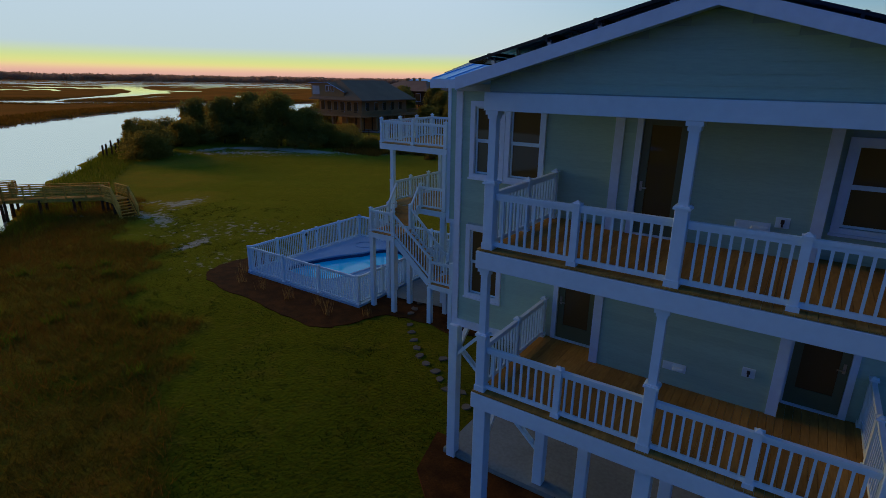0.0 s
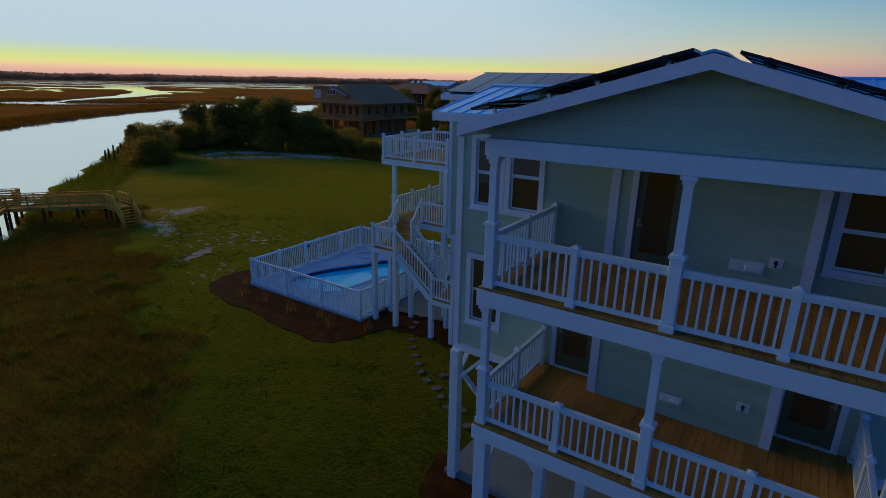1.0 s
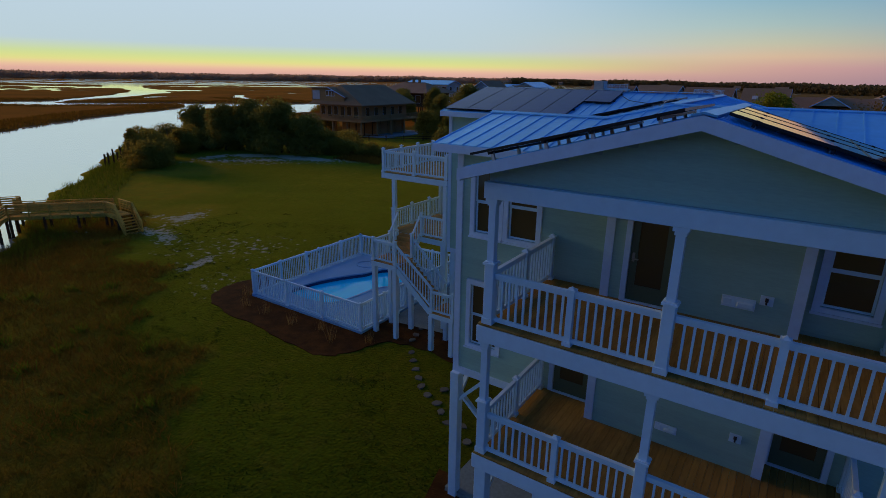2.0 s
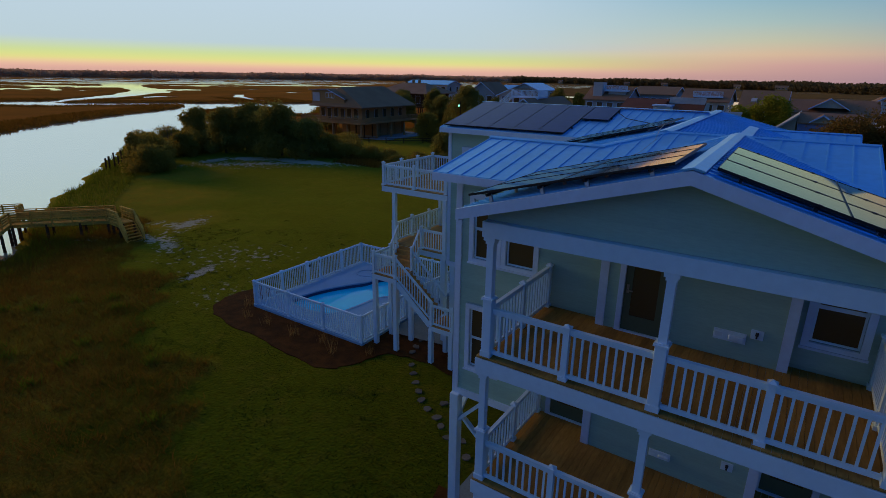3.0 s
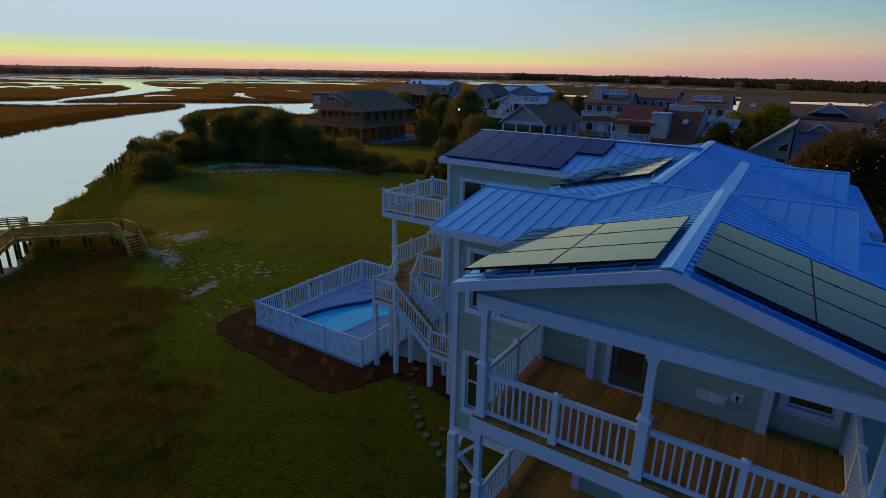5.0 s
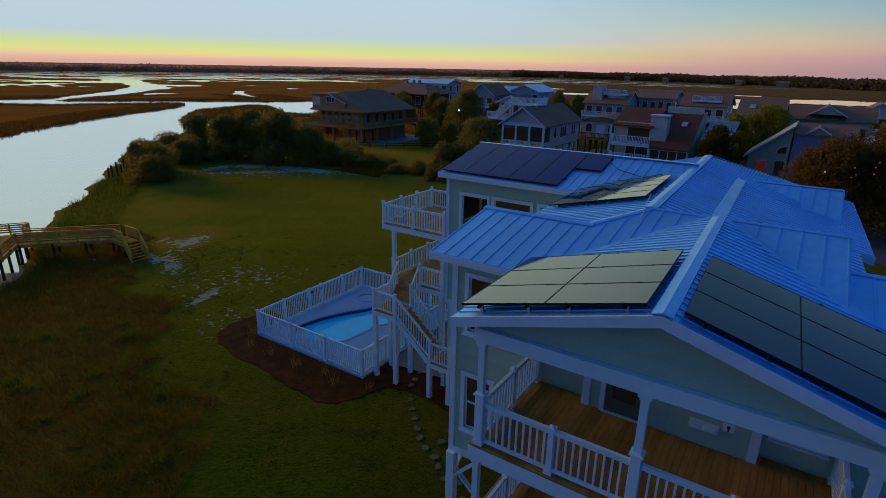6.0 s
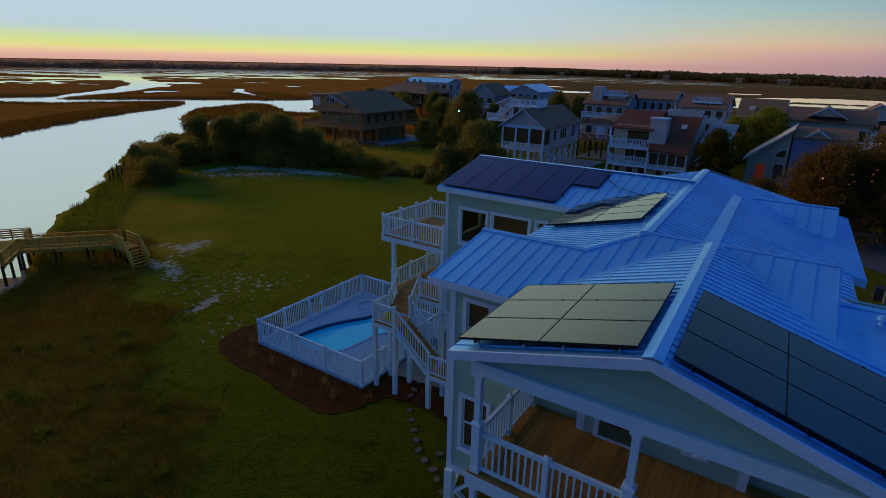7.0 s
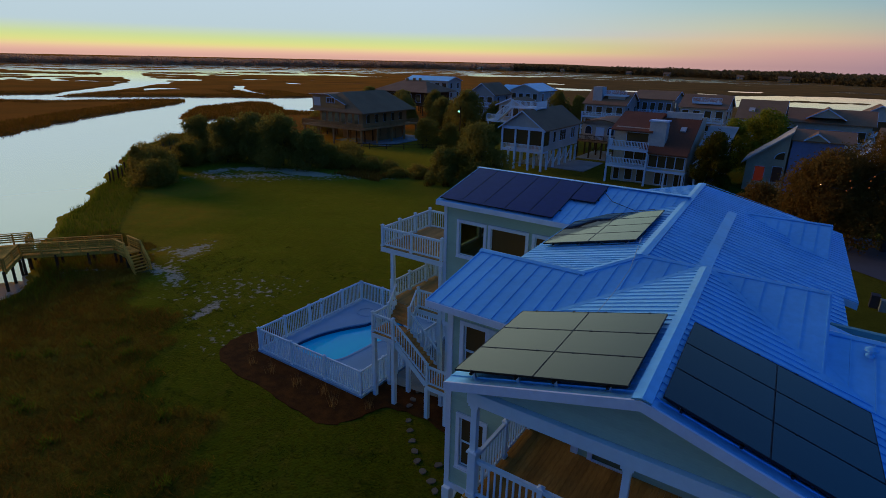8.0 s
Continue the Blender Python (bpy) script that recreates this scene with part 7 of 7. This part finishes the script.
gable_roof(t, -3.0, 3.0, -0.6, 5.0, 8.4, 1.8, "y", M_brownroof, 0.3, M_cream)
plain_house("end_house", "small blue-white house with a round-arched window", 11.6, 150, 5.4, 8, 0.0, 8.6, 1.6, "y", M_grey, M_shingle, 1, ((0.5, 0.8),), 1.4, False)
plain_house("end_house", "small grey house behind the oaks", 14, 112, 8, 8, 0.0, 6.4, 2.0, "x", M_grey, M_shingle, 3, ((0.5, 0.8),), 0.0, False)
plain_house("marsh_house", "pale long house with blue metal roof by the marsh", -136, 190, 21, 10, 2.0, 9.6, 1.4, "x", M_cream, M_metal, 6, W1, 0, True, 2)
t = lot("brown_roof_house", -114, 150, "low house with a broad brown hipped roof, walls darkened for shadow")
# shadow on the walls put in with the dark piling colour
part("wall", new_box(-13, 6.4, 0, 14, 3.0, 7.4), M_piling, t)
hip_roof(t, -15, 8.4, -2, 16, 7.3, 3.2, 7.0, "x", M_brownroof)
part("deck", new_box(-14.5, 8.0, -1.6, 0, 2.8, 3.1), M_piling, t)
for k in range(5):
    pane_front(t, -12 + k * 3.6, -10.2 + k * 3.6, 0, 4.0, 6.4, 0.08)
for k, x in enumerate((-6.5, -3.5, -1.0)):
    part("chimney", new_box(x - 0.35, x + 0.35, 6.5, 7.2, 10.3, 11.4 if k else 11.2), M_cedar, t)
stilts(t, [(x, y) for x in (-12, -6, 0, 6) for y in (-1.2, 6, 13)], 3.0, M_piling)
plain_house("gabled_house", "grey gabled house half hidden by oaks", -79.5, 138, 8, 10, 2.0, 8.8, 2.8, "y", M_bluegrey, M_brownroof, 3, W1, 1.5)
for k, (x, y, w, mt) in enumerate(((-560, 930, 14, M_grey), (-520, 960, 40, M_cream), (-380, 905, 12, M_bluegrey), (-190, 830, 16, M_cream), (-40, 760, 26, M_bluegrey), (10, 765, 20, M_grey), (-90, 780, 14, M_cream), (70, 790, 18, M_cream), (-250, 850, 14, M_cream))):
    plain_house("shore_house", "distant pale house on the far shore below the trees", x, y + 25, w * 0.5, 8, 0.3, 4.4, 2.0, "x", M_cedar, M_shingle, 4, ((0.5, 0.8),), 0, False, 1)

# road, bins and street lamp
bm = bmesh.new()
bm.faces.new([bm.verts.new(p) for p in ((-4.0, 68.0, 0.04), (6.1, 59.5, 0.04), (8.2, 57.8, 0.04), (14, 53.0, 0.04), (40, 46, 0.04), (40, 71, 0.04), (4.2, 73, 0.04))])
tagged(part("road", bm, M_asphalt), "grey asphalt lane beyond the lawn", "road", "", "structure")
t = thing("wheelie_bin", (6.9, 50.6, 0), "dark wheeled rubbish bin standing on the grass", "bin")
ORIGIN[t.name] = Vector((0, 0, 0))
bm = slab([(-0.28, -0.32, 1.0), (0.28, -0.32, 1.0), (0.28, 0.32, 1.0), (-0.28, 0.32, 1.0)], 1.0)
part("body", bm, M_dark, t)
part("lid", new_box(-0.31, 0.31, -0.36, 0.34, 1.0, 1.07, bev=0.02), M_dark, t)
t = thing("utility_box", (7.5, 50.0, 0), "pale utility box beside the bin on the lawn", "utility box")
ORIGIN[t.name] = Vector((0, 0, 0))
part("case", new_box(-0.3, 0.3, -0.25, 0.25, 0, 0.9, bev=0.03), M_concrete, t)
part("lid", new_box(-0.33, 0.33, -0.28, 0.28, 0.9, 0.96), M_concrete, t)
t = thing("street_lamp", (-63, 100.6, 0), "glowing pale green street lamp on a wooden pole", "street lamp")
ORIGIN[t.name] = Vector((0, 0, 0))
part("pole", cyl(bmesh.new(), (0, 0, -0.2), (0, 0, 8.0), 0.13, 0.10, 8), M_piling, t)
part("arm", cyl(bmesh.new(), (0, 0, 7.5), (0, -0.55, 7.5), 0.03, 0.03, 6), M_steel, t)
bm = bmesh.new()
bmesh.ops.create_icosphere(bm, subdivisions=2, radius=0.20, matrix=Matrix.Translation((0, -0.6, 7.2)))
part("globe", bm, M_street, t)
bulbs = thing("string_lights", (2, 62, 8), "warm bulbs strung in the oak, amber ones standing for patio glow", "string lights")
ORIGIN[bulbs.name] = Vector((2, 62, 8))
part("wire", cyl(cyl(bmesh.new(), (1.8, 60.0, 7.4), (3.9, 60.0, 7.1), 0.012), (3.9, 60.0, 7.1), (5.7, 60.0, 8.8), 0.012), M_dark, bulbs)
part("wire", cyl(cyl(bmesh.new(), (5.7, 60.0, 8.8), (8.0, 66.5, 9.2), 0.012), (1.8, 60.0, 7.4), (2.6, 66.0, 7.0), 0.012), M_dark, bulbs)
# amber spheres stand for patio glow through the leaves; wires added to hold them
for x, z, w in ((1.87, 7.41, 0), (3.97, 8.02, 1), (4.19, 7.42, 1), (3.88, 7.12, 1), (5.41, 8.21, 1), (5.43, 7.6, 1), (5.6, 8.64, 1)):
    bm = bmesh.new()
    bmesh.ops.create_icosphere(bm, subdivisions=1, radius=0.06 if w else 0.045, matrix=Matrix.Translation((x, 60.0, z)))
    part("bulb", bm, M_amber if w else M_bulb, bulbs)
# low rail fence by the cedar house
t = thing("rail_fence", (-70, 84, 0), "low weathered split-rail fence beside the cedar house", "fence")
pf = [(-77.5, 82.5), (-74.5, 84.2), (-71.5, 86), (-68.5, 88), (-65.5, 90.5), (-62.5, 93)]
for (ax, ay), (bx, by) in zip(pf, pf[1:]):
    part("post", new_box(ax - 0.07, ax + 0.07, ay - 0.07, ay + 0.07, -0.1, 1.1), M_piling, t)
    for z in (0.5, 0.95):
        part("rail", new_beam((ax, ay, z), (bx, by, z), 0.06, 0.12), M_piling, t)

# woods on the far shore: many small crowns in one mesh
rng2 = np.random.default_rng(3)
n = 21000
a = np.radians(rng2.uniform(-16, 84, n))
near = 1120 - 480 * np.clip((24 - np.degrees(a)) / 34, 0, 1)
r_ = near + rng2.uniform(0, 1, n) ** 1.3 * 330
hh = rng2.uniform(9.5, 13.0, n) * (1 - 0.06 * np.clip((24 - np.degrees(a)) / 34, 0, 1)) * (0.92 + 0.12 * np.sin(np.degrees(a) * 0.9) * np.sin(np.degrees(a) * 0.37 + 1))
cx, cy = -np.sin(a) * r_, np.cos(a) * r_
per = 13
wv = rng2.uniform(2.4, 5.0, n)
ball = rng2.normal(size=(n, per, 3))
ball /= np.linalg.norm(ball, axis=2)[:, :, None]
C = ball * np.stack([wv, wv, hh * 0.34], -1)[:, None, :] * rng2.uniform(0.55, 1.0, (n, per, 1)) + np.stack([cx, cy, hh * rng2.uniform(0.2, 0.68, n)], -1)[:, None, :]
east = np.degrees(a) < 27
# haze painted in: the western leaves paled, the eastern ones left dark
for pick, tones, label in ((~east, ((0.52, 0.31, 0.17), (0.66, 0.40, 0.22)), "brown line of woods on the far shore, haze put into the leaf colour"), (east, ((0.13, 0.095, 0.036), (0.22, 0.145, 0.055)), "dark green line of woods behind the tidal lagoon")):
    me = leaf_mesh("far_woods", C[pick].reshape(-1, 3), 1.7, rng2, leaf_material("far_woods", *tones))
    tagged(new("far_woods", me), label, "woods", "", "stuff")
